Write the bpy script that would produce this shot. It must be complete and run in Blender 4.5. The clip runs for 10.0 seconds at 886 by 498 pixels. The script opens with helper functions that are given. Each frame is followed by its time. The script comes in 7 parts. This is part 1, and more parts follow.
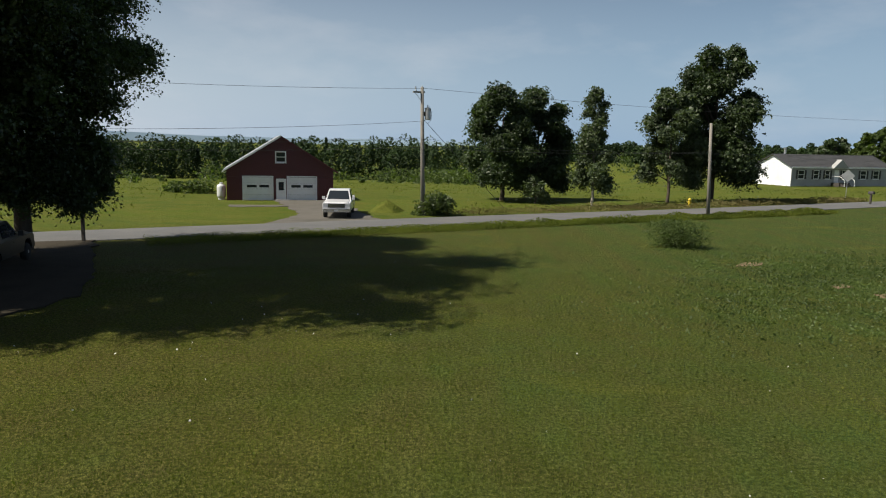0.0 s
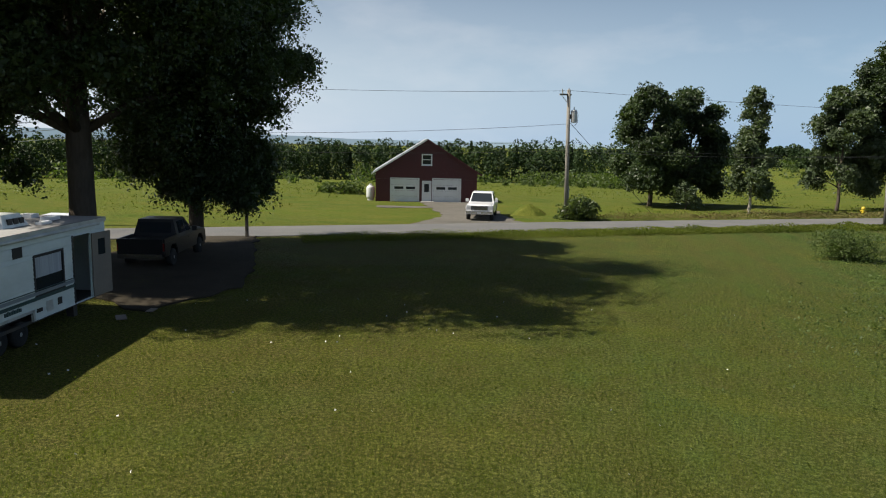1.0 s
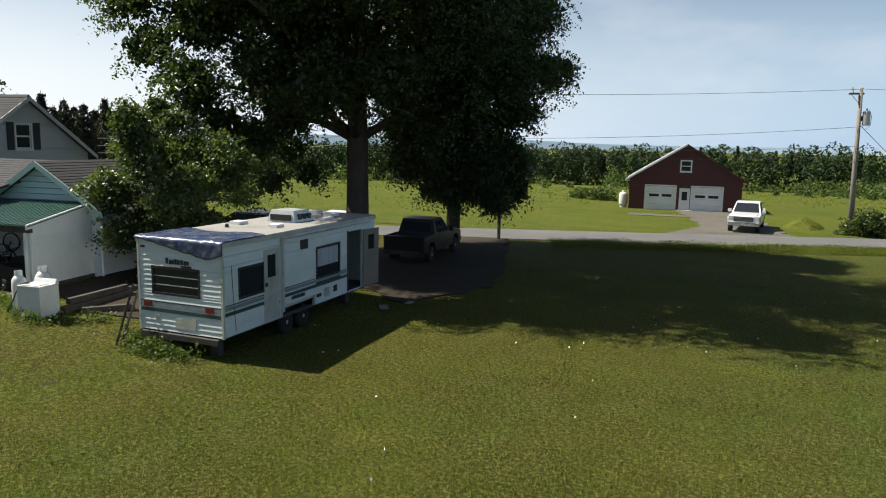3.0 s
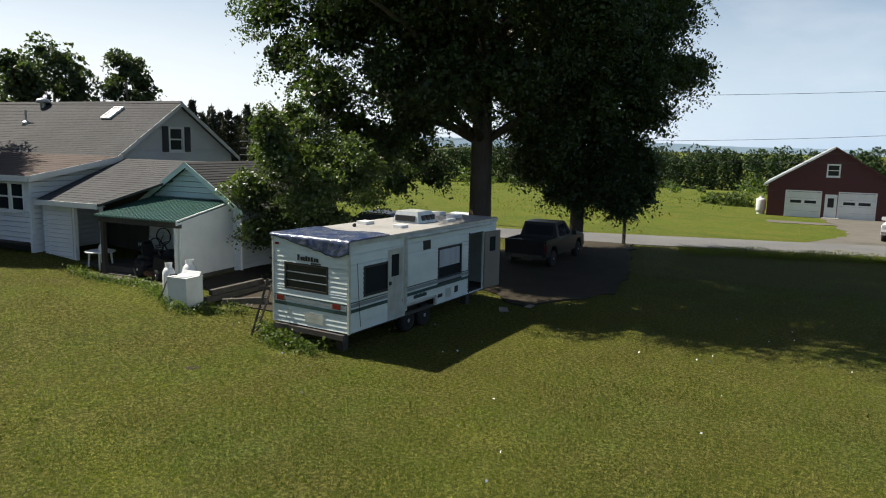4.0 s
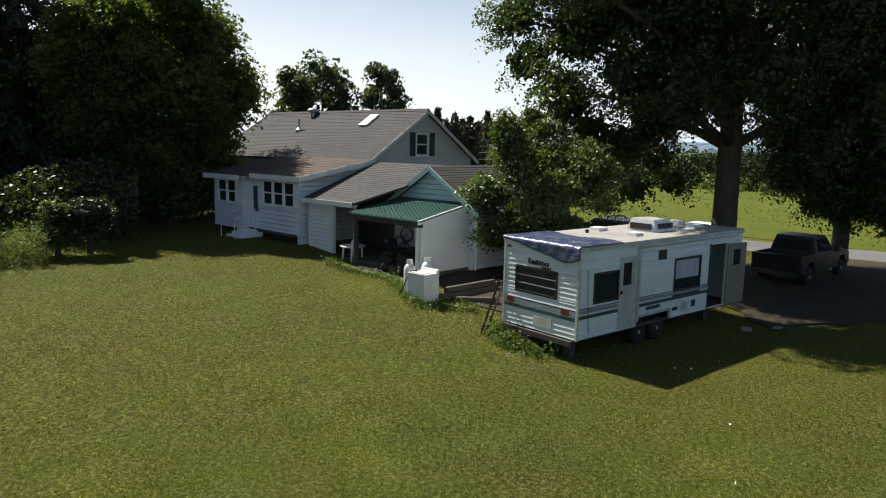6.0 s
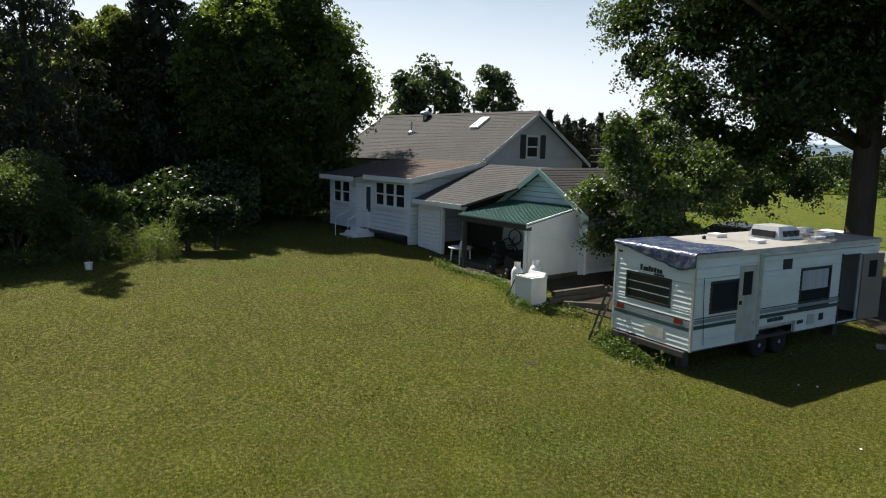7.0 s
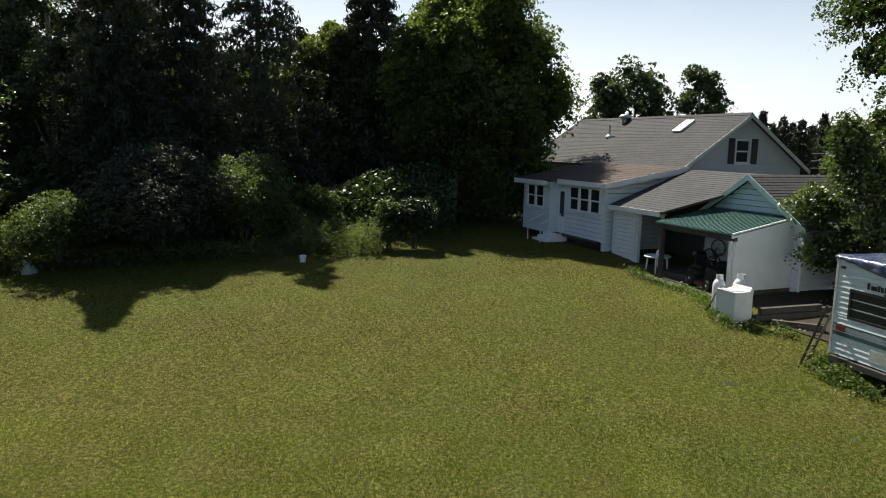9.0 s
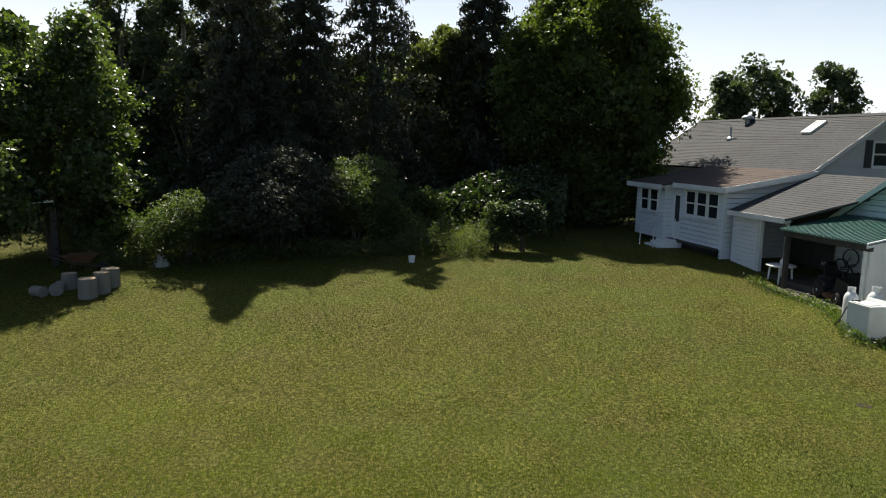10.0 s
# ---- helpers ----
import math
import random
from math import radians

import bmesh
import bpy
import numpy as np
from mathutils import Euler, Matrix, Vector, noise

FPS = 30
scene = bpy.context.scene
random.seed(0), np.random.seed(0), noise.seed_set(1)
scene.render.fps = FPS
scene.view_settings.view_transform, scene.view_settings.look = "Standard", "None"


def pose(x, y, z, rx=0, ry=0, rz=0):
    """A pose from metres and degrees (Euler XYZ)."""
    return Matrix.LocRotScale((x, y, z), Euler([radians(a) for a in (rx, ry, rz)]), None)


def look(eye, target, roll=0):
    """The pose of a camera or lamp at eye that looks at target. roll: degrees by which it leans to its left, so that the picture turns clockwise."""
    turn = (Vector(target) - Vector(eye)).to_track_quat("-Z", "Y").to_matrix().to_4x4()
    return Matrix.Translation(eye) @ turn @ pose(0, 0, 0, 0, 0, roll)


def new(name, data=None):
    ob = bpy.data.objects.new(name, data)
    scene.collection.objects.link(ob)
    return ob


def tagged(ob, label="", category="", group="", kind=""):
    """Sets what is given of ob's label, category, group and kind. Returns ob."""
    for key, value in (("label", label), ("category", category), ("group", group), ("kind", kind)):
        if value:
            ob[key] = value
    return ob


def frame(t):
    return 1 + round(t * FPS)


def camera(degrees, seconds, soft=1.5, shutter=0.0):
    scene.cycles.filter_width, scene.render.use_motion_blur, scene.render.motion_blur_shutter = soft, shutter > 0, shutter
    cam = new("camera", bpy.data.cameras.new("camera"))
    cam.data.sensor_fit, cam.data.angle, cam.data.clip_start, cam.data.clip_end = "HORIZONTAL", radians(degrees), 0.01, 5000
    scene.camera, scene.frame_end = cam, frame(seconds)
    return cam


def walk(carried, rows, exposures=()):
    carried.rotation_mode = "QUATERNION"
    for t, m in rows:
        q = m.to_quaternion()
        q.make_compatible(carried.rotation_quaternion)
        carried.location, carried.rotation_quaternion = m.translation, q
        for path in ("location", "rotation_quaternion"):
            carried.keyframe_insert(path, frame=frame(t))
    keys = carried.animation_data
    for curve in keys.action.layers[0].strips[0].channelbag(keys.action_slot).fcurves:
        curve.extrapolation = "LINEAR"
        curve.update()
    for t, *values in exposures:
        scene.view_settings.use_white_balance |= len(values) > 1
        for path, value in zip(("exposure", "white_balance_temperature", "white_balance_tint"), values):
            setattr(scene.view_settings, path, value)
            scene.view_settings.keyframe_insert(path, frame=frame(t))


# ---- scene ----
EYE = 5.5
cam = camera(64.26, 10.0, soft=1.1)
PITCH, ROLL = -8.5, 1.22
YAW = [(0.0, 0.0), (0.5, 6.2), (1.0, 11.57), (1.5, 16.51), (2.0, 21.54), (2.5, 26.71), (4.0, 41.72), (4.5, 46.7), (5.0, 51.51), (5.5, 56.07),
       (7.0, 69.39), (7.5, 73.72), (8.0, 77.71), (8.5, 81.32), (9.0, 85.03), (9.5, 89.38), (10.0, 93.85)]


def aim(yaw):
    a, p = radians(yaw), radians(PITCH)
    return (-math.sin(a) * math.cos(p), math.cos(a) * math.cos(p), EYE + math.sin(p))


LIGHT = [(0.0, 0.52), (1.0, 0.78), (2.5, 0.95), (4.5, 1.06), (7.0, 1.05), (10.0, 1.1)]
walk(cam, [(t, look((0, 0, EYE), aim(yaw), ROLL)) for t, yaw in YAW], LIGHT)

# ---- light ----
SUN_EL, SUN_DIR = radians(50), Vector((-0.615, -0.183, 0.767))
world = bpy.data.worlds.new("sky")
scene.world = world
world.use_nodes = True
wn, wl = world.node_tree.nodes, world.node_tree.links
wn.clear()
sky = wn.new("ShaderNodeTexSky")
sky.sky_type, sky.sun_disc, sky.sun_elevation, sky.sun_rotation = "NISHITA", False, SUN_EL, math.atan2(SUN_DIR.x, SUN_DIR.y)
sky.air_density, sky.dust_density, sky.ozone_density, sky.altitude = 1.0, 1.2, 1.0, 100
# thin high cloud
geo = wn.new("ShaderNodeTexCoord")
mapn = wn.new("ShaderNodeMapping")
mapn.inputs["Scale"].default_value = (2.4, 2.4, 6.5)
wl.new(geo.outputs["Generated"], mapn.inputs["Vector"])
cl = wn.new("ShaderNodeTexNoise")
cl.inputs["Scale"].default_value, cl.inputs["Detail"].default_value, cl.inputs["Roughness"].default_value = 1.6, 6, 0.55
wl.new(mapn.outputs["Vector"], cl.inputs["Vector"])
ramp = wn.new("ShaderNodeMapRange")
ramp.inputs["From Min"].default_value, ramp.inputs["From Max"].default_value, ramp.inputs["To Max"].default_value = 0.52, 0.82, 0.3
wl.new(cl.outputs["Fac"], ramp.inputs["Value"])
# pale haze towards the horizon, brighter towards the sun
sep = wn.new("ShaderNodeSeparateXYZ")
wl.new(geo.outputs["Generated"], sep.inputs[0])
hz = wn.new("ShaderNodeMapRange")
hz.interpolation_type = "SMOOTHSTEP"
hz.inputs["From Min"].default_value, hz.inputs["From Max"].default_value = -0.03, 0.31
hz.inputs["To Min"].default_value, hz.inputs["To Max"].default_value = 0.85, 0.0
wl.new(sep.outputs["Z"], hz.inputs["Value"])
dot = wn.new("ShaderNodeVectorMath")
dot.operation = "DOT_PRODUCT"
dot.inputs[1].default_value = SUN_DIR
wl.new(geo.outputs["Generated"], dot.inputs[0])
tow = wn.new("ShaderNodeMapRange")
tow.inputs["From Min"].default_value, tow.inputs["From Max"].default_value = -0.25, 0.7
wl.new(dot.outputs["Value"], tow.inputs["Value"])
hcol = wn.new("ShaderNodeMix")
hcol.data_type = "RGBA"
hcol.inputs[6].default_value, hcol.inputs[7].default_value = (4.7, 6.9, 9.5, 1), (12.6, 12.8, 13.0, 1)
wl.new(tow.outputs["Result"], hcol.inputs[0])
hmix = wn.new("ShaderNodeMix")
hmix.data_type = "RGBA"
wl.new(hz.outputs["Result"], hmix.inputs[0])
wl.new(sky.outputs["Color"], hmix.inputs[6])
wl.new(hcol.outputs[2], hmix.inputs[7])
cmix = wn.new("ShaderNodeMix")
cmix.data_type = "RGBA"
cmix.inputs[7].default_value = (10.5, 10.5, 10.8, 1)
wl.new(ramp.outputs["Result"], cmix.inputs[0])
wl.new(hmix.outputs[2], cmix.inputs[6])
bg = wn.new("ShaderNodeBackground")
bg.inputs["Strength"].default_value = 0.049
wl.new(cmix.outputs[2], bg.inputs["Color"])
wout = wn.new("ShaderNodeOutputWorld")
wl.new(bg.outputs["Background"], wout.inputs["Surface"])

sun_data = bpy.data.lights.new("sun", "SUN")
sun_data.energy, sun_data.angle, sun_data.color = 5.0, radians(0.53), (1.0, 0.93, 0.80)
sun = new("sun", sun_data)
sun.matrix_world = look(SUN_DIR * 60, (0, 0, 0))


# ---- materials ----
def nodes_of(name):
    m = bpy.data.materials.new(name)
    m.use_nodes = True
    t = m.node_tree
    return m, t.nodes, t.links, t.nodes["Principled BSDF"]


def mix_rgb(n, l, fac, a, b, blend="MIX"):
    x = n.new("ShaderNodeMix")
    x.data_type, x.blend_type = "RGBA", blend
    for sock, v in ((x.inputs[0], fac), (x.inputs[6], a), (x.inputs[7], b)):
        if isinstance(v, bpy.types.NodeSocket):
            l.new(v, sock)
        elif isinstance(v, (int, float)):
            sock.default_value = v
        else:
            sock.default_value = (*v, 1)
    return x.outputs[2]


def noise_at(n, l, scale, detail=4, rough=0.55, lo=0.35, hi=0.65, stretch=None, world_space=False):
    tc = n.new("ShaderNodeTexCoord")
    src = tc.outputs["Object"]
    if world_space:
        src = n.new("ShaderNodeNewGeometry").outputs["Position"]
    if stretch:
        mp = n.new("ShaderNodeMapping")
        mp.inputs["Scale"].default_value = stretch
        l.new(src, mp.inputs["Vector"])
        src = mp.outputs["Vector"]
    t = n.new("ShaderNodeTexNoise")
    t.inputs["Scale"].default_value, t.inputs["Detail"].default_value, t.inputs["Roughness"].default_value = scale, detail, rough
    l.new(src, t.inputs["Vector"])
    r = n.new("ShaderNodeMapRange")
    r.inputs["From Min"].default_value, r.inputs["From Max"].default_value = lo, hi
    l.new(t.outputs["Fac"], r.inputs["Value"])
    return r.outputs["Result"]


def bump_to(n, l, bsdf, height, strength=0.3, dist=0.02):
    b = n.new("ShaderNodeBump")
    b.inputs["Strength"].default_value, b.inputs["Distance"].default_value = strength, dist
    l.new(height, b.inputs["Height"])
    l.new(b.outputs["Normal"], bsdf.inputs["Normal"])


def surf(name, c, c2=None, rough=0.6, metal=0.0, big=0.7, fine=14.0, bump=0.15, dirt=0.25, spec=0.5, stretch=None):
    """A surface with large stains, fine grain and a light relief."""
    m, n, l, b = nodes_of(name)
    c2 = c2 or tuple(v * 0.72 for v in c)
    a = noise_at(n, l, big, 5, 0.6, 0.42, 0.7, stretch)
    g = noise_at(n, l, fine, 5, 0.6, 0.3, 0.7, stretch)
    col = mix_rgb(n, l, a, c, c2)
    k = n.new("ShaderNodeMath")
    k.operation = "MULTIPLY"
    k.inputs[1].default_value = dirt
    l.new(g, k.inputs[0])
    col = mix_rgb(n, l, k.outputs[0], col, tuple(v * 0.5 for v in c))
    l.new(col, b.inputs["Base Color"])
    b.inputs["Roughness"].default_value, b.inputs["Metallic"].default_value = rough, metal
    b.inputs["Specular IOR Level"].default_value = spec
    if bump:
        bump_to(n, l, b, g, bump, 0.01)
    return m


def leafy(name, c, c2, through_light=0.3, rough=0.55, gloss=0.3, world_var=0.25):
    m, n, l, b = nodes_of(name)
    isl = n.new("ShaderNodeNewGeometry").outputs["Random Per Island"]
    col = mix_rgb(n, l, isl, c, c2)
    patch = noise_at(n, l, world_var, 3, 0.5, 0.35, 0.65, None, True)
    col = mix_rgb(n, l, patch, col, tuple(v * 0.65 for v in c))
    l.new(col, b.inputs["Base Color"])
    b.inputs["Roughness"].default_value, b.inputs["Specular IOR Level"].default_value = rough, gloss
    tr = n.new("ShaderNodeBsdfTranslucent")
    bright = mix_rgb(n, l, 1.0, col, (1.5, 1.7, 0.6), "MULTIPLY")
    l.new(bright, tr.inputs["Color"])
    mx = n.new("ShaderNodeMixShader")
    mx.inputs[0].default_value = through_light
    l.new(b.outputs["BSDF"], mx.inputs[1])
    l.new(tr.outputs["BSDF"], mx.inputs[2])
    l.new(mx.outputs["Shader"], n["Material Output"].inputs["Surface"])
    return m


def glass_dark(name, tint=(0.02, 0.025, 0.03), rough=0.06):
    m, n, l, b = nodes_of(name)
    b.inputs["Base Color"].default_value = (*tint, 1)
    b.inputs["Roughness"].default_value = rough
    b.inputs["Specular IOR Level"].default_value = 0.35
    w = noise_at(n, l, 1.3, 2, 0.5, 0.3, 0.7)
    bump_to(n, l, b, w, 0.05, 0.02)
    return m


def lawn_material():
    m, n, l, b = nodes_of("lawn_grass")
    big = noise_at(n, l, 0.09, 4, 0.55, 0.38, 0.62, None, True)
    mid = noise_at(n, l, 0.5, 6, 0.65, 0.36, 0.66, None, True)
    tuft = noise_at(n, l, 11.0, 3, 0.65, 0.40, 0.60, None, True)
    blade = noise_at(n, l, 38.0, 2, 0.6, 0.42, 0.60, None, True)
    col = mix_rgb(n, l, big, (0.142, 0.142, 0.029), (0.110, 0.136, 0.028))
    col = mix_rgb(n, l, mid, col, (0.134, 0.122, 0.032))
    # ranker, greener growth on the east side
    sp = n.new("ShaderNodeSeparateXYZ")
    l.new(n.new("ShaderNodeNewGeometry").outputs["Position"], sp.inputs[0])
    ad = n.new("ShaderNodeMath")
    ad.operation = "MULTIPLY_ADD"
    l.new(big, ad.inputs[0])
    ad.inputs[1].default_value = 9.0
    l.new(sp.outputs["X"], ad.inputs[2])
    east = n.new("ShaderNodeMapRange")
    east.inputs["From Min"].default_value, east.inputs["From Max"].default_value = -4.0, 16.0
    l.new(ad.outputs[0], east.inputs["Value"])
    col = mix_rgb(n, l, east.outputs["Result"], col, mix_rgb(n, l, mid, (0.086, 0.134, 0.031), (0.118, 0.138, 0.037)))
    # mowing swathes
    geo_n = n.new("ShaderNodeNewGeometry")
    mp = n.new("ShaderNodeMapping")
    mp.inputs["Rotation"].default_value, mp.inputs["Scale"].default_value = (0, 0, radians(28)), (0.85, 0.05, 1)
    l.new(geo_n.outputs["Position"], mp.inputs["Vector"])
    sw = n.new("ShaderNodeTexNoise")
    sw.inputs["Scale"].default_value, sw.inputs["Detail"].default_value = 1.0, 3
    l.new(mp.outputs["Vector"], sw.inputs["Vector"])
    swr = n.new("ShaderNodeMapRange")
    swr.inputs["From Min"].default_value, swr.inputs["From Max"].default_value, swr.inputs["To Max"].default_value = 0.45, 0.7, 0.55
    l.new(sw.outputs["Fac"], swr.inputs["Value"])
    col = mix_rgb(n, l, swr.outputs["Result"], col, (0.136, 0.126, 0.038))
    # yellow patches and thin brown spots
    sunny = noise_at(n, l, 0.2, 5, 0.6, 0.56, 0.72, (1, 1.8, 1), True)
    col = mix_rgb(n, l, sunny, col, (0.160, 0.166, 0.034))
    bare = noise_at(n, l, 0.33, 6, 0.7, 0.60, 0.72, None, True)
    k = n.new("ShaderNodeMath")
    k.operation = "MULTIPLY"
    k.inputs[1].default_value = 0.5
    l.new(bare, k.inputs[0])
    col = mix_rgb(n, l, k.outputs[0], col, (0.135, 0.098, 0.048))
    dark = mix_rgb(n, l, 1.0, col, (0.42, 0.48, 0.39), "MULTIPLY")
    col = mix_rgb(n, l, tuft, dark, col)
    tip = mix_rgb(n, l, 1.0, col, (1.95, 1.88, 1.75), "MULTIPLY")
    col = mix_rgb(n, l, blade, col, tip)
    l.new(col, b.inputs["Base Color"])
    b.inputs["Roughness"].default_value, b.inputs["Specular IOR Level"].default_value = 0.9, 0.08
    s = n.new("ShaderNodeMath")
    l.new(tuft, s.inputs[0])
    l.new(blade, s.inputs[1])
    bump_to(n, l, b, s.outputs[0], 1.0, 0.06)
    return m


def field_material():
    m, n, l, b = nodes_of("field_grass")
    big = noise_at(n, l, 0.035, 5, 0.6, 0.4, 0.6, (1, 2.5, 1), True)
    mid = noise_at(n, l, 0.3, 6, 0.65, 0.35, 0.65, (1, 1.6, 1), True)
    fine = noise_at(n, l, 3.0, 5, 0.7, 0.3, 0.7, None, True)
    col = mix_rgb(n, l, big, (0.090, 0.120, 0.018), (0.068, 0.101, 0.018))
    col = mix_rgb(n, l, mid, col, (0.122, 0.124, 0.026))
    dark = mix_rgb(n, l, 1.0, col, (0.6, 0.65, 0.55), "MULTIPLY")
    col = mix_rgb(n, l, fine, dark, col)
    l.new(col, b.inputs["Base Color"])
    b.inputs["Roughness"].default_value, b.inputs["Specular IOR Level"].default_value = 0.95, 0.05
    bump_to(n, l, b, fine, 0.8, 0.12)
    return m


LAWN, FIELD = lawn_material(), field_material()
ASPHALT = surf("old_asphalt", (0.115, 0.115, 0.115), (0.145, 0.142, 0.136), 0.92, 0, 0.35, 25, 0.3, 0.35, 0.2)
GRAVEL = surf("drive_gravel", (0.125, 0.115, 0.10), (0.09, 0.085, 0.07), 0.95, 0, 0.5, 18, 0.5, 0.5, 0.2)
OLD_SLAB = surf("stained_concrete", (0.115, 0.105, 0.090), (0.070, 0.066, 0.055), 0.95, 0, 1.1, 14, 0.4, 0.5, 0.15)
DIRT = surf("dirt", (0.052, 0.043, 0.031), (0.034, 0.030, 0.02), 0.95, 0, 0.8, 12, 0.5, 0.5, 0.1)
DIRT_PALE = surf("pale_soil", (0.19, 0.14, 0.085), (0.12, 0.10, 0.05), 0.95, 0, 1.2, 12, 0.5, 0.5, 0.1)
CONCRETE = surf("concrete", (0.36, 0.35, 0.32), (0.28, 0.27, 0.25), 0.9, 0, 0.8, 20, 0.3, 0.4, 0.2)
WHITE_SIDING = surf("white_siding", (0.74, 0.76, 0.77), (0.64, 0.66, 0.67), 0.55, 0, 0.6, 9, 0.05, 0.12)
GREY_SIDING = surf("grey_siding", (0.56, 0.57, 0.57), (0.49, 0.50, 0.51), 0.6, 0, 0.6, 9, 0.05, 0.12)
# grey siding darkened to hold the shade on the mobile home's front
SHADED_SIDING = surf("shaded_grey_siding", (0.33, 0.33, 0.32), (0.28, 0.28, 0.27), 0.6, 0, 0.6, 9, 0.05, 0.12)
RED_SIDING = surf("barn_red_steel", (0.075, 0.010, 0.012), (0.062, 0.009, 0.010), 0.5, 0.0, 0.6, 6, 0.04, 0.15)
WHITE_PAINT = surf("white_paint", (0.78, 0.78, 0.76), (0.70, 0.70, 0.68), 0.45, 0, 1.5, 20, 0.04, 0.12)
TEAL_TRIM = surf("pale_green_trim", (0.46, 0.60, 0.56), (0.50, 0.62, 0.59), 0.5, 0, 2, 20, 0.04, 0.1)
SHINGLE = surf("grey_brown_shingle", (0.066, 0.067, 0.070), (0.051, 0.052, 0.054), 0.92, 0, 0.5, 7, 0.35, 0.55, 0.2)
SHINGLE_RED = surf("brown_roll_roofing", (0.082, 0.062, 0.053), (0.062, 0.048, 0.042), 0.92, 0, 0.5, 6, 0.3, 0.4, 0.2)
GREEN_STEEL = surf("green_roof_steel", (0.050, 0.135, 0.112), (0.062, 0.125, 0.108), 0.34, 0.2, 0.8, 9, 0.04, 0.15, 0.8)
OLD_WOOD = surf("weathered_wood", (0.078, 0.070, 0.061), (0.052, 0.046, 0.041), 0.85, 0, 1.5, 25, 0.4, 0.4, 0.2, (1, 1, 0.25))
POLE_WOOD = surf("pole_wood", (0.23, 0.215, 0.19), (0.17, 0.16, 0.14), 0.85, 0, 1.0, 20, 0.4, 0.35, 0.2, (3, 3, 0.2))
BARK = surf("bark", (0.105, 0.085, 0.068), (0.06, 0.05, 0.042), 0.95, 0, 1.2, 9, 0.9, 0.6, 0.1, (1, 1, 0.3))
PALE_BARK = surf("pale_bark", (0.34, 0.31, 0.26), (0.2, 0.18, 0.15), 0.9, 0, 1.2, 9, 0.6, 0.5, 0.1)
CUT_WOOD = surf("cut_wood", (0.46, 0.36, 0.24), (0.36, 0.28, 0.19), 0.85, 0, 4, 30, 0.2, 0.3, 0.2)
GLASS = glass_dark("window_glass")
BLACK_PLASTIC = surf("black_plastic", (0.018, 0.018, 0.019), None, 0.5, 0, 3, 30, 0.1, 0.2)
RUBBER = surf("tyre_rubber", (0.022, 0.022, 0.022), (0.035, 0.034, 0.032), 0.85, 0, 5, 40, 0.2, 0.3, 0.2)
STEEL = surf("galvanised_steel", (0.42, 0.43, 0.44), (0.34, 0.35, 0.36), 0.45, 0.7, 2, 30, 0.05, 0.2)
CHROME = surf("chrome", (0.62, 0.62, 0.63), None, 0.15, 1.0, 2, 30, 0.0, 0.05)
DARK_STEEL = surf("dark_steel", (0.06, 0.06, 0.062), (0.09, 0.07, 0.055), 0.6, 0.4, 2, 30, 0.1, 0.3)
RV_SKIN = surf("ribbed_aluminium_paint", (0.60, 0.66, 0.645), (0.50, 0.56, 0.545), 0.32, 0.0, 0.7, 5, 0.03, 0.12, 0.6, (1, 1, 2.2))
RV_ROOF = surf("rubber_roof", (0.29, 0.285, 0.275), (0.19, 0.18, 0.17), 0.85, 0, 0.6, 6, 0.15, 0.4, 0.2)
RV_TRIM = surf("rv_trim", (0.60, 0.62, 0.60), None, 0.3, 0.35, 2, 20, 0.02, 0.1)
# pale second colour paints silvery highlights on the crumpled tarp
TARP_BLUE = surf("blue_tarp", (0.036, 0.056, 0.130), (0.17, 0.185, 0.22), 0.2, 0, 2.4, 9, 1.0, 0.5, 0.6)
STRIPE_GREEN = surf("dark_green_stripe", (0.035, 0.075, 0.075), None, 0.4, 0, 2, 20, 0.02, 0.1)
STRIPE_GREY = surf("grey_stripe", (0.24, 0.27, 0.29), None, 0.4, 0, 2, 20, 0.02, 0.1)
RED_LENS = surf("red_lens", (0.17, 0.018, 0.016), None, 0.25, 0, 5, 30, 0.0, 0.1)
CLEAR_LENS = surf("clear_lens", (0.55, 0.57, 0.58), None, 0.12, 0.1, 5, 30, 0.0, 0.1)
CURTAIN = surf("pale_curtain", (0.45, 0.48, 0.52), (0.34, 0.37, 0.42), 0.9, 0, 2, 12, 0.5, 0.3, 0.1, (6, 6, 0.3))
TAN_PANEL = surf("tan_panel", (0.22, 0.185, 0.15), (0.18, 0.155, 0.13), 0.6, 0, 1, 20, 0.05, 0.2)
CAR_WHITE = surf("white_car_paint", (0.62, 0.62, 0.63), (0.58, 0.58, 0.59), 0.18, 0, 2, 30, 0.0, 0.04, 0.6)
CAR_BLACK = surf("black_car_paint", (0.010, 0.010, 0.011), (0.016, 0.015, 0.015), 0.38, 0, 2, 20, 0.0, 0.2, 0.3)
ENAMEL = surf("white_enamel", (0.60, 0.62, 0.62), (0.52, 0.53, 0.52), 0.25, 0, 2, 15, 0.0, 0.1)
YELLOW_PAINT = surf("yellow_paint", (0.62, 0.45, 0.03), None, 0.45, 0, 5, 30, 0.03, 0.2)
RUST = surf("rusty_steel", (0.17, 0.085, 0.045), (0.10, 0.055, 0.035), 0.85, 0.2, 3, 20, 0.4, 0.4, 0.2)
CABLE = surf("black_cable", (0.03, 0.03, 0.03), None, 0.6, 0, 5, 30, 0.0, 0.1)

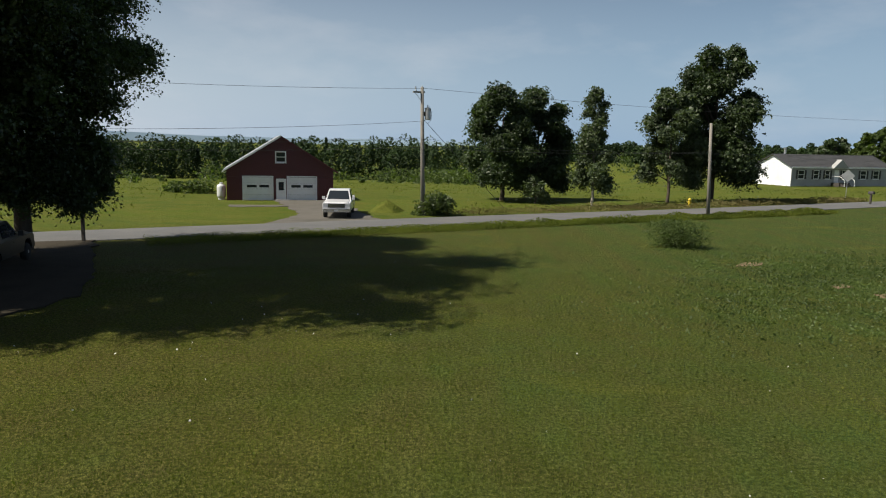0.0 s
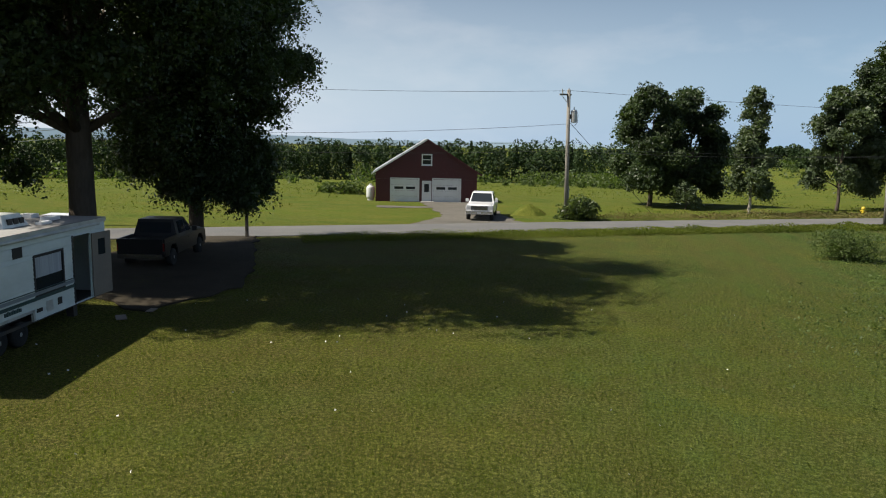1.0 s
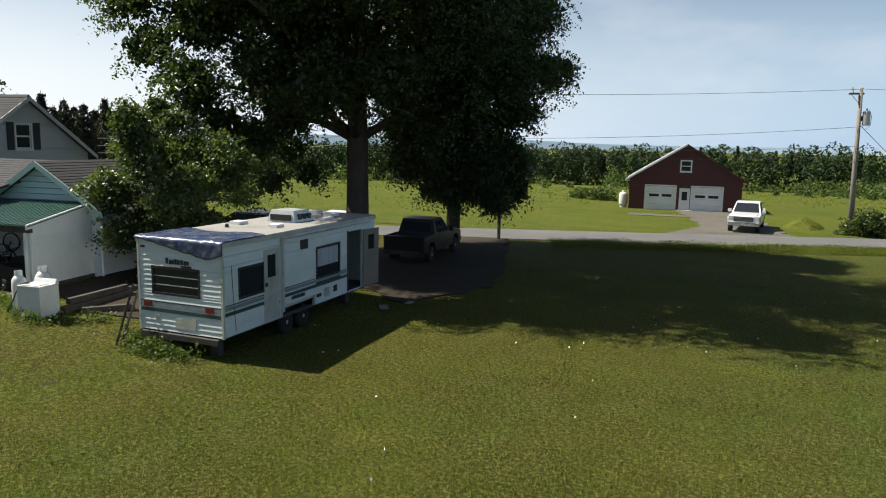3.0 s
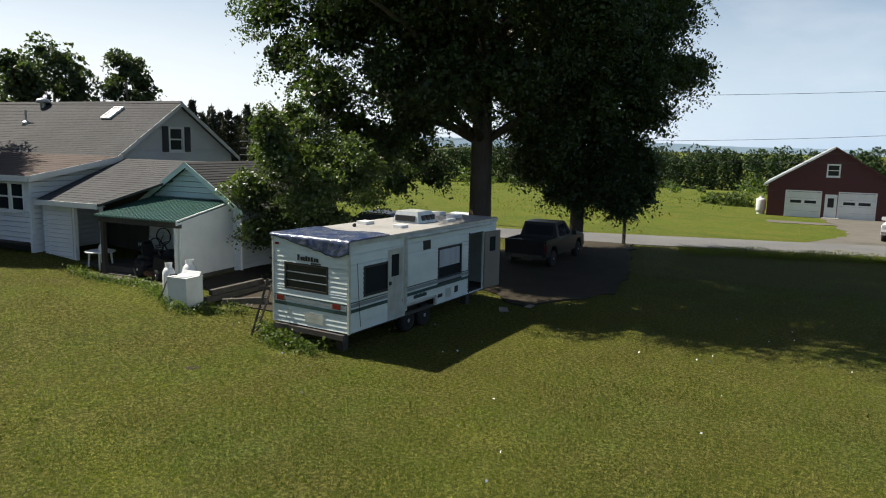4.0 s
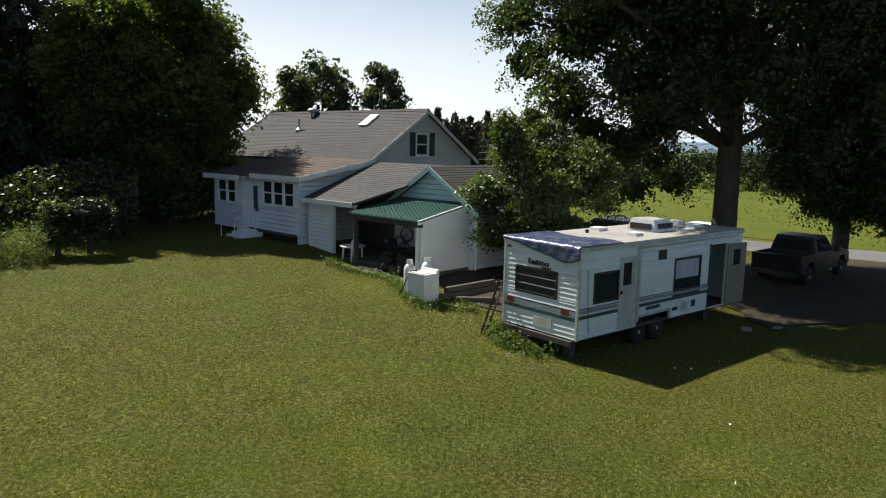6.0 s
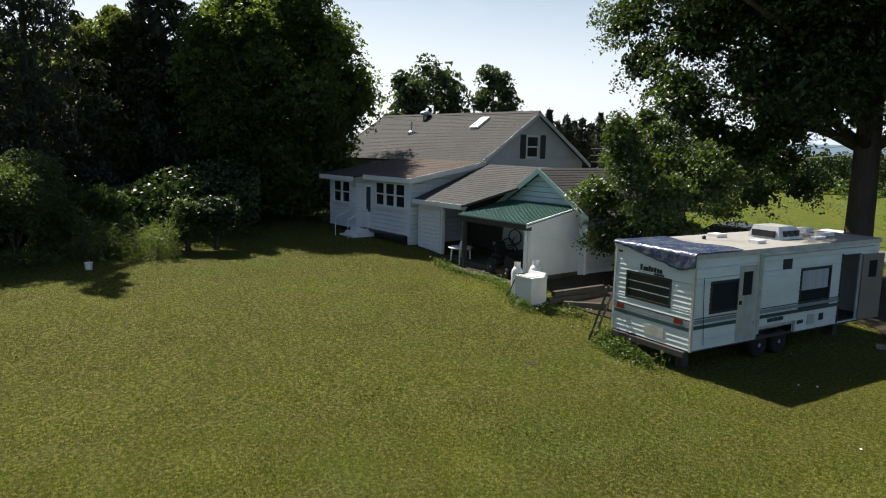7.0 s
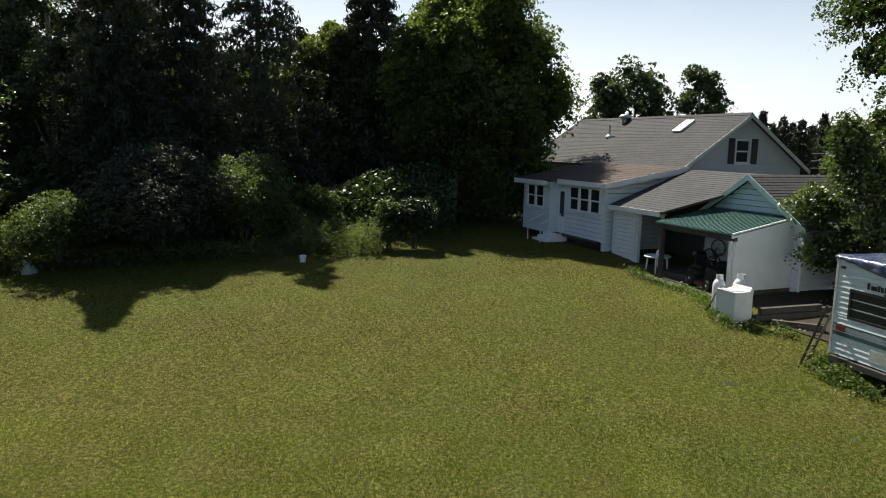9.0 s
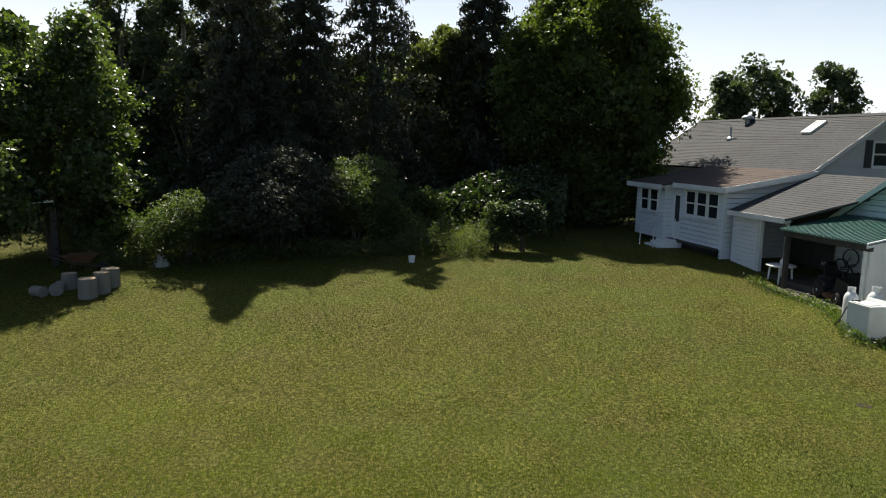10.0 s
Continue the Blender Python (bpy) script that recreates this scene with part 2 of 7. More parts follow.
LEAF_MAPLE = leafy("maple_leaves", (0.040, 0.066, 0.020), (0.070, 0.100, 0.034), 0.32, 0.42, 0.5)
LEAF_LIGHT_MAPLE = leafy("light_maple_leaves", (0.080, 0.110, 0.028), (0.118, 0.148, 0.046), 0.46)
LEAF_APPLE = leafy("apple_leaves", (0.068, 0.100, 0.030), (0.120, 0.150, 0.055), 0.38, 0.42, 0.5)
LEAF_OAK = leafy("oak_leaves", (0.034, 0.056, 0.021), (0.056, 0.082, 0.028), 0.24, 0.5, 0.4)
LEAF_ASPEN = leafy("aspen_leaves", (0.066, 0.092, 0.046), (0.098, 0.128, 0.064), 0.3, 0.5, 0.35)
LEAF_CONIFER = leafy("spruce_needles", (0.050, 0.055, 0.040), (0.074, 0.078, 0.057), 0.08, 0.75, 0.2)
LEAF_SHRUB = leafy("shrub_leaves", (0.066, 0.100, 0.026), (0.098, 0.132, 0.036), 0.36)
LEAF_WILLOW = leafy("willow_leaves", (0.085, 0.105, 0.032), (0.120, 0.140, 0.048), 0.4)
LEAF_POPLAR = leafy("poplar_leaves", (0.080, 0.096, 0.060), (0.120, 0.138, 0.088), 0.36, 0.55, 0.3)
LEAF_LILAC = leafy("lilac_leaves", (0.070, 0.098, 0.036), (0.106, 0.132, 0.056), 0.38, 0.55, 0.3)
LEAF_WOODS = leafy("woodland_leaves", (0.026, 0.050, 0.018), (0.048, 0.078, 0.026), 0.15, 0.6, 0.2, 0.05)
LEAF_WEED = leafy("weed_leaves", (0.095, 0.118, 0.046), (0.140, 0.155, 0.070), 0.4)
LEAF_GRASS = leafy("grass_blades", (0.092, 0.120, 0.020), (0.136, 0.146, 0.030), 0.4, 0.7, 0.1)
LEAF_STRAW = leafy("dry_meadow", (0.170, 0.140, 0.060), (0.120, 0.130, 0.045), 0.2, 0.8, 0.1)


# ---- mesh helpers ----
def part(name, bm, material, parent=None, label="", bevel=0.0, smooth=False):
    if bevel:
        sharp = [e for e in bm.edges if len(e.link_faces) == 2 and e.calc_face_angle(0) > 0.6]
        bmesh.ops.bevel(bm, geom=sharp, offset=bevel, segments=2, affect="EDGES", clamp_overlap=True)
    me = bpy.data.meshes.new(name)
    bm.normal_update()
    bm.to_mesh(me)
    bm.free()
    me.materials.append(material)
    if smooth:
        me.polygons.foreach_set("use_smooth", [True] * len(me.polygons))
    ob = new(name, me)
    if parent:
        ob.parent = parent
    return tagged(ob, label)


def thing(name, m, label, category, group="", kind=""):
    ob = new(name)
    ob.matrix_basis = m
    return tagged(ob, label, category, group, kind)


def hexa(bm, p):
    """A six-sided block from its eight corners: four below, four above, both in turn."""
    v = [bm.verts.new(q) for q in p]
    for f in ((3, 2, 1, 0), (4, 5, 6, 7), (0, 1, 5, 4), (1, 2, 6, 5), (2, 3, 7, 6), (3, 0, 4, 7)):
        bm.faces.new([v[i] for i in f])
    return bm


def box(lo, hi, bm=None):
    bm = bm or bmesh.new()
    (a, b, c), (d, e, f) = lo, hi
    return hexa(bm, [(a, b, c), (d, b, c), (d, e, c), (a, e, c), (a, b, f), (d, b, f), (d, e, f), (a, e, f)])


def tube(pts, radii, n=10, bm=None, cap=True):
    """A tapered round bar through the points."""
    bm = bm or bmesh.new()
    pts = [Vector(p) for p in pts]
    rings = []
    for i, p in enumerate(pts):
        d = (pts[min(i + 1, len(pts) - 1)] - pts[max(i - 1, 0)]).normalized()
        s = d.orthogonal().normalized() if abs(d.z) > 0.95 or abs(d.z) < 0.05 else d.cross(Vector((0, 0, 1))).normalized()
        if i and s.dot(last) < 0:
            s = -s
        last = s
        q = d.cross(s)
        r = radii[i] if isinstance(radii, (list, tuple)) else radii
        rings.append([bm.verts.new(p + r * (math.cos(2 * math.pi * k / n) * s + math.sin(2 * math.pi * k / n) * q)) for k in range(n)])
    for a, b in zip(rings, rings[1:]):
        for k in range(n):
            bm.faces.new((a[k], a[(k + 1) % n], b[(k + 1) % n], b[k]))
    if cap:
        bm.faces.new(rings[0][::-1])
        bm.faces.new(rings[-1])
    return bm


def lathe(profile, n=20, bm=None, at=(0, 0, 0)):
    """A turned form from (radius, height) pairs about z."""
    bm = bm or bmesh.new()
    ax, ay, az = at
    rings = [[bm.verts.new((ax + r * math.cos(2 * math.pi * k / n), ay + r * math.sin(2 * math.pi * k / n), az + z)) for k in range(n)] for r, z in profile]
    for a, b in zip(rings, rings[1:]):
        for k in range(n):
            bm.faces.new((a[k], a[(k + 1) % n], b[(k + 1) % n], b[k]))
    bm.faces.new(rings[0][::-1])
    bm.faces.new(rings[-1])
    return bm


def extrude(outline, depth, plane="xz", at=0.0, bm=None):
    """A solid from a closed outline: in xz pushed along y, in yz along x, in xy along z."""
    bm = bm or bmesh.new()
    put = {"xz": lambda a, b, c: (a, c, b), "yz": lambda a, b, c: (c, a, b), "xy": lambda a, b, c: (a, b, c)}[plane]
    p = [bm.verts.new(put(a, b, at)) for a, b in outline]
    q = [bm.verts.new(put(a, b, at + depth)) for a, b in outline]
    bm.faces.new(p)
    bm.faces.new(q[::-1])
    for i in range(len(p)):
        j = (i + 1) % len(p)
        bm.faces.new((p[j], p[i], q[i], q[j]))
    bmesh.ops.recalc_face_normals(bm, faces=bm.faces[:])
    return bm


def boards(origin, along, out, x0, x1, z0, z1, step, holes=(), proud=0.03, thick=0.12, bm=None):
    """A wall of lapped boards: x0 and x1 are numbers or functions of the height; holes are (x0, x1, z0, z1)."""
    bm = bm or bmesh.new()
    o, a, w = Vector(origin), Vector(along), Vector(out)
    left = x0 if callable(x0) else (lambda z: x0)
    right = x1 if callable(x1) else (lambda z: x1)
    zs = [z0 + i * step for i in range(int((z1 - z0) / step) + 1)] + [z1]
    zs = sorted({round(z, 3) for z in zs} | {round(h[k], 3) for h in holes for k in (2, 3) if z0 < h[k] < z1})
    for b, t in zip(zs, zs[1:]):
        if t - b < 0.004:
            continue
        spans = [(left, right)]
        cuts = sorted((h[0], h[1]) for h in holes if h[2] < (b + t) / 2 < h[3])
        edges = [left(b)] + [x for c in cuts for x in c] + [right(b)]
        tops = [left(t)] + [x for c in cuts for x in c] + [right(t)]
        for i in range(0, len(edges), 2):
            p, q, r, s = edges[i], edges[i + 1], tops[i], tops[i + 1]
            if q - p < 0.01:
                continue
            s = max(s, r + 0.002)
            t2 = t - (0.02 if 0.15 < t - b < 0.24 else 0.0)
            f = lambda x, d, z: o + a * x + w * d + Vector((0, 0, z))
            hexa(bm, [f(p, proud, b), f(q, proud, b), f(q, -thick, b), f(p, -thick, b), f(r, 0, t2), f(s, 0, t2), f(s, -thick, t2), f(r, -thick, t2)])
    bmesh.ops.recalc_face_normals(bm, faces=bm.faces[:])
    return bm


def courses(a, b, c, d, rows, thick=0.03, lift=0.010, bm=None, tabs=0.0, seed=1):
    """A roof slope of overlapping courses: a, b along the eave, c, d along the ridge over b and a. tabs: width of single shingles."""
    bm = bm or bmesh.new()
    a, b, c, d = (Vector(v) for v in (a, b, c, d))
    n = (b - a).cross(d - a).normalized()
    if n.z < 0:
        n = -n
    rnd = random.Random(seed)
    for i in range(rows):
        s, e = i / rows, (i + 1) / rows
        l0, l1, r0, r1 = a.lerp(d, s), a.lerp(d, e), b.lerp(c, s), b.lerp(c, e)
        k = max(1, int((r0 - l0).length / tabs)) if tabs else 1
        off = rnd.random() / k if tabs else 0
        cuts = [0.0] + [min(1, max(0, (j + off) / k)) for j in range(1 if off > 0.02 else 1, k)] + [1.0]
        for u, v in zip(cuts, cuts[1:]):
            up = n * (lift * (0.75 + 0.5 * rnd.random()))
            p, q, r, t = l0.lerp(r0, u), l0.lerp(r0, v), l1.lerp(r1, v), l1.lerp(r1, u)
            hexa(bm, [p - n * thick, q - n * thick, r - n * thick, t - n * thick, p + up, q + up, r, t])
    bmesh.ops.recalc_face_normals(bm, faces=bm.faces[:])
    return bm


def smooth_step(a, b, x):
    t = min(1.0, max(0.0, (x - a) / (b - a)))
    return t * t * (3 - 2 * t)


def ground_z(x, y):
    """The lawn rises gently to the house and the wood, and is level at the road."""
    r = 0.55 * smooth_step(-13, -23, x) + 0.55 * smooth_step(-15, -33, x) + 0.15 * smooth_step(-30, -45, x)
    r *= 1 - smooth_step(17, 32, y)
    r -= 0.3 * math.exp(-((x + 25.0) ** 2 + (y - 10.6) ** 2) / 5.0)
    far = math.hypot(x, y)
    if far > 30:
        r += 0.10 * smooth_step(30, 80, far) * (noise.noise((x * 0.03, y * 0.03, 0)))
    return r


def on_ground(x, y, turn=0.0, sink=0.0):
    return pose(x, y, ground_z(x, y) - sink, 0, 0, turn)


# ---- foliage helpers ----
def leaf_mesh(name, centres, size, material, parent=None, seed=0, aspect=0.6, droop=0.0, out=None, label=""):
    """Many small bent leaves, each of two triangles, at the given centres, turned every way or outwards."""
    rg = np.random.default_rng(seed)
    c = np.asarray(centres, float)
    k = len(c)
    s = size * rg.uniform(0.6, 1.3, (k, 1))
    a = rg.normal(size=(k, 3))
    a[:, 2] -= droop
    a /= np.linalg.norm(a, axis=1, keepdims=True)
    nrm = rg.normal(size=(k, 3)) + (0 if out is None else 1.2 * out)
    nrm[:, 2] += 0.5
    b = np.cross(nrm, a)
    b /= np.linalg.norm(b, axis=1, keepdims=True) + 1e-9
    up = np.cross(a, b)
    v = np.empty((k, 4, 3))
    v[:, 0] = c - a * s
    v[:, 1] = c + b * s * aspect + up * s * 0.15
    v[:, 2] = c + a * s
    v[:, 3] = c - b * s * aspect + up * s * 0.15
    me = bpy.data.meshes.new(name)
    me.vertices.add(4 * k)
    me.vertices.foreach_set("co", v.ravel())
    me.loops.add(6 * k)
    base = np.arange(k)[:, None] * 4
    me.loops.foreach_set("vertex_index", (base + np.array([0, 1, 2, 0, 2, 3])).ravel())
    me.polygons.add(2 * k)
    me.polygons.foreach_set("loop_start", np.arange(0, 6 * k, 3))
    me.update(calc_edges=True)
    me.materials.append(material)
    ob = new(name, me)
    if parent:
        ob.parent = parent
    return tagged(ob, label)


def blade_mesh(name, xy, height, width, material, parent=None, seed=0, zf=None, lean=0.35, label=""):
    """Upright blades, one triangle each."""
    rg = np.random.default_rng(seed)
    k = len(xy)
    z = np.array([(zf or ground_z)(x, y) for x, y in xy]) - 0.01
    base = np.c_[xy, z]
    h = height * rg.uniform(0.5, 1.25, (k, 1))
    t = rg.uniform(0, 2 * np.pi, k)
    side = np.c_[np.cos(t), np.sin(t), np.zeros(k)] * width * rg.uniform(0.6, 1.3, (k, 1))
    tip = np.c_[rg.normal(size=(k, 2)) * lean * h, h[:, 0]]
    v = np.stack([base - side, base + side, base + tip], 1)
    me = bpy.data.meshes.new(name)
    me.vertices.add(3 * k)
    me.vertices.foreach_set("co", v.ravel())
    me.loops.add(3 * k)
    me.loops.foreach_set("vertex_index", np.arange(3 * k))
    me.polygons.add(k)
    me.polygons.foreach_set("loop_start", np.arange(0, 3 * k, 3))
    me.update(calc_edges=True)
    me.materials.append(material)
    ob = new(name, me)
    if parent:
        ob.parent = parent
    return tagged(ob, label)


def lobe_points(lobes, count, seed, shell=0.55, gap=0.0, gap_scale=0.5):
    """Points in the outer shells of ellipsoids (centre, radii), with gaps where the noise is low; also the ways outwards."""
    rg = np.random.default_rng(seed)
    vol = np.array([(r[0] * r[1] * r[2]) ** 0.66 for _, r in lobes])
    pick = rg.choice(len(lobes), count, p=vol / vol.sum())
    d = rg.normal(size=(count, 3))
    d /= np.linalg.norm(d, axis=1, keepdims=True)
    cen = np.array([c for c, _ in lobes], float)[pick]
    rad = np.array([r for _, r in lobes], float)[pick]
    f = rg.uniform(shell ** 2, 1, (count, 1)) ** 0.5
    wob = np.array([1 + 0.22 * noise.noise((x * 2.3 + p, y * 2.3, z * 2.3)) for (x, y, z), p in zip(d, pick * 3.7)])[:, None]
    p = cen + d * rad * f * wob + rg.normal(size=(count, 3)) * rad * 0.09
    if gap > 0:
        keep = np.array([noise.noise(tuple(q * gap_scale + seed)) > gap - 0.5 for q in p])
        p, d = p[keep], d[keep]
    return p, d


def spray_points(lobes, count, seed, shell=0.2, gap=0.0, gap_scale=0.5, per=22, spread=0.34):
    """Leaves gathered in flat hanging sprays at the twig ends; also the ways outwards."""
    c, d = lobe_points(lobes, max(8, count // per), seed, shell, gap, gap_scale)
    rg = np.random.default_rng(seed + 900)
    size = rg.uniform(0.6, 1.35, (len(c), 1, 1)) * spread
    q = rg.normal(size=(len(c), per, 3))
    tilt = d[:, None, :] * 0.5 + np.array([0, 0, 0.85])
    tilt /= np.linalg.norm(tilt, axis=2, keepdims=True)
    q -= tilt * (q * tilt).sum(2, keepdims=True) * 0.72
    p = c[:, None, :] + q * size * 0.62
    p[:, :, 2] -= 0.22 * (q[:, :, :2] ** 2).sum(2) * size[:, :, 0] * 0.6
    return p.reshape(-1, 3), np.repeat(d * 0.4 + np.array([0, 0, 0.7]), per, 0)


def crown_lobes(height, bottom, radius, count, seed, lobe=0.42, squash=0.8, top_taper=0.55):
    """Lobes of a broad crown about the z axis."""
    rg = random.Random(seed)
    out = []
    for i in range(count):
        u = (i + 0.5) / count
        z = bottom + (height - bottom) * (0.12 + 0.8 * u)
        w = radius * (1 - lobe * 0.8) * math.sin(math.pi * min(1, 0.28 + 0.62 * u)) ** top_taper
        a = i * 2.4 + rg.uniform(-0.4, 0.4)
        r = radius * lobe * rg.uniform(0.75, 1.25) * (1.0 - 0.25 * u)
        out.append(((w * math.cos(a) * rg.uniform(0.6, 1), w * math.sin(a) * rg.uniform(0.6, 1), z), (r, r, r * squash)))
    return out


def wood(parent, lobes, height, r0, fork, material=BARK, seed=0, limbs=8, lean=(0, 0)):
    """A tapered trunk, and limbs that run out to the lobes."""
    rg = random.Random(seed)
    top = Vector((lean[0], lean[1], height * 0.82))
    line = [Vector((0, 0, -0.3)), Vector((0, 0, 0.25)), Vector((0.05, -0.04, fork * 0.5)), Vector((lean[0] * 0.2, lean[1] * 0.2, fork)),
            Vector((lean[0] * 0.6 + rg.uniform(-0.3, 0.3), lean[1] * 0.6 + rg.uniform(-0.3, 0.3), (fork + height * 0.82) / 2)), top]
    part("trunk", tube(line, [r0 * 1.45, r0 * 1.08, r0 * 0.95, r0 * 0.9, r0 * 0.5, r0 * 0.12], 14), material, parent, smooth=True)
    lobes = [q for q in lobes if q[0][2] > fork + 0.8] or lobes
    some = lobes if len(lobes) <= limbs else rg.sample(lobes, limbs)
    for c, r in some:
        c = Vector(c)
        s = min(0.8, max(0.0, (c.z - fork) / max(0.1, height * 0.82 - fork) - 0.35))
        b = line[3].lerp(top, s * 0.8)
        m = b.lerp(c, 0.5) + Vector((rg.uniform(-0.3, 0.3), rg.uniform(-0.3, 0.3), 0.08 * (c - b).length))
        part("limb", tube([b, m, c], [r0 * 0.42, r0 * 0.24, r0 * 0.08], 8), material, parent, smooth=True)


def broad_tree(name, x, y, height, bottom, radius, leaves, leaf, material, label, seed, lobes=14, r0=0.3, limbs=8, gap=0.25, group="", bark=None,
               lobe=0.42, squash=0.8, taper=0.55, extra=(), fork=None, category="tree", shell=0.25, gap_scale=0.45, per=12, spread=0.3, core=0.7):
    t = thing(name, on_ground(x, y, 0, 0.05), label, category, group)
    ls = crown_lobes(height, bottom, radius, lobes, seed, lobe, squash, taper) + list(extra)
    wood(t, ls, height, r0, fork or max(0.8, bottom + 0.12 * (height - bottom)), bark or BARK, seed, limbs)
    p, d = spray_points(ls, leaves, seed, shell, gap, gap_scale, per, spread)
    leaf_mesh("crown", p, leaf, material, t, seed, 0.6, 0.2, d)
    p, d = lobe_points([(c, tuple(v * core for v in r)) for c, r in ls], leaves // 4, seed + 7, 0.0)
    leaf_mesh("inner_foliage", p, leaf * 1.9, material, t, seed + 1, 0.7, 0.1)
    return t


def conifer(name, x, y, height, radius, leaves, leaf, material, label, seed, group="", bottom=0.6, gaps=0.0, r0=0.22, spacing=0.75):
    """A spire of drooping whorled boughs."""
    t = thing(name, on_ground(x, y, seed * 37.0, 0.05), label, "conifer", group)
    rg = np.random.default_rng(seed)
    part("trunk", tube([(0, 0, -0.3), (0, 0, height * 0.5), (0, 0, height)], [r0, r0 * 0.6, 0.02], 10), BARK, t, smooth=True)
    whorls = max(6, int(height / spacing))
    pts = []
    per = leaves // (whorls * 7)
    for i in range(whorls):
        u = i / whorls
        z = bottom + (height - bottom) * u
        ln = radius * (1 - u) ** 0.85 * rg.uniform(0.8, 1.15) + 0.12
        for k in range(7):
            if gaps and rg.random() < gaps:
                continue
            a = k * 0.9 + i * 1.3 + rg.uniform(-0.3, 0.3)
            m = max(4, int(per * (0.25 + ln / radius)))
            s = rg.uniform(0.05, 1, m) ** 0.7
            q = np.c_[np.cos(a) * ln * s, np.sin(a) * ln * s, z - 0.28 * ln * s ** 1.6 + 0.06 * ln]
            q += rg.normal(size=(m, 3)) * np.array([0.16, 0.16, 0.12]) * (0.35 + ln * 0.3)
            q[:, 2] -= np.abs(rg.normal(size=m)) * 0.18
            pts.append(q)
    leaf_mesh("crown", np.concatenate(pts), leaf, material, t, seed, 0.28, 0.9)
    return t


def bush(name, x, y, height, radius, leaves, leaf, material, label, seed, group="", category="bush", lobes=7, squash=0.9, gap=0.15):
    t = thing(name, on_ground(x, y, 0, 0.03), label, category, group)
    rg = random.Random(seed)
    ls = []
    for i in range(lobes):
        a, w = i * 2.4, radius * (0.62 * math.sqrt(i / lobes))
        r = radius * rg.uniform(0.4, 0.6)
        zz = min(height - r * squash * 0.9, height * rg.uniform(0.3, 0.72) * (1.15 - 0.4 * w / radius))
        ls.append(((w * math.cos(a), w * math.sin(a), max(r * 0.4, zz)), (r, r, r * squash)))
    for i in range(5):
        c = Vector(ls[i][0])
        part("stem", tube([(0.1 * math.cos(i * 1.3), 0.1 * math.sin(i * 1.3), -0.05), c * 0.5, c], [0.035, 0.025, 0.008], 6), BARK, t)
    p, d = spray_points(ls, leaves, seed, 0.3, gap, 0.9, 14, 0.2)
    p[:, 2] = np.maximum(p[:, 2], 0.03)
    leaf_mesh("foliage", p, leaf, material, t, seed, 0.55, 0.1, d)
    return t


# ---- ground, road ----
ROAD_DIR, ROAD_OUT = Vector((0.876, 0.482, 0)), Vector((-0.482, 0.876, 0))


def land_z(x, y):
    """The whole land: the lawn, and the fields that fall away beyond the road."""
    z = ground_z(x, y)
    c = ROAD_OUT.x * x + ROAD_OUT.y * y
    d = math.hypot(x, y)
    if c > 46:
        z -= 0.045 * max(0.0, min(d, 270) - 76) * (1 - smooth_step(18, 46, x)) * smooth_step(46, 54, c)
    return z


def make_ground():
    radii = np.concatenate([np.linspace(1.5, 42, 70), np.geomspace(43, 3500, 80)])
    n = 400
    bm = bmesh.new()
    mid = bm.verts.new((0, 0, 0))
    rings = []
    for r in radii:
        rings.append([bm.verts.new((r * math.cos(a), r * math.sin(a), land_z(r * math.cos(a), r * math.sin(a)))) for a in (2 * math.pi * k / n for k in range(n))])
    for k in range(n):
        bm.faces.new((mid, rings[0][k], rings[0][(k + 1) % n]))
    for a, b in zip(rings, rings[1:]):
        for k in range(n):
            f = bm.faces.new((a[k], b[k], b[(k + 1) % n], a[(k + 1) % n]))
            c = f.calc_center_median()
            f.material_index = 1 if c.dot(ROAD_OUT) > 43.6 else 0
    g = part("ground", bm, LAWN, smooth=True)
    g.data.materials.append(FIELD)
    return tagged(g, "mown green lawn and open hay fields", "ground", kind="structure")


make_ground()


def strip(name, c0, c1, s0, s1, step, material, lift, label, category, camber=0.0, wobble=0.0, edge=0.05):
    """A band along the road between two offsets, with a thickness."""
    bm = bmesh.new()
    rows = []
    k = int((s1 - s0) / step)
    for i in range(k + 1):
        s = s0 + (s1 - s0) * i / k
        w0 = wobble * noise.noise((s * 0.35, 1.7, 0))
        w1 = wobble * noise.noise((s * 0.35, 9.1, 0))
        row = []
        for u, dz in ((0, -0.15), (0.0, 0), (0.25, camber * 0.7), (0.5, camber), (0.75, camber * 0.7), (1, 0), (1, -0.15)):
            c = c0 + w0 + (c1 + w1 - c0 - w0) * u + (-edge if (u == 0 and dz < 0) else edge if (u == 1 and dz < 0) else 0)
            p = ROAD_DIR * s + ROAD_OUT * c
            row.append(bm.verts.new((p.x, p.y, ground_z(p.x, p.y) + lift + dz)))
        rows.append(row)
    for a, b in zip(rows, rows[1:]):
        for j in range(6):
            bm.faces.new((a[j], b[j], b[j + 1], a[j + 1]))
    bmesh.ops.recalc_face_normals(bm, faces=bm.faces[:])
    return tagged(part(name, bm, material, smooth=False), label, category, kind="structure")


strip("road", 41.3, 46.0, -260, 320, 3.0, ASPHALT, 0.05, "worn grey asphalt country road", "road", 0.06, 0.12)


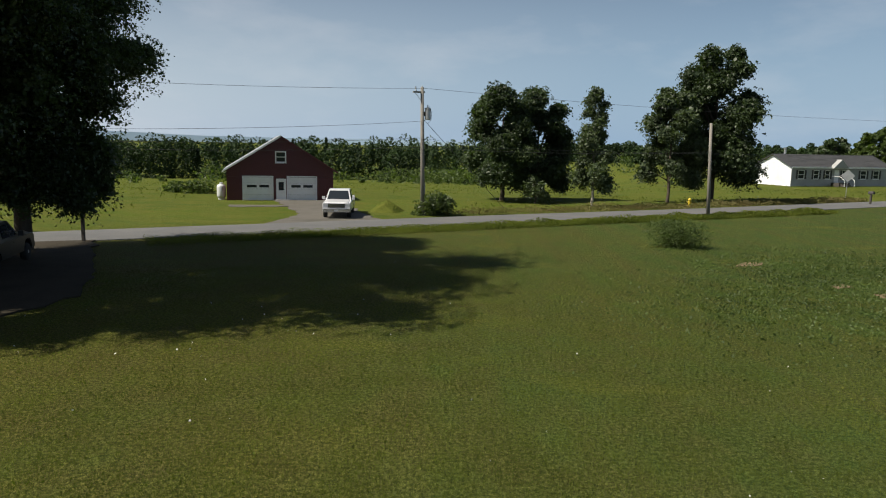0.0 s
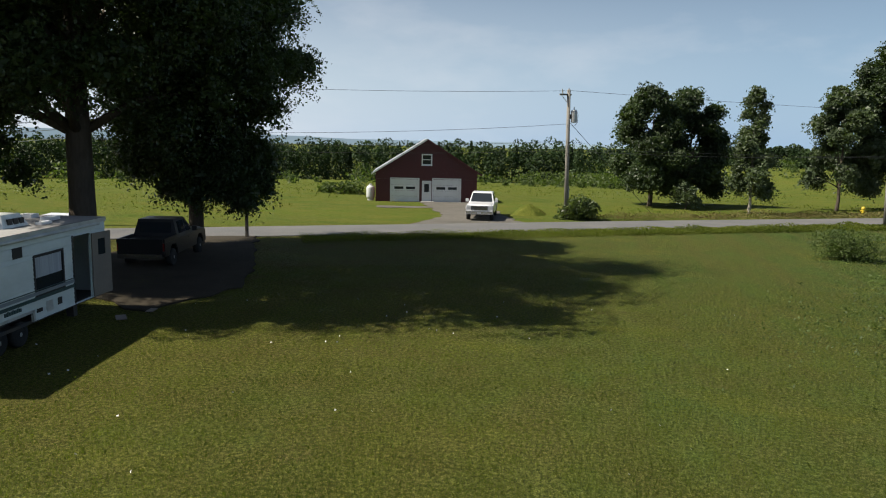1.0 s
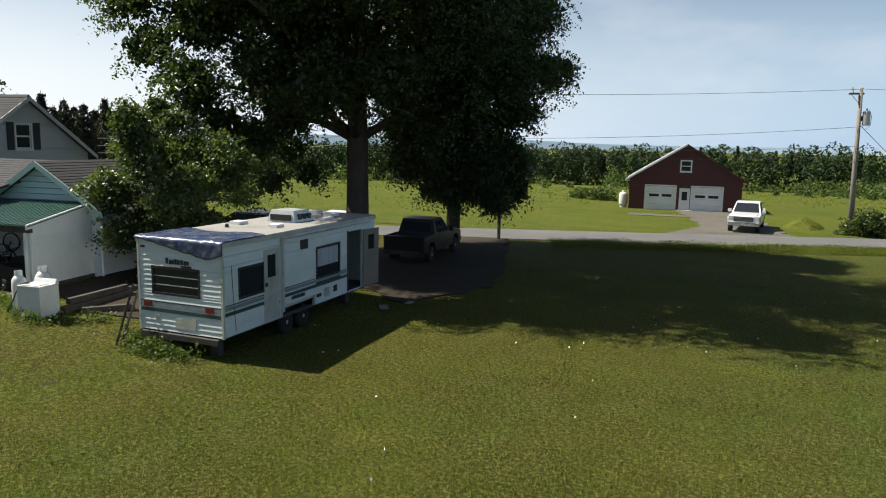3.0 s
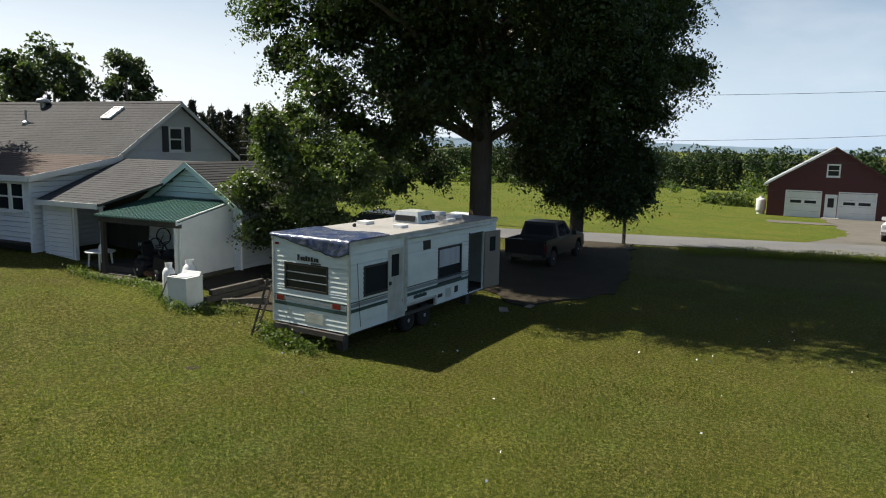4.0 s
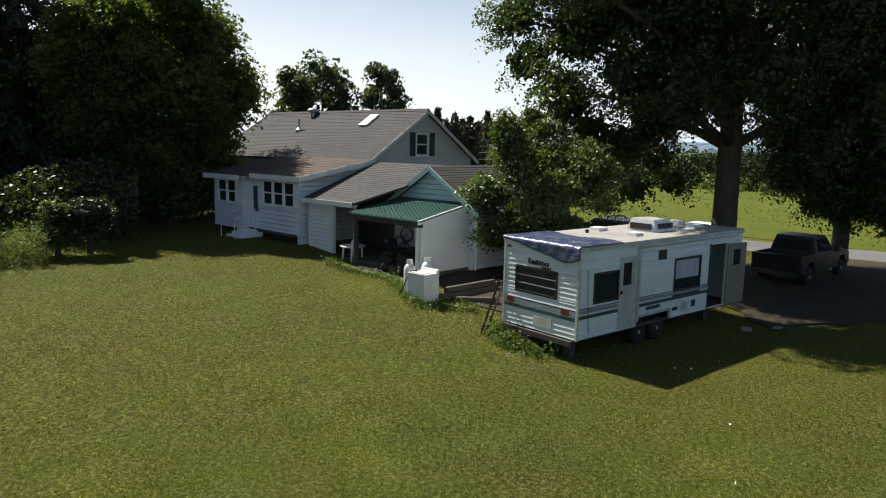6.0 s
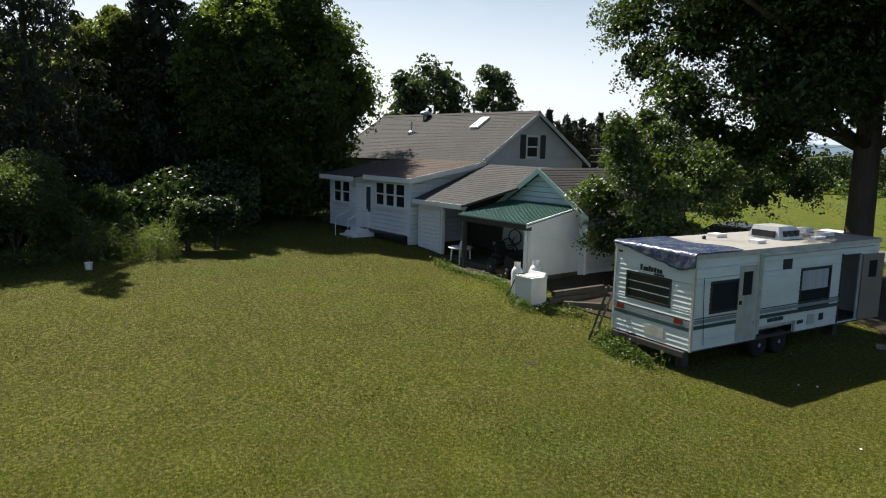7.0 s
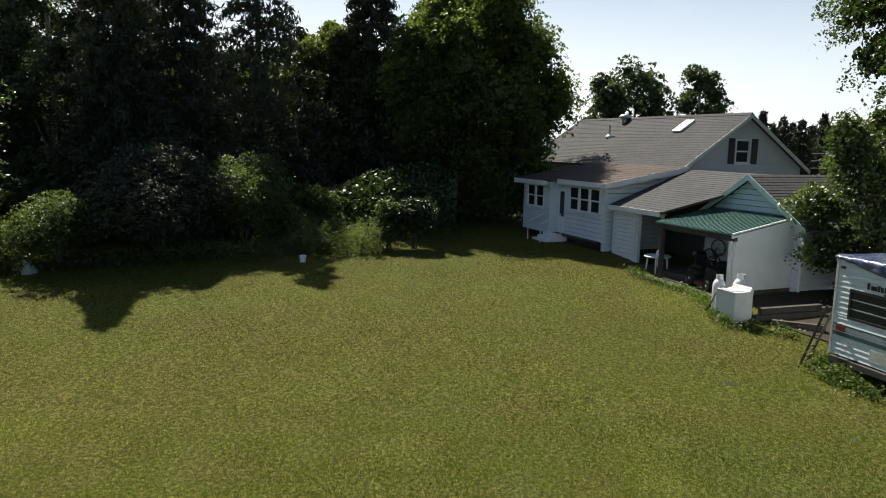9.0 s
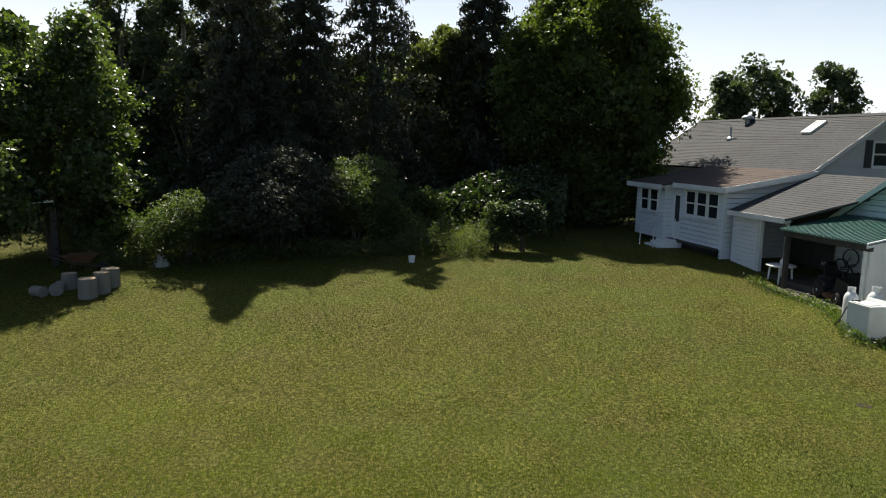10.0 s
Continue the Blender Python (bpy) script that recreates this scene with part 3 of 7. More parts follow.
def patch(name, outline, material, lift, label, category, rim=0.12):
    """A thin bed on the ground with an uneven rim, from a few corners."""
    bm = bmesh.new()
    pts = []
    m = len(outline)
    for i in range(m):
        a, b = Vector(outline[i]), Vector(outline[(i + 1) % m])
        k = max(2, int((b - a).length / 0.8))
        for j in range(k):
            p = a.lerp(b, j / k)
            pts.append((p.x + rim * noise.noise((p.x, p.y, 3)), p.y + rim * noise.noise((p.x, p.y, 8))))
    top = [bm.verts.new((x, y, land_z(x, y) + lift)) for x, y in pts]
    low = [bm.verts.new((x, y, land_z(x, y) - 0.1)) for x, y in pts]
    cx, cy = sum(p[0] for p in pts) / len(pts), sum(p[1] for p in pts) / len(pts)
    mid = bm.verts.new((cx, cy, land_z(cx, cy) + lift))
    for i in range(len(pts)):
        j = (i + 1) % len(pts)
        bm.faces.new((mid, top[i], top[j]))
        bm.faces.new((top[j], top[i], low[i], low[j]))
    bmesh.ops.recalc_face_normals(bm, faces=bm.faces[:])
    return tagged(part(name, bm, material), label, category, kind="structure")


patch("driveway", [(-12.5, 43.2), (-3.5, 48.3), (-5.3, 51.5), (-7.0, 57.0), (-10.3, 65.9), (-15.5, 64.5), (-13.0, 58.5), (-10.8, 52.5), (-11.5, 46.5)], GRAVEL, 0.035,
      "grey gravel driveway up to the red barn", "driveway", 0.5)
patch("gravel_pad", [(-17.5, 57.5), (-11.5, 58.8), (-12.2, 60.3), (-18.2, 59.2)], GRAVEL, 0.03, "pale gravel patch in the grass", "gravel", 0.5)
patch("drive_under_trees", [(-20.5, 21.5), (-13.6, 19.5), (-12.4, 24), (-15.2, 30), (-18.5, 37.0), (-23.2, 35.2), (-21.5, 28)], DIRT, 0.06,
      "worn bare dirt drive in the shade of the maples", "driveway", 0.6)

# ---- house ----
HOUSE_TURN = 17.3
HOUSE_AT = pose(-22.03, 11.92, 0, 0, 0, HOUSE_TURN)


def window_unit(parent, at, along, out, w, h, cols=1, rows=2, material=WHITE_PAINT, name="window", frame_w=0.06, depth=0.07, trim=0.0):
    """A framed window with its sill and panes; at is its lower left corner on the wall's face."""
    a, o, z = Vector(along), Vector(out), Vector((0, 0, 1))
    m = Matrix((a, z, o)).transposed().to_4x4()
    m.translation = at
    win = new(name)
    win.parent, win.matrix_basis = parent, m
    bm = bmesh.new()
    f = frame_w
    box((-f, -f, -depth), (0, h + f, 0.03), bm)
    box((w, -f, -depth), (w + f, h + f, 0.03), bm)
    box((0, h, -depth), (w, h + f, 0.03), bm)
    box((0, -f, -depth), (w, 0, 0.03), bm)
    part("window_frame", bm, material, win, bevel=0.006)
    part("window_sill", box((-f - 0.03, -f - 0.045, -0.02), (w + f + 0.03, -f - 0.003, 0.075)), material, win, bevel=0.006)
    t = 0.035
    for i in range(cols):
        for j in range(rows):
            x0, x1, y0, y1 = w * i / cols, w * (i + 1) / cols, h * j / rows, h * (j + 1) / rows
            back = -0.02 - 0.02 * (j == 0)
            s = bmesh.new()
            box((x0, y0, back - 0.03), (x0 + t, y1, back), s)
            box((x1 - t, y0, back - 0.03), (x1, y1, back), s)
            box((x0 + t, y0, back - 0.03), (x1 - t, y0 + t, back), s)
            box((x0 + t, y1 - t, back - 0.03), (x1 - t, y1, back), s)
            part("sash", s, material, win)
            part("pane", box((x0 + t, y0 + t, back - 0.018), (x1 - t, y1 - t, back - 0.012)), GLASS, win)
    return win


def make_house():
    h = thing("house", HOUSE_AT, "grey-white clapboard farmhouse with a brown shingle roof and glazed porch", "house")
    E, V = Vector((1, 0, 0)), Vector((0, 1, 0))
    # main block: e -21.5 .. -7.78, v 3.68 .. 11.41, ridge at v 7.5
    x0, x1, v0, v1, vr, ze, zr, zb = -21.35, -7.78, 3.85, 10.95, 7.4, 4.72, 7.05, 0.7
    roof_at = lambda v: zr - (zr - ze) * abs(v - vr) / (v1 - vr)
    half = lambda z: (v1 - vr) * max(0.02, (zr - z) / (zr - ze))
    part("wall", boards((x1, 0, 0), V, E, v0, v1, zb, ze, 0.13), GREY_SIDING, h)
    gwin = (6.86, 7.64, 4.92, 5.94)
    part("gable_wall", boards((x1, 0, 0), V, E, lambda z: max(v0, vr - half(z)), lambda z: min(v1, vr + half(z)), ze, zr - 0.02, 0.13, [gwin]), GREY_SIDING, h)
    part("wall", boards((x0, 0, 0), -V, -E, -v1, -v0, zb, ze, 0.26), GREY_SIDING, h)
    part("gable_wall", boards((x0, 0, 0), -V, -E, lambda z: -vr - half(z), lambda z: -vr + half(z), ze, zr - 0.02, 0.26), GREY_SIDING, h)
    part("wall", boards((0, v0, 0), E, -V, x0, x1, zb, ze, 0.26), GREY_SIDING, h)
    part("wall", boards((0, v1, 0), -E, V, -x1, -x0, zb, ze, 0.26), GREY_SIDING, h)
    part("floor_slab", box((x0, v0, 0.2), (x1, v1, 0.72)), CONCRETE, h)
    over, gab = 0.35, 0.28
    dz = (zr - ze) / (v1 - vr) * over
    for s, name in ((-1, "roof"), (1, "roof")):
        ev = vr + s * (v1 - vr + over)
        a, b, c, d = (x0 - gab, ev, ze - dz + 0.1), (x1 + gab, ev, ze - dz + 0.1), (x1 + gab, vr, zr + 0.1), (x0 - gab, vr, zr + 0.1)
        part(name, courses(a, b, c, d, 32, 0.1, 0.009, None, 0.9, 4), SHINGLE, h, "grey-brown asphalt shingles in courses")
        # rake boards
        for xr in (x1 + gab, x0 - gab - 0.03):
            bm = bmesh.new()
            hexa(bm, [(xr, ev, ze - dz - 0.1), (xr + 0.03, ev, ze - dz - 0.1), (xr + 0.03, vr, zr - 0.1), (xr, vr, zr - 0.1),
                      (xr, ev, ze - dz + 0.09), (xr + 0.03, ev, ze - dz + 0.09), (xr + 0.03, vr, zr + 0.09), (xr, vr, zr + 0.09)])
            bmesh.ops.recalc_face_normals(bm, faces=bm.faces[:])
            part("rake_board", bm, GREY_SIDING, h)
    part("ridge_cap", extrude([(vr - 0.14, zr + 0.04), (vr, zr + 0.155), (vr + 0.14, zr + 0.04), (vr, zr + 0.1)], x1 - x0 + 2 * gab, "yz", x0 - gab), SHINGLE, h)
    window_unit(h, (x1 + 0.016, gwin[0], gwin[2]), V, E, gwin[1] - gwin[0], gwin[3] - gwin[2], 1, 2)
    for va in (6.38, 7.76):
        bm = box((x1 + 0.02, va, 4.85), (x1 + 0.05, va + 0.36, 6.02))
        for i in range(14):
            z = 4.92 + i * 0.075
            hexa(bm, [(x1 + 0.05, va + 0.04, z), (x1 + 0.065, va + 0.04, z), (x1 + 0.065, va + 0.32, z), (x1 + 0.05, va + 0.32, z),
                      (x1 + 0.05, va + 0.04, z + 0.055), (x1 + 0.052, va + 0.04, z + 0.055), (x1 + 0.052, va + 0.32, z + 0.055), (x1 + 0.05, va + 0.32, z + 0.055)])
        part("shutter", bm, BLACK_PLASTIC, h, "black louvred shutter")
    # roof fittings on the near slope
    on = lambda v: roof_at(v) + 0.11
    sl = math.atan2(zr - ze, v1 - vr)
    sky_l = new("skylight")
    sky_l.parent, sky_l.matrix_basis = h, Matrix.Translation((-10.95, 6.5, on(6.5))) @ Matrix.Rotation(sl, 4, "X") @ Matrix.Diagonal((0.62, 0.8, 0.8, 1))
    bm = bmesh.new()
    for lo, hi in (((-0.5, -0.62, 0), (-0.42, 0.62, 0.13)), ((0.42, -0.62, 0), (0.5, 0.62, 0.13)), ((-0.42, -0.62, 0), (0.42, -0.54, 0.13)), ((-0.42, 0.54, 0), (0.42, 0.62, 0.13))):
        box(lo, hi, bm)
    part("window_frame", bm, WHITE_PAINT, sky_l)
    # sky brightness on this pane is painted in by the pale lens material
    part("pane", box((-0.42, -0.54, 0.085), (0.42, 0.54, 0.1)), CLEAR_LENS, sky_l, "bright sky-lit pane")
    v = new("roof_ventilator")
    v.parent, v.matrix_basis = h, Matrix.Translation((-16.55, 7.05, on(7.05)))
    part("vent_neck", lathe([(0.14, -0.1), (0.14, 0.2)], 16), STEEL, v)
    part("vent_hood", lathe([(0.16, 0.18), (0.3, 0.2), (0.33, 0.28), (0.28, 0.38), (0.12, 0.44), (0.01, 0.45)], 20), STEEL, v, smooth=True)
    v = new("plumbing_vent")
    v.parent, v.matrix_basis = h, Matrix.Translation((-16.1, 5.75, on(5.75)))
    part("flashing", lathe([(0.22, -0.1), (0.2, 0.03), (0.07, 0.12)], 14), STEEL, v)
    part("vent_pipe", lathe([(0.05, 0), (0.05, 0.62)], 12), STEEL, v)
    # enclosed porch: front at v -0.19
    px0, px1, pf, pz0, pzt = -14.08, -7.75, -0.19, 1.4, 3.86
    jog, bay = -11.55, -0.62
    right_win, left_win, door = (-10.55, -8.06, 2.62, 3.67), (-13.75, -12.08, 2.58, 3.60), (-11.45, -10.85, 1.42, 3.5)
    part("porch_wall", boards((0, pf, 0), E, -V, jog, px1, pz0, pzt, 0.2, [right_win, door]), WHITE_SIDING, h, "white lapped siding")
    part("porch_wall", boards((0, bay, 0), E, -V, px0, jog, pz0, pzt, 0.2, [left_win]), WHITE_SIDING, h, "white lapped siding")
    part("porch_wall", boards((jog, 0, 0), V, E, bay, pf, pz0, pzt, 0.2), WHITE_SIDING, h)
    part("porch_wall", boards((px0, 0, 0), -V, -E, -v0, -bay, pz0, pzt, 0.2), WHITE_SIDING, h)
    top = lambda z: pf + (z - pzt) / (4.62 - pzt) * (v0 - pf) if z > pzt else pf
    part("porch_wall", boards((px1, 0, 0), V, E, lambda z: top(z), v0 - 0.02, 0.75, 4.6, 0.2), WHITE_SIDING, h, "white lapped siding")
    part("porch_floor", box((px0 + 0.13, bay + 0.13, 1.36), (px1 - 0.13, v0 - 0.13, 1.44)), OLD_WOOD, h)
    # solid dark panel gives the shaded foundation its darkness by colour
    part("porch_shade_panel", box((px0 + 0.12, pf + 0.12, 0.5), (px1 - 0.16, pf + 0.2, 1.38)), DARK_STEEL, h, "dark panel for the shaded foundation under the porch")
    a, b, c, d = (px0 - 0.3, pf - 0.26, pzt + 0.12), (px1 + 0.35, pf - 0.26, pzt + 0.12), (px1 + 0.35, v0, 4.72), (px0 - 0.3, v0, 4.72)
    part("porch_roof", courses(a, b, c, d, 12, 0.07, 0.008, None, 1.0, 7), SHINGLE_RED, h, "faded reddish-brown roofing")
    a, b, c, d = (px0 - 0.3, bay - 0.4, pzt + 0.02), (jog + 0.35, bay - 0.4, pzt + 0.02), (jog + 0.35, pf - 0.26, pzt + 0.115), (px0 - 0.3, pf - 0.26, pzt + 0.115)
    part("porch_roof", courses(a, b, c, d, 2, 0.07, 0.012, None, 1.0, 9), SHINGLE_RED, h)
    part("fascia", box((jog + 0.35, pf - 0.29, pzt - 0.1), (px1 + 0.38, pf - 0.26, pzt + 0.12)), WHITE_PAINT, h)
    part("fascia", box((px0 - 0.33, bay - 0.43, pzt - 0.2), (jog + 0.38, bay - 0.4, pzt + 0.02)), WHITE_PAINT, h)
    part("soffit", box((px0 - 0.3, bay - 0.4, pzt - 0.06), (jog + 0.35, bay + 0.02, pzt - 0.03)), WHITE_PAINT, h)
    part("soffit", box((jog + 0.35, pf - 0.26, pzt - 0.06), (px1 + 0.3, pf + 0.02, pzt - 0.03)), WHITE_PAINT, h)
    bm = bmesh.new()
    hexa(bm, [(px1 + 0.35, pf - 0.29, pzt - 0.1), (px1 + 0.38, pf - 0.29, pzt - 0.1), (px1 + 0.38, v0, 4.46), (px1 + 0.35, v0, 4.46),
              (px1 + 0.35, pf - 0.29, pzt + 0.12), (px1 + 0.38, pf - 0.29, pzt + 0.12), (px1 + 0.38, v0, 4.71), (px1 + 0.35, v0, 4.71)])
    bmesh.ops.recalc_face_normals(bm, faces=bm.faces[:])
    part("rake_board", bm, WHITE_PAINT, h)
    wd = right_win
    for i in range(3):
        w = (wd[1] - wd[0]) / 3
        window_unit(h, (wd[0] + i * w + 0.05, pf - 0.012, wd[2]), E, -V, w - 0.1, wd[3] - wd[2], 1, 2, frame_w=0.05)
    wd = left_win
    for i in range(2):
        w = (wd[1] - wd[0]) / 2
        window_unit(h, (wd[0] + i * w + 0.05, bay - 0.012, wd[2]), E, -V, w - 0.1, wd[3] - wd[2], 1, 2, frame_w=0.05)
    dr = new("door")
    dr.parent, dr.matrix_basis = h, Matrix.Translation((door[0], pf, door[2]))
    bm = bmesh.new()
    w, ht = door[1] - door[0], door[3] - door[2]
    for lo, hi in (((0, 0, 0), (0.1, 0.04, ht)), ((w - 0.1, 0, 0), (w, 0.04, ht)), ((0.1, 0, ht - 0.1), (w - 0.1, 0.04, ht)), ((0.1, 0, 0), (w - 0.1, 0.04, 0.8))):
        box(lo, hi, bm)
    part("door_leaf", bm, WHITE_PAINT, dr, "white half-glazed storm door")
    part("pane", box((0.1, 0.015, 0.8), (w - 0.1, 0.025, ht - 0.1)), GLASS, dr)
    part("door_handle", box((w - 0.09, -0.03, 0.85), (w - 0.05, 0.0, 1.0)), STEEL, dr)
    # steps with rails
    st = new("front_steps")
    st.parent, st.matrix_basis = h, Matrix.Translation((-11.15, pf, 0))
    for i in range(4):
        part("tread", box((-0.6, -0.35 - 0.28 * (i + 1), 0.95 - 0.02), (0.6, -0.35 - 0.28 * i, 1.42 - 0.11 * i)), WHITE_PAINT, st, bevel=0.01)
    part("landing", box((-0.6, -0.35, 0.95), (0.6, -0.03, 1.43)), WHITE_PAINT, st)
    for x in (-0.58, 0.58):
        part("handrail", tube([(x, -1.45, 0.9), (x, -1.45, 1.95), (x, -0.4, 2.4), (x, -0.4, 1.4)], 0.022, 8), WHITE_PAINT, st)
    return h


make_house()


def make_garage():
    g = thing("garage", HOUSE_AT, "white boarded garage wing with a grey-brown shingle roof", "garage")
    E, V = Vector((1, 0, 0)), Vector((0, 1, 0))
    # link wing beside the house: e -7.5 .. -4.6, front v 0.1, ridge v 3.9
    x0, x1, vf, vr, ze, zr = -6.68, -1.95, 0.1, 3.95, 3.08, 4.5
    op = (-5.75, -4.42, 0.6, 2.86)
    part("wall", boards((0, vf, 0), E, -V, -7.45, -4.36, 0.7, ze - 0.05, 0.2, [op]), WHITE_SIDING, g, "white lapped boards")
    # added backing; its dark wood colour makes the opening look unlit
    part("wall", box((-7.3, 2.6, 0.5), (-4.7, 2.7, 3.4)), OLD_WOOD, g, "dark wall added for the unlit garage inside")
    part("floor_slab", box((-7.3, vf - 0.1, 0.4), (0.0, 7.9, 0.86)), OLD_SLAB, g)
    part("door_panel", boards((0, vf - 0.06, 0), E, -V, -7.16, -5.82, 0.85, 2.9, 0.17, (), 0.012, 0.03), WHITE_PAINT, g, "white sliding door pushed open")
    part("door_post", box((-5.8, vf - 0.05, 0.8), (-5.7, vf + 0.1, 2.9)), WHITE_PAINT, g)
    a, b, c, d = (x0 - 0.7, vf - 0.35, ze + 0.02), (-4.0, vf - 0.35, ze + 0.02), (x1, vr, zr + 0.09), (x0 - 0.72, vr, zr + 0.09)
    part("roof", courses(a, b, c, d, 22, 0.08, 0.009, None, 0.9, 3), SHINGLE, g, "grey-brown asphalt shingles in courses")
    a, b, c, d = (x1 - 0.5, 7.8, ze + 0.02), (x0 - 0.7, 7.8, ze + 0.02), (x0 - 0.72, vr, zr + 0.09), (x1, vr, zr + 0.09)
    part("roof", courses(a, b, c, d, 8, 0.08, 0.016), SHINGLE, g)
    part("fascia", box((x0 - 0.72, vf - 0.39, ze - 0.16), (-4.1, vf - 0.35, ze + 0.03)), WHITE_PAINT, g)
    part("soffit", box((x0 - 0.7, vf - 0.35, ze - 0.1), (-4.1, vf + 0.0, ze - 0.075)), WHITE_PAINT, g)
    # cross wing: gable at v 2.12, e -4.7 .. 0, ridge at e -2.32 running back
    gx0, gx1, gm, gv, gv1, wz, az = -4.18, 0.3, -1.94, 2.12, 8.3, 3.11, 4.53
    half = lambda z: (gx1 - gm) * max(0.01, (az - z) / (az - wz))
    part("wall", boards((0, gv, 0), E, -V, gx0, gx1, 0.7, wz, 0.2), WHITE_SIDING, g, "white lapped boards")
    part("gable_wall", boards((0, gv, 0), E, -V, lambda z: gm - half(z), lambda z: gm + half(z), wz, az - 0.01, 0.2), TEAL_SIDING, g, "pale blue-green gable boards")
    part("wall", boards((gx1, 0, 0), V, E, gv, gv1, 0.6, wz + 0.02, 0.2), WHITE_SIDING, g, "white lapped boards")
    part("wall", boards((0, gv1, 0), -E, V, -gx1, -gx0, 0.6, wz, 0.3), WHITE_SIDING, g)
    over = 0.37
    dz = (az - wz) / (gx1 - gm) * over
    a, b, c, d = (gx1 + over, gv - 0.3, wz - dz + 0.1), (gx1 + over, gv1 + 0.2, wz - dz + 0.1), (gm, gv1 + 0.2, az + 0.1), (gm, gv - 0.3, az + 0.1)
    part("roof", courses(a, b, c, d, 19, 0.07, 0.010, None, 0.9, 5), SHINGLE, g, "grey-brown asphalt shingles in courses")
    a, b, c, d = (gx0 - over, gv1 + 0.2, wz - dz + 0.1), (gx0 - over, gv - 0.3, wz - dz + 0.1), (gm, gv - 0.3, az + 0.1), (gm, gv1 + 0.2, az + 0.1)
    part("roof", courses(a, b, c, d, 19, 0.07, 0.010, None, 0.9, 6), SHINGLE, g)
    for s in (-1, 1):
        ex = gm + s * (gx1 - gm + over)
        bm = bmesh.new()
        y0, y1 = gv - 0.335, gv - 0.3
        hexa(bm, [(ex, y0, wz - dz - 0.12), (ex, y1, wz - dz - 0.12), (gm, y1, az - 0.1), (gm, y0, az - 0.1), (ex, y0, wz - dz + 0.1), (ex, y1, wz - dz + 0.1), (gm, y1, az + 0.1), (gm, y0, az + 0.1)])
        bmesh.ops.recalc_face_normals(bm, faces=bm.faces[:])
        part("rake_board", bm, TEAL_TRIM, g, "pale green painted rake board")
    part("downpipe", tube([(gx1 + 0.12, gv - 0.1, 2.75), (gx1 + 0.12, gv - 0.1, 1.2), (gx1 + 0.3, gv - 0.3, 0.85)], 0.04, 8), WHITE_PAINT, g)
    # lean-to with a green steel roof
    lx0, lx1, lv, zf, zb = -3.65, -0.05, -0.45, 2.76, 3.26
    k = 26
    bm = bmesh.new()
    t = 0.03
    for i in range(k):
        u0, u1 = lx0 - 0.2 + (lx1 - lx0 + 0.3) * i / k, lx0 - 0.2 + (lx1 - lx0 + 0.3) * (i + 1) / k
        for p, q, hgt in ((u0, u0 + 0.05, 0.035), (u0 + 0.05, u1, 0.0)):
            f = lambda x, v, z: (x, v, z)
            hexa(bm, [f(p, lv - 0.15, zf - t), f(q, lv - 0.15, zf - t), f(q, gv - 0.02, zb - t), f(p, gv - 0.02, zb - t),
                      f(p, lv - 0.15, zf + hgt), f(q, lv - 0.15, zf + hgt), f(q, gv - 0.02, zb + hgt), f(p, gv - 0.02, zb + hgt)])
    bmesh.ops.recalc_face_normals(bm, faces=bm.faces[:])
    part("lean_to_roof", bm, GREEN_STEEL, g, "ribbed green steel roofing")
    part("beam", box((lx0 - 0.1, lv - 0.08, zf - 0.22), (lx1 + 0.05, lv + 0.06, zf - 0.035)), OLD_WOOD, g, bevel=0.01)
    part("post", box((lx0 - 0.02, lv - 0.07, 0.2), (lx0 + 0.12, lv + 0.07, zf - 0.2)), OLD_WOOD, g, "weathered square post", bevel=0.012)
    part("post", box((lx1 - 0.2, lv - 0.06, 0.2), (lx1 - 0.08, lv + 0.06, zf - 0.2)), WHITE_PAINT, g, bevel=0.012)
    bm = bmesh.new()
    n = lx1 - 0.04
    hexa(bm, [(n, lv, 0.55), (n + 0.08, lv, 0.55), (n + 0.08, gv - 0.02, 0.55), (n, gv - 0.02, 0.55), (n, lv, zf - 0.05), (n + 0.08, lv, zf - 0.05), (n + 0.08, gv - 0.02, zb - 0.05), (n, gv - 0.02, zb - 0.05)])
    bmesh.ops.recalc_face_normals(bm, faces=bm.faces[:])
    part("end_wall", bm, WHITE_PAINT, g, "white panelled end wall")
    bm = bmesh.new()
    hexa(bm, [(n + 0.08, lv - 0.2, zf - 0.12), (n + 0.12, lv - 0.2, zf - 0.12), (n + 0.12, gv, zb - 0.12), (n + 0.08, gv, zb - 0.12), (n + 0.08, lv - 0.2, zf + 0.04), (n + 0.12, lv - 0.2, zf + 0.04), (n + 0.12, gv, zb + 0.04), (n + 0.08, gv, zb + 0.04)])
    bmesh.ops.recalc_face_normals(bm, faces=bm.faces[:])
    part("trim_board", bm, WHITE_PAINT, g)
    part("panel_batten", box((n + 0.08, lv - 0.02, zf - 0.42), (n + 0.095, gv - 0.05, zf - 0.36)), WHITE_PAINT, g)
    part("patio_slab", box((lx0 - 0.1, lv - 0.55, 0.3), (lx1 - 0.1, gv, 0.68)), OLD_SLAB, g, "cracked concrete patio slab", bevel=0.02)
    return g


TEAL_SIDING = surf("pale_teal_siding", (0.47, 0.60, 0.60), (0.42, 0.55, 0.55), 0.55, 0, 0.8, 9, 0.05, 0.12)
make_garage()


# ---- travel trailer ----
RV_AT = pose(-13.5, 11.57, 0, 0, 0, 100.4)
RV_W, RV_L, RV_Z0, RV_Z1 = 2.62, 8.1, 0.6, 2.93


def ribbed(origin, along, out, x0, x1, z0, z1, holes=(), rib=0.128, bm=None):
    return boards(origin, along, out, x0, x1, z0, z1, rib, holes, 0.024, 0.05, bm)


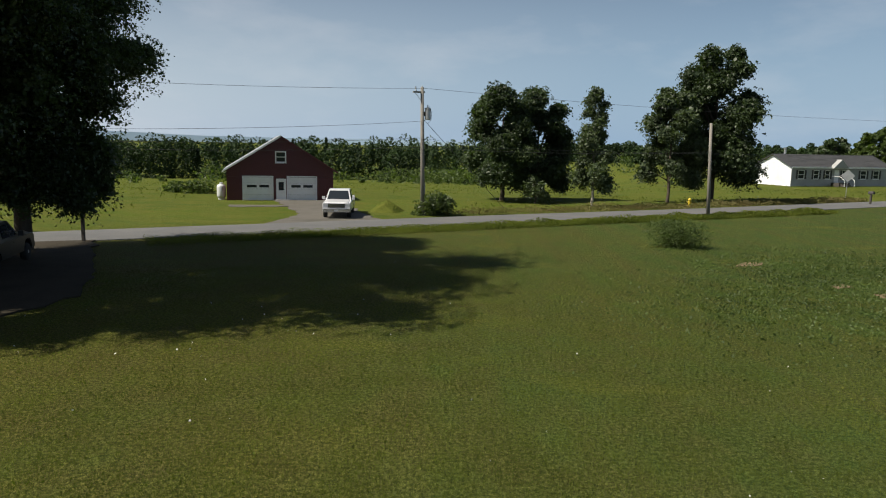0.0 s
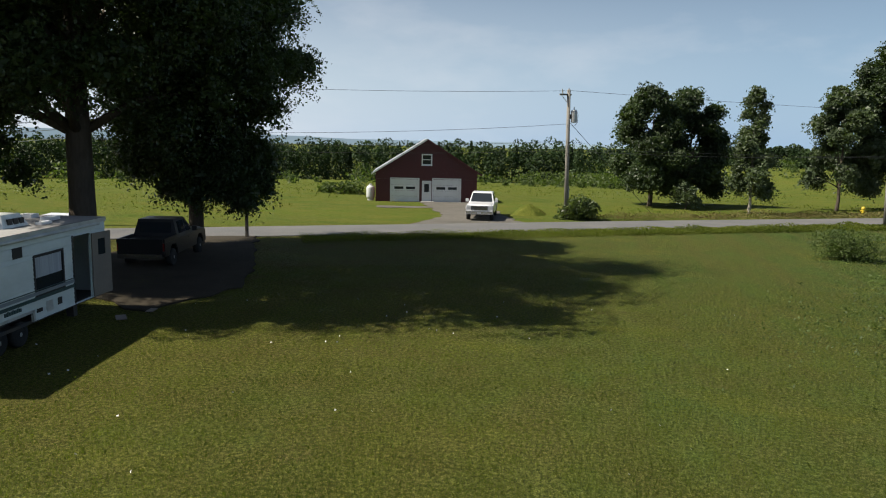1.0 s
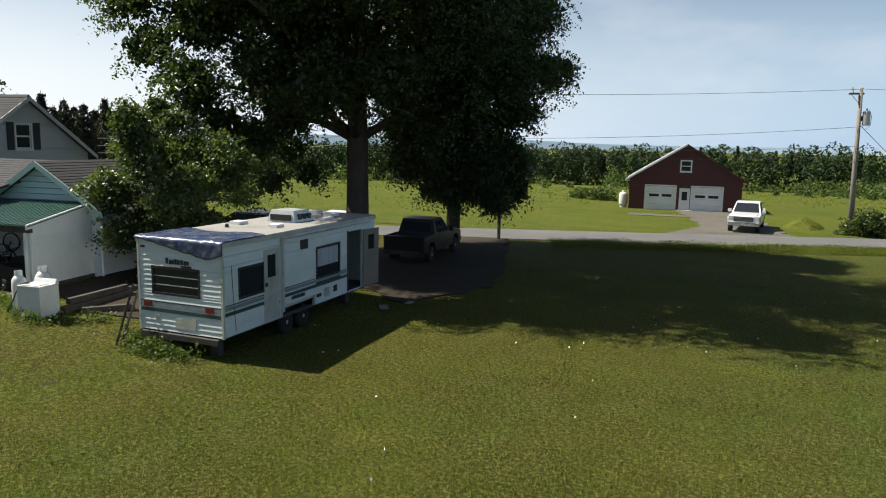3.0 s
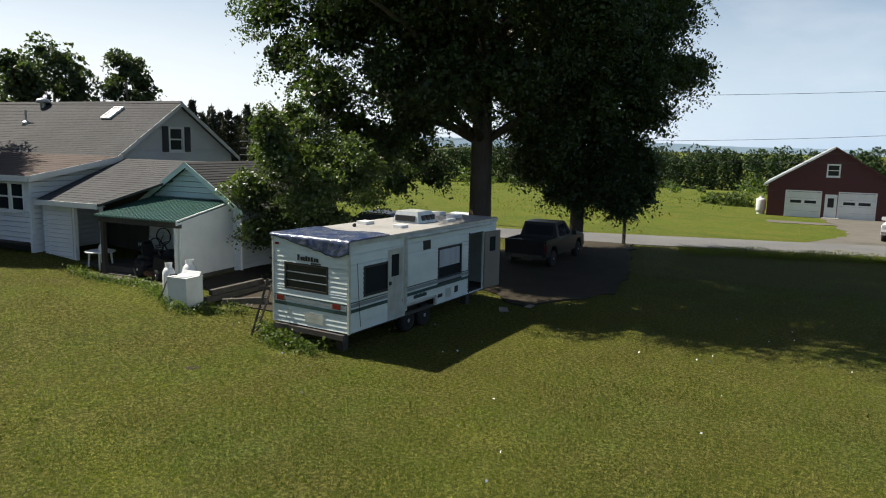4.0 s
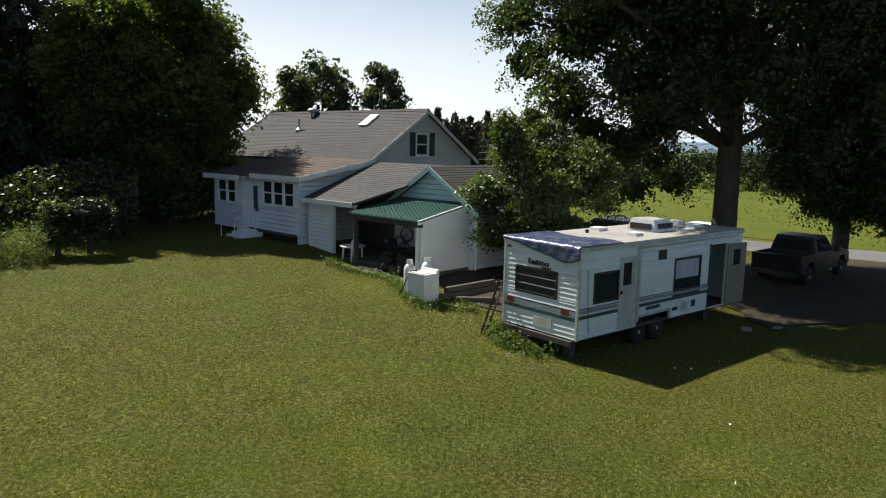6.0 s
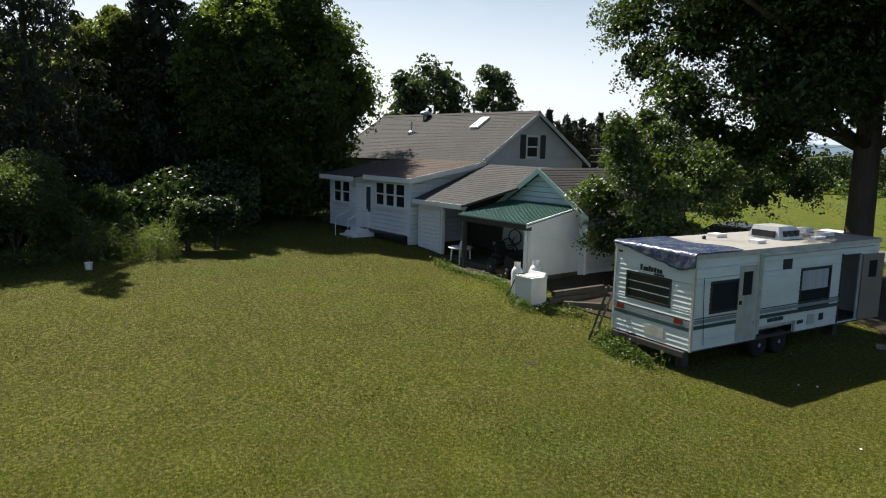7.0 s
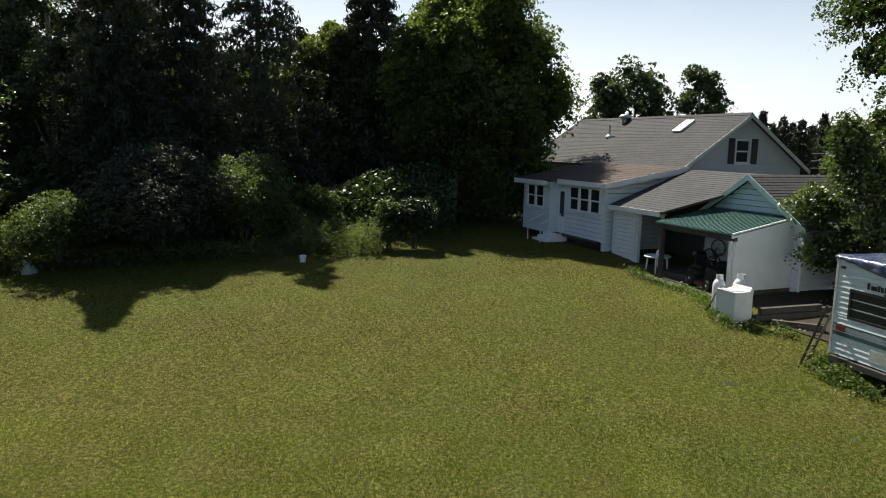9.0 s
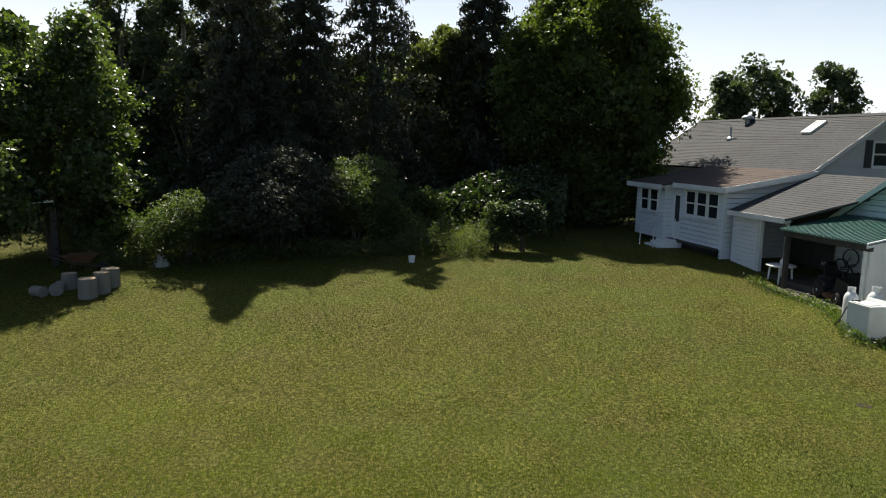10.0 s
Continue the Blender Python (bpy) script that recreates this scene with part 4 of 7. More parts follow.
def wheel(parent, at, r=0.34, w=0.2, axis="Y", rim_material=None):
    wh = new("wheel")
    wh.parent, wh.matrix_basis = parent, Matrix.Translation(at) @ Matrix.Rotation(radians(90), 4, "X" if axis == "Y" else "Y")
    part("tyre", lathe([(r * 0.58, -w / 2), (r * 0.9, -w / 2), (r * 0.98, -w * 0.36), (r, 0), (r * 0.98, w * 0.36), (r * 0.9, w / 2), (r * 0.58, w / 2)], 28), RUBBER, wh, smooth=True)
    part("rim", lathe([(r * 0.12, -w * 0.52), (r * 0.42, -w * 0.40), (r * 0.57, -w * 0.48), (r * 0.6, -w * 0.4), (r * 0.6, w * 0.4), (r * 0.57, w * 0.48), (r * 0.42, w * 0.40), (r * 0.12, w * 0.52)], 20), rim_material or STEEL, wh)
    return wh


def make_trailer():
    t = thing("travel_trailer", RV_AT, "white ribbed-aluminium travel trailer with green stripes and a blue roof tarp", "trailer")
    X, Y = Vector((1, 0, 0)), Vector((0, 1, 0))
    w1, d1, v1, w2, op = (0.62, 1.63, 1.5, 2.26), (1.66, 2.38, 0.62, 2.6), (3.43, 3.82, 2.38, 2.66), (4.3, 5.68, 1.24, 2.32), (6.2, 7.2, 0.62, 2.6)
    rear = (0.70, 2.17, 1.57, 2.25)
    arch = (2.5, 4.15, 0.5, 0.86)
    part("side_wall", ribbed((0, 0, 0), X, -Y, 0, RV_L, RV_Z0, RV_Z1, [w1, d1, v1, w2, op, arch]), RV_SKIN, t)
    part("side_wall", ribbed((0, RV_W, 0), -X, Y, -RV_L, 0, RV_Z0, RV_Z1), RV_SKIN, t)
    part("rear_wall", ribbed((0, 0, 0), -Y, -X, -RV_W, 0, RV_Z0, RV_Z1, [(-rear[1], -rear[0], rear[2], rear[3])]), RV_SKIN, t)
    part("front_wall", ribbed((RV_L, 0, 0), Y, X, 0, RV_W, RV_Z0, RV_Z1), RV_SKIN, t)
    part("floor", box((0.05, 0.05, RV_Z0 - 0.06), (RV_L - 0.05, RV_W - 0.05, RV_Z0 + 0.03)), DARK_STEEL, t)
    part("roof", box((-0.03, -0.03, RV_Z1), (RV_L + 0.03, RV_W + 0.03, RV_Z1 + 0.07)), RV_ROOF, t, "grimy pale rubber roof", bevel=0.03)
    for y in (-0.05, RV_W + 0.02):
        part("gutter_rail", box((-0.04, y, RV_Z1 - 0.06), (RV_L + 0.04, y + 0.03, RV_Z1 + 0.05)), RV_TRIM, t)
    for x, y in ((-0.02, -0.02), (-0.02, RV_W - 0.02)):
        part("corner_trim", box((x - 0.015, y - 0.015, RV_Z0 - 0.02), (x + 0.05, y + 0.05, RV_Z1)), RV_TRIM, t, bevel=0.01)
    # stripes
    for z0, z1, m in ((1.27, 1.36, STRIPE_GREY), (1.13, 1.22, STRIPE_GREEN), (1.385, 1.41, STRIPE_GREEN)):
        for a, b in ((0.04, 1.64), (2.48, 6.18), (7.22, RV_L)):
            part("stripe", box((a, -0.034, z0), (b, -0.02, z1)), m, t)
        part("stripe", box((-0.034, 0.05, z0 - 0.05), (-0.02, RV_W - 0.05, z1 - 0.05)), m, t)
    # windows
    def rv_window(x0, x1, z0, z1, side, rails=0, curtain=False):
        w = new("window")
        w.parent = t
        if side == "rear":
            w.matrix_basis = Matrix.Translation((0, x1, z0)) @ Matrix.Rotation(radians(-90), 4, "Z")
        else:
            w.matrix_basis = Matrix.Translation((x0, 0, z0))
        a, h = x1 - x0, z1 - z0
        bm = bmesh.new()
        for lo, hi in (((-0.03, -0.03, -0.03), (0.03, 0.04, h + 0.03)), ((a - 0.03, -0.03, -0.03), (a + 0.03, 0.04, h + 0.03)), ((0.03, -0.03, h - 0.03), (a - 0.03, 0.04, h + 0.03)), ((0.03, -0.03, -0.03), (a - 0.03, 0.04, 0.03))):
            box(lo, hi, bm)
        part("window_frame", bm, BLACK_PLASTIC, w, bevel=0.006)
        part("pane", box((0.03, 0.0, 0.03), (a - 0.03, 0.008, h - 0.03)), GLASS, w)
        for i in range(rails):
            z = h * (i + 1) / (rails + 1)
            part("rail", box((0.03, -0.02, z - 0.012), (a - 0.03, -0.002, z + 0.012)), STRIPE_GREY, w)
        if curtain:
            bm = bmesh.new()
            k = 14
            for i in range(k):
                u0, u1 = 0.08 + (a - 0.16) * i / k, 0.08 + (a - 0.16) * (i + 1) / k
                y0, y1 = (-0.004, -0.008) if i % 2 else (-0.008, -0.004)
                hexa(bm, [(u0, y0, h * 0.45), (u1, y1, h * 0.45), (u1, -0.001, h * 0.45), (u0, -0.001, h * 0.45), (u0, y0, h - 0.05), (u1, y1, h - 0.05), (u1, -0.001, h - 0.05), (u0, -0.001, h - 0.05)])
            part("curtain", bm, CURTAIN, w, "pale curtain over the upper half")
    rv_window(*rear, "rear", 2)
    rv_window(*w1, "side")
    rv_window(*w2, "side", 0, True)
    part("vent_grille", box((v1[0], -0.03, v1[2]), (v1[1], 0.02, v1[3])), BLACK_PLASTIC, t, bevel=0.01)
    d = new("door")
    d.parent, d.matrix_basis = t, Matrix.Translation((d1[0], 0, d1[2]))
    w, h = d1[1] - d1[0], d1[3] - d1[2]
    bm = bmesh.new()
    for lo, hi in (((0, -0.02, 0), (w, 0.03, 1.2)), ((0, -0.02, 1.2), (0.17, 0.03, h)), ((w - 0.17, -0.02, 1.2), (w, 0.03, h)), ((0.17, -0.02, 1.82), (w - 0.17, 0.03, h))):
        box(lo, hi, bm)
    part("door_leaf", bm, RV_TRIM, d, "pale door leaf")
    part("pane", box((0.17, -0.005, 1.2), (w - 0.17, 0.005, 1.82)), GLASS, d)
    part("door_handle", box((0.06, -0.05, 0.98), (0.14, -0.02, 1.08)), BLACK_PLASTIC, d)
    part("hinge", box((w - 0.03, -0.035, 0.4), (w, -0.02, 0.5)), STEEL, d)
    # open front door and dark doorway
    part("doorway_jamb", box((op[0] - 0.03, -0.03, op[2]), (op[0] + 0.03, 0.06, op[3] + 0.03)), BLACK_PLASTIC, t)
    # dark wood colour here stands for the unlit trailer interior
    part("interior_wall", box((5.9, 0.9, RV_Z0), (7.5, 0.95, RV_Z1 - 0.02)), OLD_WOOD, t)
    od = new("door")
    od.parent, od.matrix_basis = t, Matrix.Translation((op[1] + 0.02, -0.03, op[2])) @ Matrix.Rotation(radians(-7), 4, "Z")
    bm = bmesh.new()
    for lo, hi in (((0, -0.03, 0), (0.92, 0.0, 1.25)), ((0, -0.03, 1.25), (0.28, 0.0, 1.95)), ((0.64, -0.03, 1.25), (0.92, 0.0, 1.95)), ((0.28, -0.03, 1.75), (0.64, 0.0, 1.95))):
        box(lo, hi, bm)
    part("door_leaf", bm, TAN_PANEL, od, "tan inner side of the open door")
    part("pane", box((0.28, -0.02, 1.25), (0.64, -0.012, 1.75)), GLASS, od)
    # service hatches, lettering as bars, lamps
    part("hatch", box((4.75, -0.03, 0.72), (5.05, -0.012, 1.02)), RV_TRIM, t, bevel=0.005)
    part("hatch", box((5.3, -0.03, 0.8), (5.5, -0.012, 1.0)), BLACK_PLASTIC, t, bevel=0.005)
    part("hatch", box((4.3, -0.03, 0.8), (4.55, -0.012, 0.9)), BLACK_PLASTIC, t)
    part("hatch", box((-0.03, 0.82, 0.7), (-0.012, 1.47, 0.98)), RV_TRIM, t, "pale rounded rear hatch", bevel=0.008)
    part("hatch", box((-0.03, 2.0, 0.86), (-0.012, 2.12, 0.98)), RV_TRIM, t, bevel=0.008)
    for y in (0.25, RV_W - 0.4):
        part("tail_light", box((-0.045, y, 1.2), (-0.012, y + 0.26, 1.33)), RED_LENS, t, bevel=0.01)
    for y in (0.12, RV_W - 0.22):
        part("marker_light", box((-0.04, y, 2.72), (-0.012, y + 0.12, 2.78)), RED_LENS, t)
    for i, (u, hh) in enumerate(((1.74, 0.15), (1.63, 0.1), (1.55, 0.1), (1.46, 0.13), (1.37, 0.11), (1.27, 0.12), (1.17, 0.1), (1.08, 0.1))):
        part("letter_bar", box((-0.036, u - 0.085, 2.36), (-0.02, u - 0.02, 2.36 + hh)), BLACK_PLASTIC, t)
    for i in range(5):
        part("letter_bar", box((-0.036, 1.2 - 0.07 * i, 2.29), (-0.02, 1.25 - 0.07 * i, 2.335)), BLACK_PLASTIC, t)
    for i in range(7):
        part("letter_bar", box((2.95 + 0.1 * i, -0.036, 1.0), (3.03 + 0.1 * i, -0.02, 1.09 + 0.02 * (i % 2))), STRIPE_GREEN, t)
    # awning arm, wheel arch, wheels, frame
    part("awning_arm", box((2.44, -0.09, 0.75), (2.52, -0.025, 2.88)), RV_TRIM, t, bevel=0.01)
    part("awning_roller", tube([(2.45, -0.09, 2.84), (7.6, -0.09, 2.84)], 0.045, 10), RV_TRIM, t)
    part("cable", tube([(0.45, -0.03, 0.7), (0.35, -0.04, 1.6), (0.3, -0.04, 2.4)], 0.008, 6), CABLE, t)
    bm = bmesh.new()
    box((2.47, -0.03, 0.84), (4.18, 0.0, 0.92), bm)
    hexa(bm, [(2.42, -0.03, 0.6), (2.5, -0.03, 0.6), (2.5, 0, 0.6), (2.42, 0, 0.6), (2.47, -0.03, 0.92), (2.55, -0.03, 0.92), (2.55, 0, 0.92), (2.47, 0, 0.92)])
    hexa(bm, [(4.15, -0.03, 0.6), (4.23, -0.03, 0.6), (4.23, 0, 0.6), (4.15, 0, 0.6), (4.1, -0.03, 0.92), (4.18, -0.03, 0.92), (4.18, 0, 0.92), (4.1, 0, 0.92)])
    part("wheel_arch", bm, RV_TRIM, t)
    part("wheel_well", box((2.5, 0.35, 0.45), (4.15, 0.4, 0.9)), DARK_STEEL, t)
    for x in (2.86, 3.72):
        for y in (0.18, RV_W - 0.18):
            wheel(t, (x, y, 0.36), 0.34, 0.2)
    part("bumper", box((-0.12, 0.1, 0.42), (0.06, RV_W - 0.1, 0.56)), DARK_STEEL, t, bevel=0.02)
    for y in (0.5, RV_W - 0.6):
        part("frame_rail", box((0, y, 0.42), (RV_L, y + 0.08, 0.55)), DARK_STEEL, t)
    for x, y in ((0.25, 0.4), (0.25, RV_W - 0.5), (6.8, 0.4), (6.8, RV_W - 0.5)):
        part("jack_stand", box((x, y, -0.05), (x + 0.22, y + 0.22, 0.44)), CONCRETE if y > 1 else DARK_STEEL, t, bevel=0.015)
    # roof fittings
    ac = new("air_conditioner")
    ac.parent, ac.matrix_basis = t, Matrix.Translation((5.0, 1.35, RV_Z1 + 0.07))
    part("shroud", hexa(bmesh.new(), [(-0.55, -0.5, 0), (0.6, -0.5, 0), (0.6, 0.5, 0), (-0.55, 0.5, 0), (-0.45, -0.4, 0.36), (0.35, -0.4, 0.36), (0.35, 0.4, 0.36), (-0.45, 0.4, 0.36)]), RV_TRIM, ac, bevel=0.06)
    part("grille", box((-0.575, -0.36, 0.06), (-0.5, 0.36, 0.24)), BLACK_PLASTIC, ac, bevel=0.01)
    for i in range(3):
        part("grille", box((-0.3 + 0.26 * i, -0.49, 0.08), (-0.1 + 0.26 * i, -0.43, 0.24)), BLACK_PLASTIC, ac)
    for (x, y, sx, sy, sz), lab in (((3.4, 2.1, 0.42, 0.36, 0.1), ""), ((3.35, 0.75, 0.36, 0.3, 0.09), ""), ((6.2, 1.9, 0.5, 0.4, 0.14), ""), ((6.9, 1.0, 0.55, 0.3, 0.1), ""), ((7.3, 1.9, 0.4, 0.4, 0.12), ""), ((5.9, 0.6, 0.5, 0.2, 0.07), "")):
        part("roof_vent", box((x - sx / 2, y - sy / 2, RV_Z1 + 0.06), (x + sx / 2, y + sy / 2, RV_Z1 + 0.07 + sz)), WHITE_PAINT, t, bevel=0.025)
    part("vent_stack", lathe([(0.04, 0), (0.06, 0.04), (0.05, 0.1), (0.02, 0.12)], 12, None, (2.6, 1.9, RV_Z1 + 0.06)), BLACK_PLASTIC, t)
    return t


make_trailer()


def make_tarp():
    """A crumpled tarp over the trailer's rear roof end, its flap hanging over the rear wall."""
    t = thing("tarp", RV_AT, "crumpled shiny blue tarp over the trailer's roof end", "tarp")
    bm = bmesh.new()
    nx, ny = 46, 60
    grid = []
    for i in range(nx + 1):
        row = []
        for j in range(ny + 1):
            y = -0.07 + (RV_W + 0.14) * j / ny
            reach = 1.75 + 0.15 * math.sin(y * 3)
            hang = 0.05 + 0.40 * max(0.0, min(1.0, (2.5 - y) / 2.1)) - 0.12 * smooth_step(0.35, 0.0, y) + 0.03 * noise.noise((y * 5, 0, 0))
            s = (reach + hang) * i / nx - hang
            wr = 0.035 * abs(noise.noise((s * 3, y * 3.4, 1))) + 0.03 * abs(noise.noise((s * 8, y * 9, 5)))
            if s >= 0:
                p = (s - 0.04, y, RV_Z1 + 0.085 + wr * (0.7 if s < 1.5 else 0.3))
            else:
                p = (-0.055 - wr, y, RV_Z1 + 0.07 + s)
            row.append(bm.verts.new(p))
        grid.append(row)
    for a, b in zip(grid, grid[1:]):
        for j in range(ny):
            bm.faces.new((a[j], a[j + 1], b[j + 1], b[j]))
    sheet = part("sheet", bm, TARP_BLUE, t, smooth=True)
    so = sheet.modifiers.new("thickness", "SOLIDIFY")
    so.thickness = 0.004
    return t


make_tarp()


# ---- barn ----
BARN_AT = pose(-19.63, 63.74, -0.03, 0, 0, 15.0)


def make_barn():
    b = thing("barn", BARN_AT, "dark red steel barn with two white garage doors", "barn")
    X, Y = Vector((1, 0, 0)), Vector((0, 1, 0))
    W, D, ze, zr = 9.55, 10.0, 2.85, 5.85
    m = W / 2
    half = lambda z: m * max(0.005, (zr - z) / (zr - ze))
    dl, dm, dr, win = (1.45, 4.0, 0, 2.18), (4.42, 5.16, 0, 1.95), (5.4, 7.95, 0, 2.18), (m - 0.42, m + 0.42, 3.55, 4.45)

    def ribs(bm, a, bb, z0f, z1f, face, fixed, sign):
        k = int((bb - a) / 0.3)
        for i in range(k + 1):
            u = a + 0.3 * i
            if face == "y":
                box((u, fixed - 0.025, z0f(u)), (u + 0.05, fixed, z1f(u)), bm)
            else:
                box((fixed if sign > 0 else fixed - 0.025, u, z0f(u)), (fixed + 0.025 if sign > 0 else fixed, u + 0.05, z1f(u)), bm)
    bm = boards((0, 0, 0), X, -Y, 0, W, 0, ze, 3.0, [dl, dm, dr], 0, 0.15)
    boards((0, 0, 0), X, -Y, lambda z: m - half(z), lambda z: m + half(z), ze, zr - 0.02, 3.2, [win], 0, 0.15, bm)
    topz = lambda u: zr - (zr - ze) * abs(u - m) / m - 0.05
    base = lambda u: 2.35 if dl[0] - 0.1 < u < dl[1] + 0.05 or dr[0] - 0.1 < u < dr[1] + 0.05 else 2.08 if dm[0] - 0.1 < u < dm[1] + 0.05 else 0.0
    for i in range(int(W / 0.3)):
        u = 0.1 + 0.3 * i
        if win[0] - 0.15 < u < win[1] + 0.1:
            box((u, -0.02, base(u)), (u + 0.05, 0, win[2] - 0.1), bm)
            box((u, -0.02, win[3] + 0.1), (u + 0.05, 0, topz(u)), bm)
        else:
            box((u, -0.02, base(u)), (u + 0.05, 0, topz(u)), bm)
    part("front_wall", bm, RED_SIDING, b, "dark red ribbed steel siding")
    for x in (0.0, W - 0.12):
        bm = box((x, 0.16, 0), (x + 0.12, D, ze + 0.02))
        for i in range(int(D / 0.3)):
            box((x - 0.02, 0.2 + 0.3 * i, 0), (x, 0.25 + 0.3 * i, ze), bm)
        part("side_wall", bm, RED_SIDING, b)
    bm = boards((0, D, 0), -X, Y, -W, 0, 0, ze, 3.0, (), 0, 0.15)
    boards((0, D, 0), -X, Y, lambda z: -m - half(z), lambda z: -m + half(z), ze, zr - 0.02, 3.2, (), 0, 0.15, bm)
    part("rear_wall", bm, RED_SIDING, b)
    over = 0.4
    dz = (zr - ze) / m * over
    for s in (-1, 1):
        e = m + s * (m + over)
        bm = bmesh.new()
        hexa(bm, [(e, -0.35, ze - dz + 0.02), (e, D + 0.3, ze - dz + 0.02), (m, D + 0.3, zr + 0.02), (m, -0.35, zr + 0.02), (e, -0.35, ze - dz + 0.1), (e, D + 0.3, ze - dz + 0.1), (m, D + 0.3, zr + 0.1), (m, -0.35, zr + 0.1)])
        bmesh.ops.recalc_face_normals(bm, faces=bm.faces[:])
        part("roof", bm, STEEL, b, "grey steel roof")
        bm = bmesh.new()
        hexa(bm, [(e, -0.39, ze - dz - 0.05), (e, -0.355, ze - dz - 0.05), (m, -0.355, zr - 0.05), (m, -0.39, zr - 0.05), (e, -0.39, ze - dz + 0.11), (e, -0.355, ze - dz + 0.11), (m, -0.355, zr + 0.11), (m, -0.39, zr + 0.11)])
        bmesh.ops.recalc_face_normals(bm, faces=bm.faces[:])
        part("rake_trim", bm, WHITE_PAINT if s < 0 else RED_SIDING, b)
    for d in (dl, dr):
        g = new("garage_door")
        g.parent, g.matrix_basis = b, Matrix.Translation((d[0], 0.06, 0))
        w = d[1] - d[0]
        for i in range(4):
            z0, z1 = 0.02 + 0.535 * i, 0.02 + 0.535 * (i + 1) - 0.012
            if i == 2:
                bm = bmesh.new()
                box((0, 0, z0), (w, 0.05, z0 + 0.12), bm)
                box((0, 0, z1 - 0.16), (w, 0.05, z1), bm)
                for x0, x1 in ((0, 0.3), (w / 2 - 0.12, w / 2 + 0.12), (w - 0.3, w)):
                    box((x0, 0, z0 + 0.12), (x1, 0.05, z1 - 0.16), bm)
                part("door_panel", bm, WHITE_PAINT, g)
                for x0, x1 in ((0.3, w / 2 - 0.12), (w / 2 + 0.12, w - 0.3)):
                    part("pane", box((x0, 0.02, z0 + 0.12), (x1, 0.03, z1 - 0.16)), GLASS, g)
            else:
                part("door_panel", box((0, 0, z0), (w, 0.05, z1)), WHITE_PAINT, g, bevel=0.006)
        bm = bmesh.new()
        box((-0.1, -0.085, 0), (0, 0.0, d[3] + 0.1), bm)
        box((w, -0.085, 0), (w + 0.1, 0.0, d[3] + 0.1), bm)
        box((0, -0.085, d[3]), (w, 0.0, d[3] + 0.1), bm)
        part("door_casing", bm, WHITE_PAINT, g)
    d = new("door")
    d.parent, d.matrix_basis = b, Matrix.Translation((dm[0], 0.05, 0))
    w = dm[1] - dm[0]
    bm = bmesh.new()
    for lo, hi in (((0, 0, 0.03), (w, 0.05, 0.95)), ((0, 0, 0.95), (0.14, 0.05, 1.95)), ((w - 0.14, 0, 0.95), (w, 0.05, 1.95)), ((0.14, 0, 1.72), (w - 0.14, 0.05, 1.95))):
        box(lo, hi, bm)
    part("door_leaf", bm, WHITE_PAINT, d)
    for i in range(2):
        for j in range(3):
            part("pane", box((0.15 + i * 0.235, 0.015, 0.96 + j * 0.255), (0.365 + i * 0.235, 0.025, 1.2 + j * 0.255)), GLASS, d)
    part("door_handle", box((w - 0.1, -0.04, 0.98), (w - 0.06, 0, 1.06)), STEEL, d)
    part("doorstep", box((-0.2, -0.95, -0.05), (w + 0.3, -0.1, 0.12)), CONCRETE, d, bevel=0.02)
    bm = bmesh.new()
    box((-0.08, -0.075, 0), (0, 0.0, 2.03), bm)
    box((w, -0.075, 0), (w + 0.08, 0.0, 2.03), bm)
    box((0, -0.075, 1.95), (w, 0.0, 2.03), bm)
    part("door_casing", bm, WHITE_PAINT, d)
    window_unit(b, (win[0], -0.02, win[2]), X, -Y, win[1] - win[0], win[3] - win[2], 1, 2, frame_w=0.08)
    return b


make_barn()


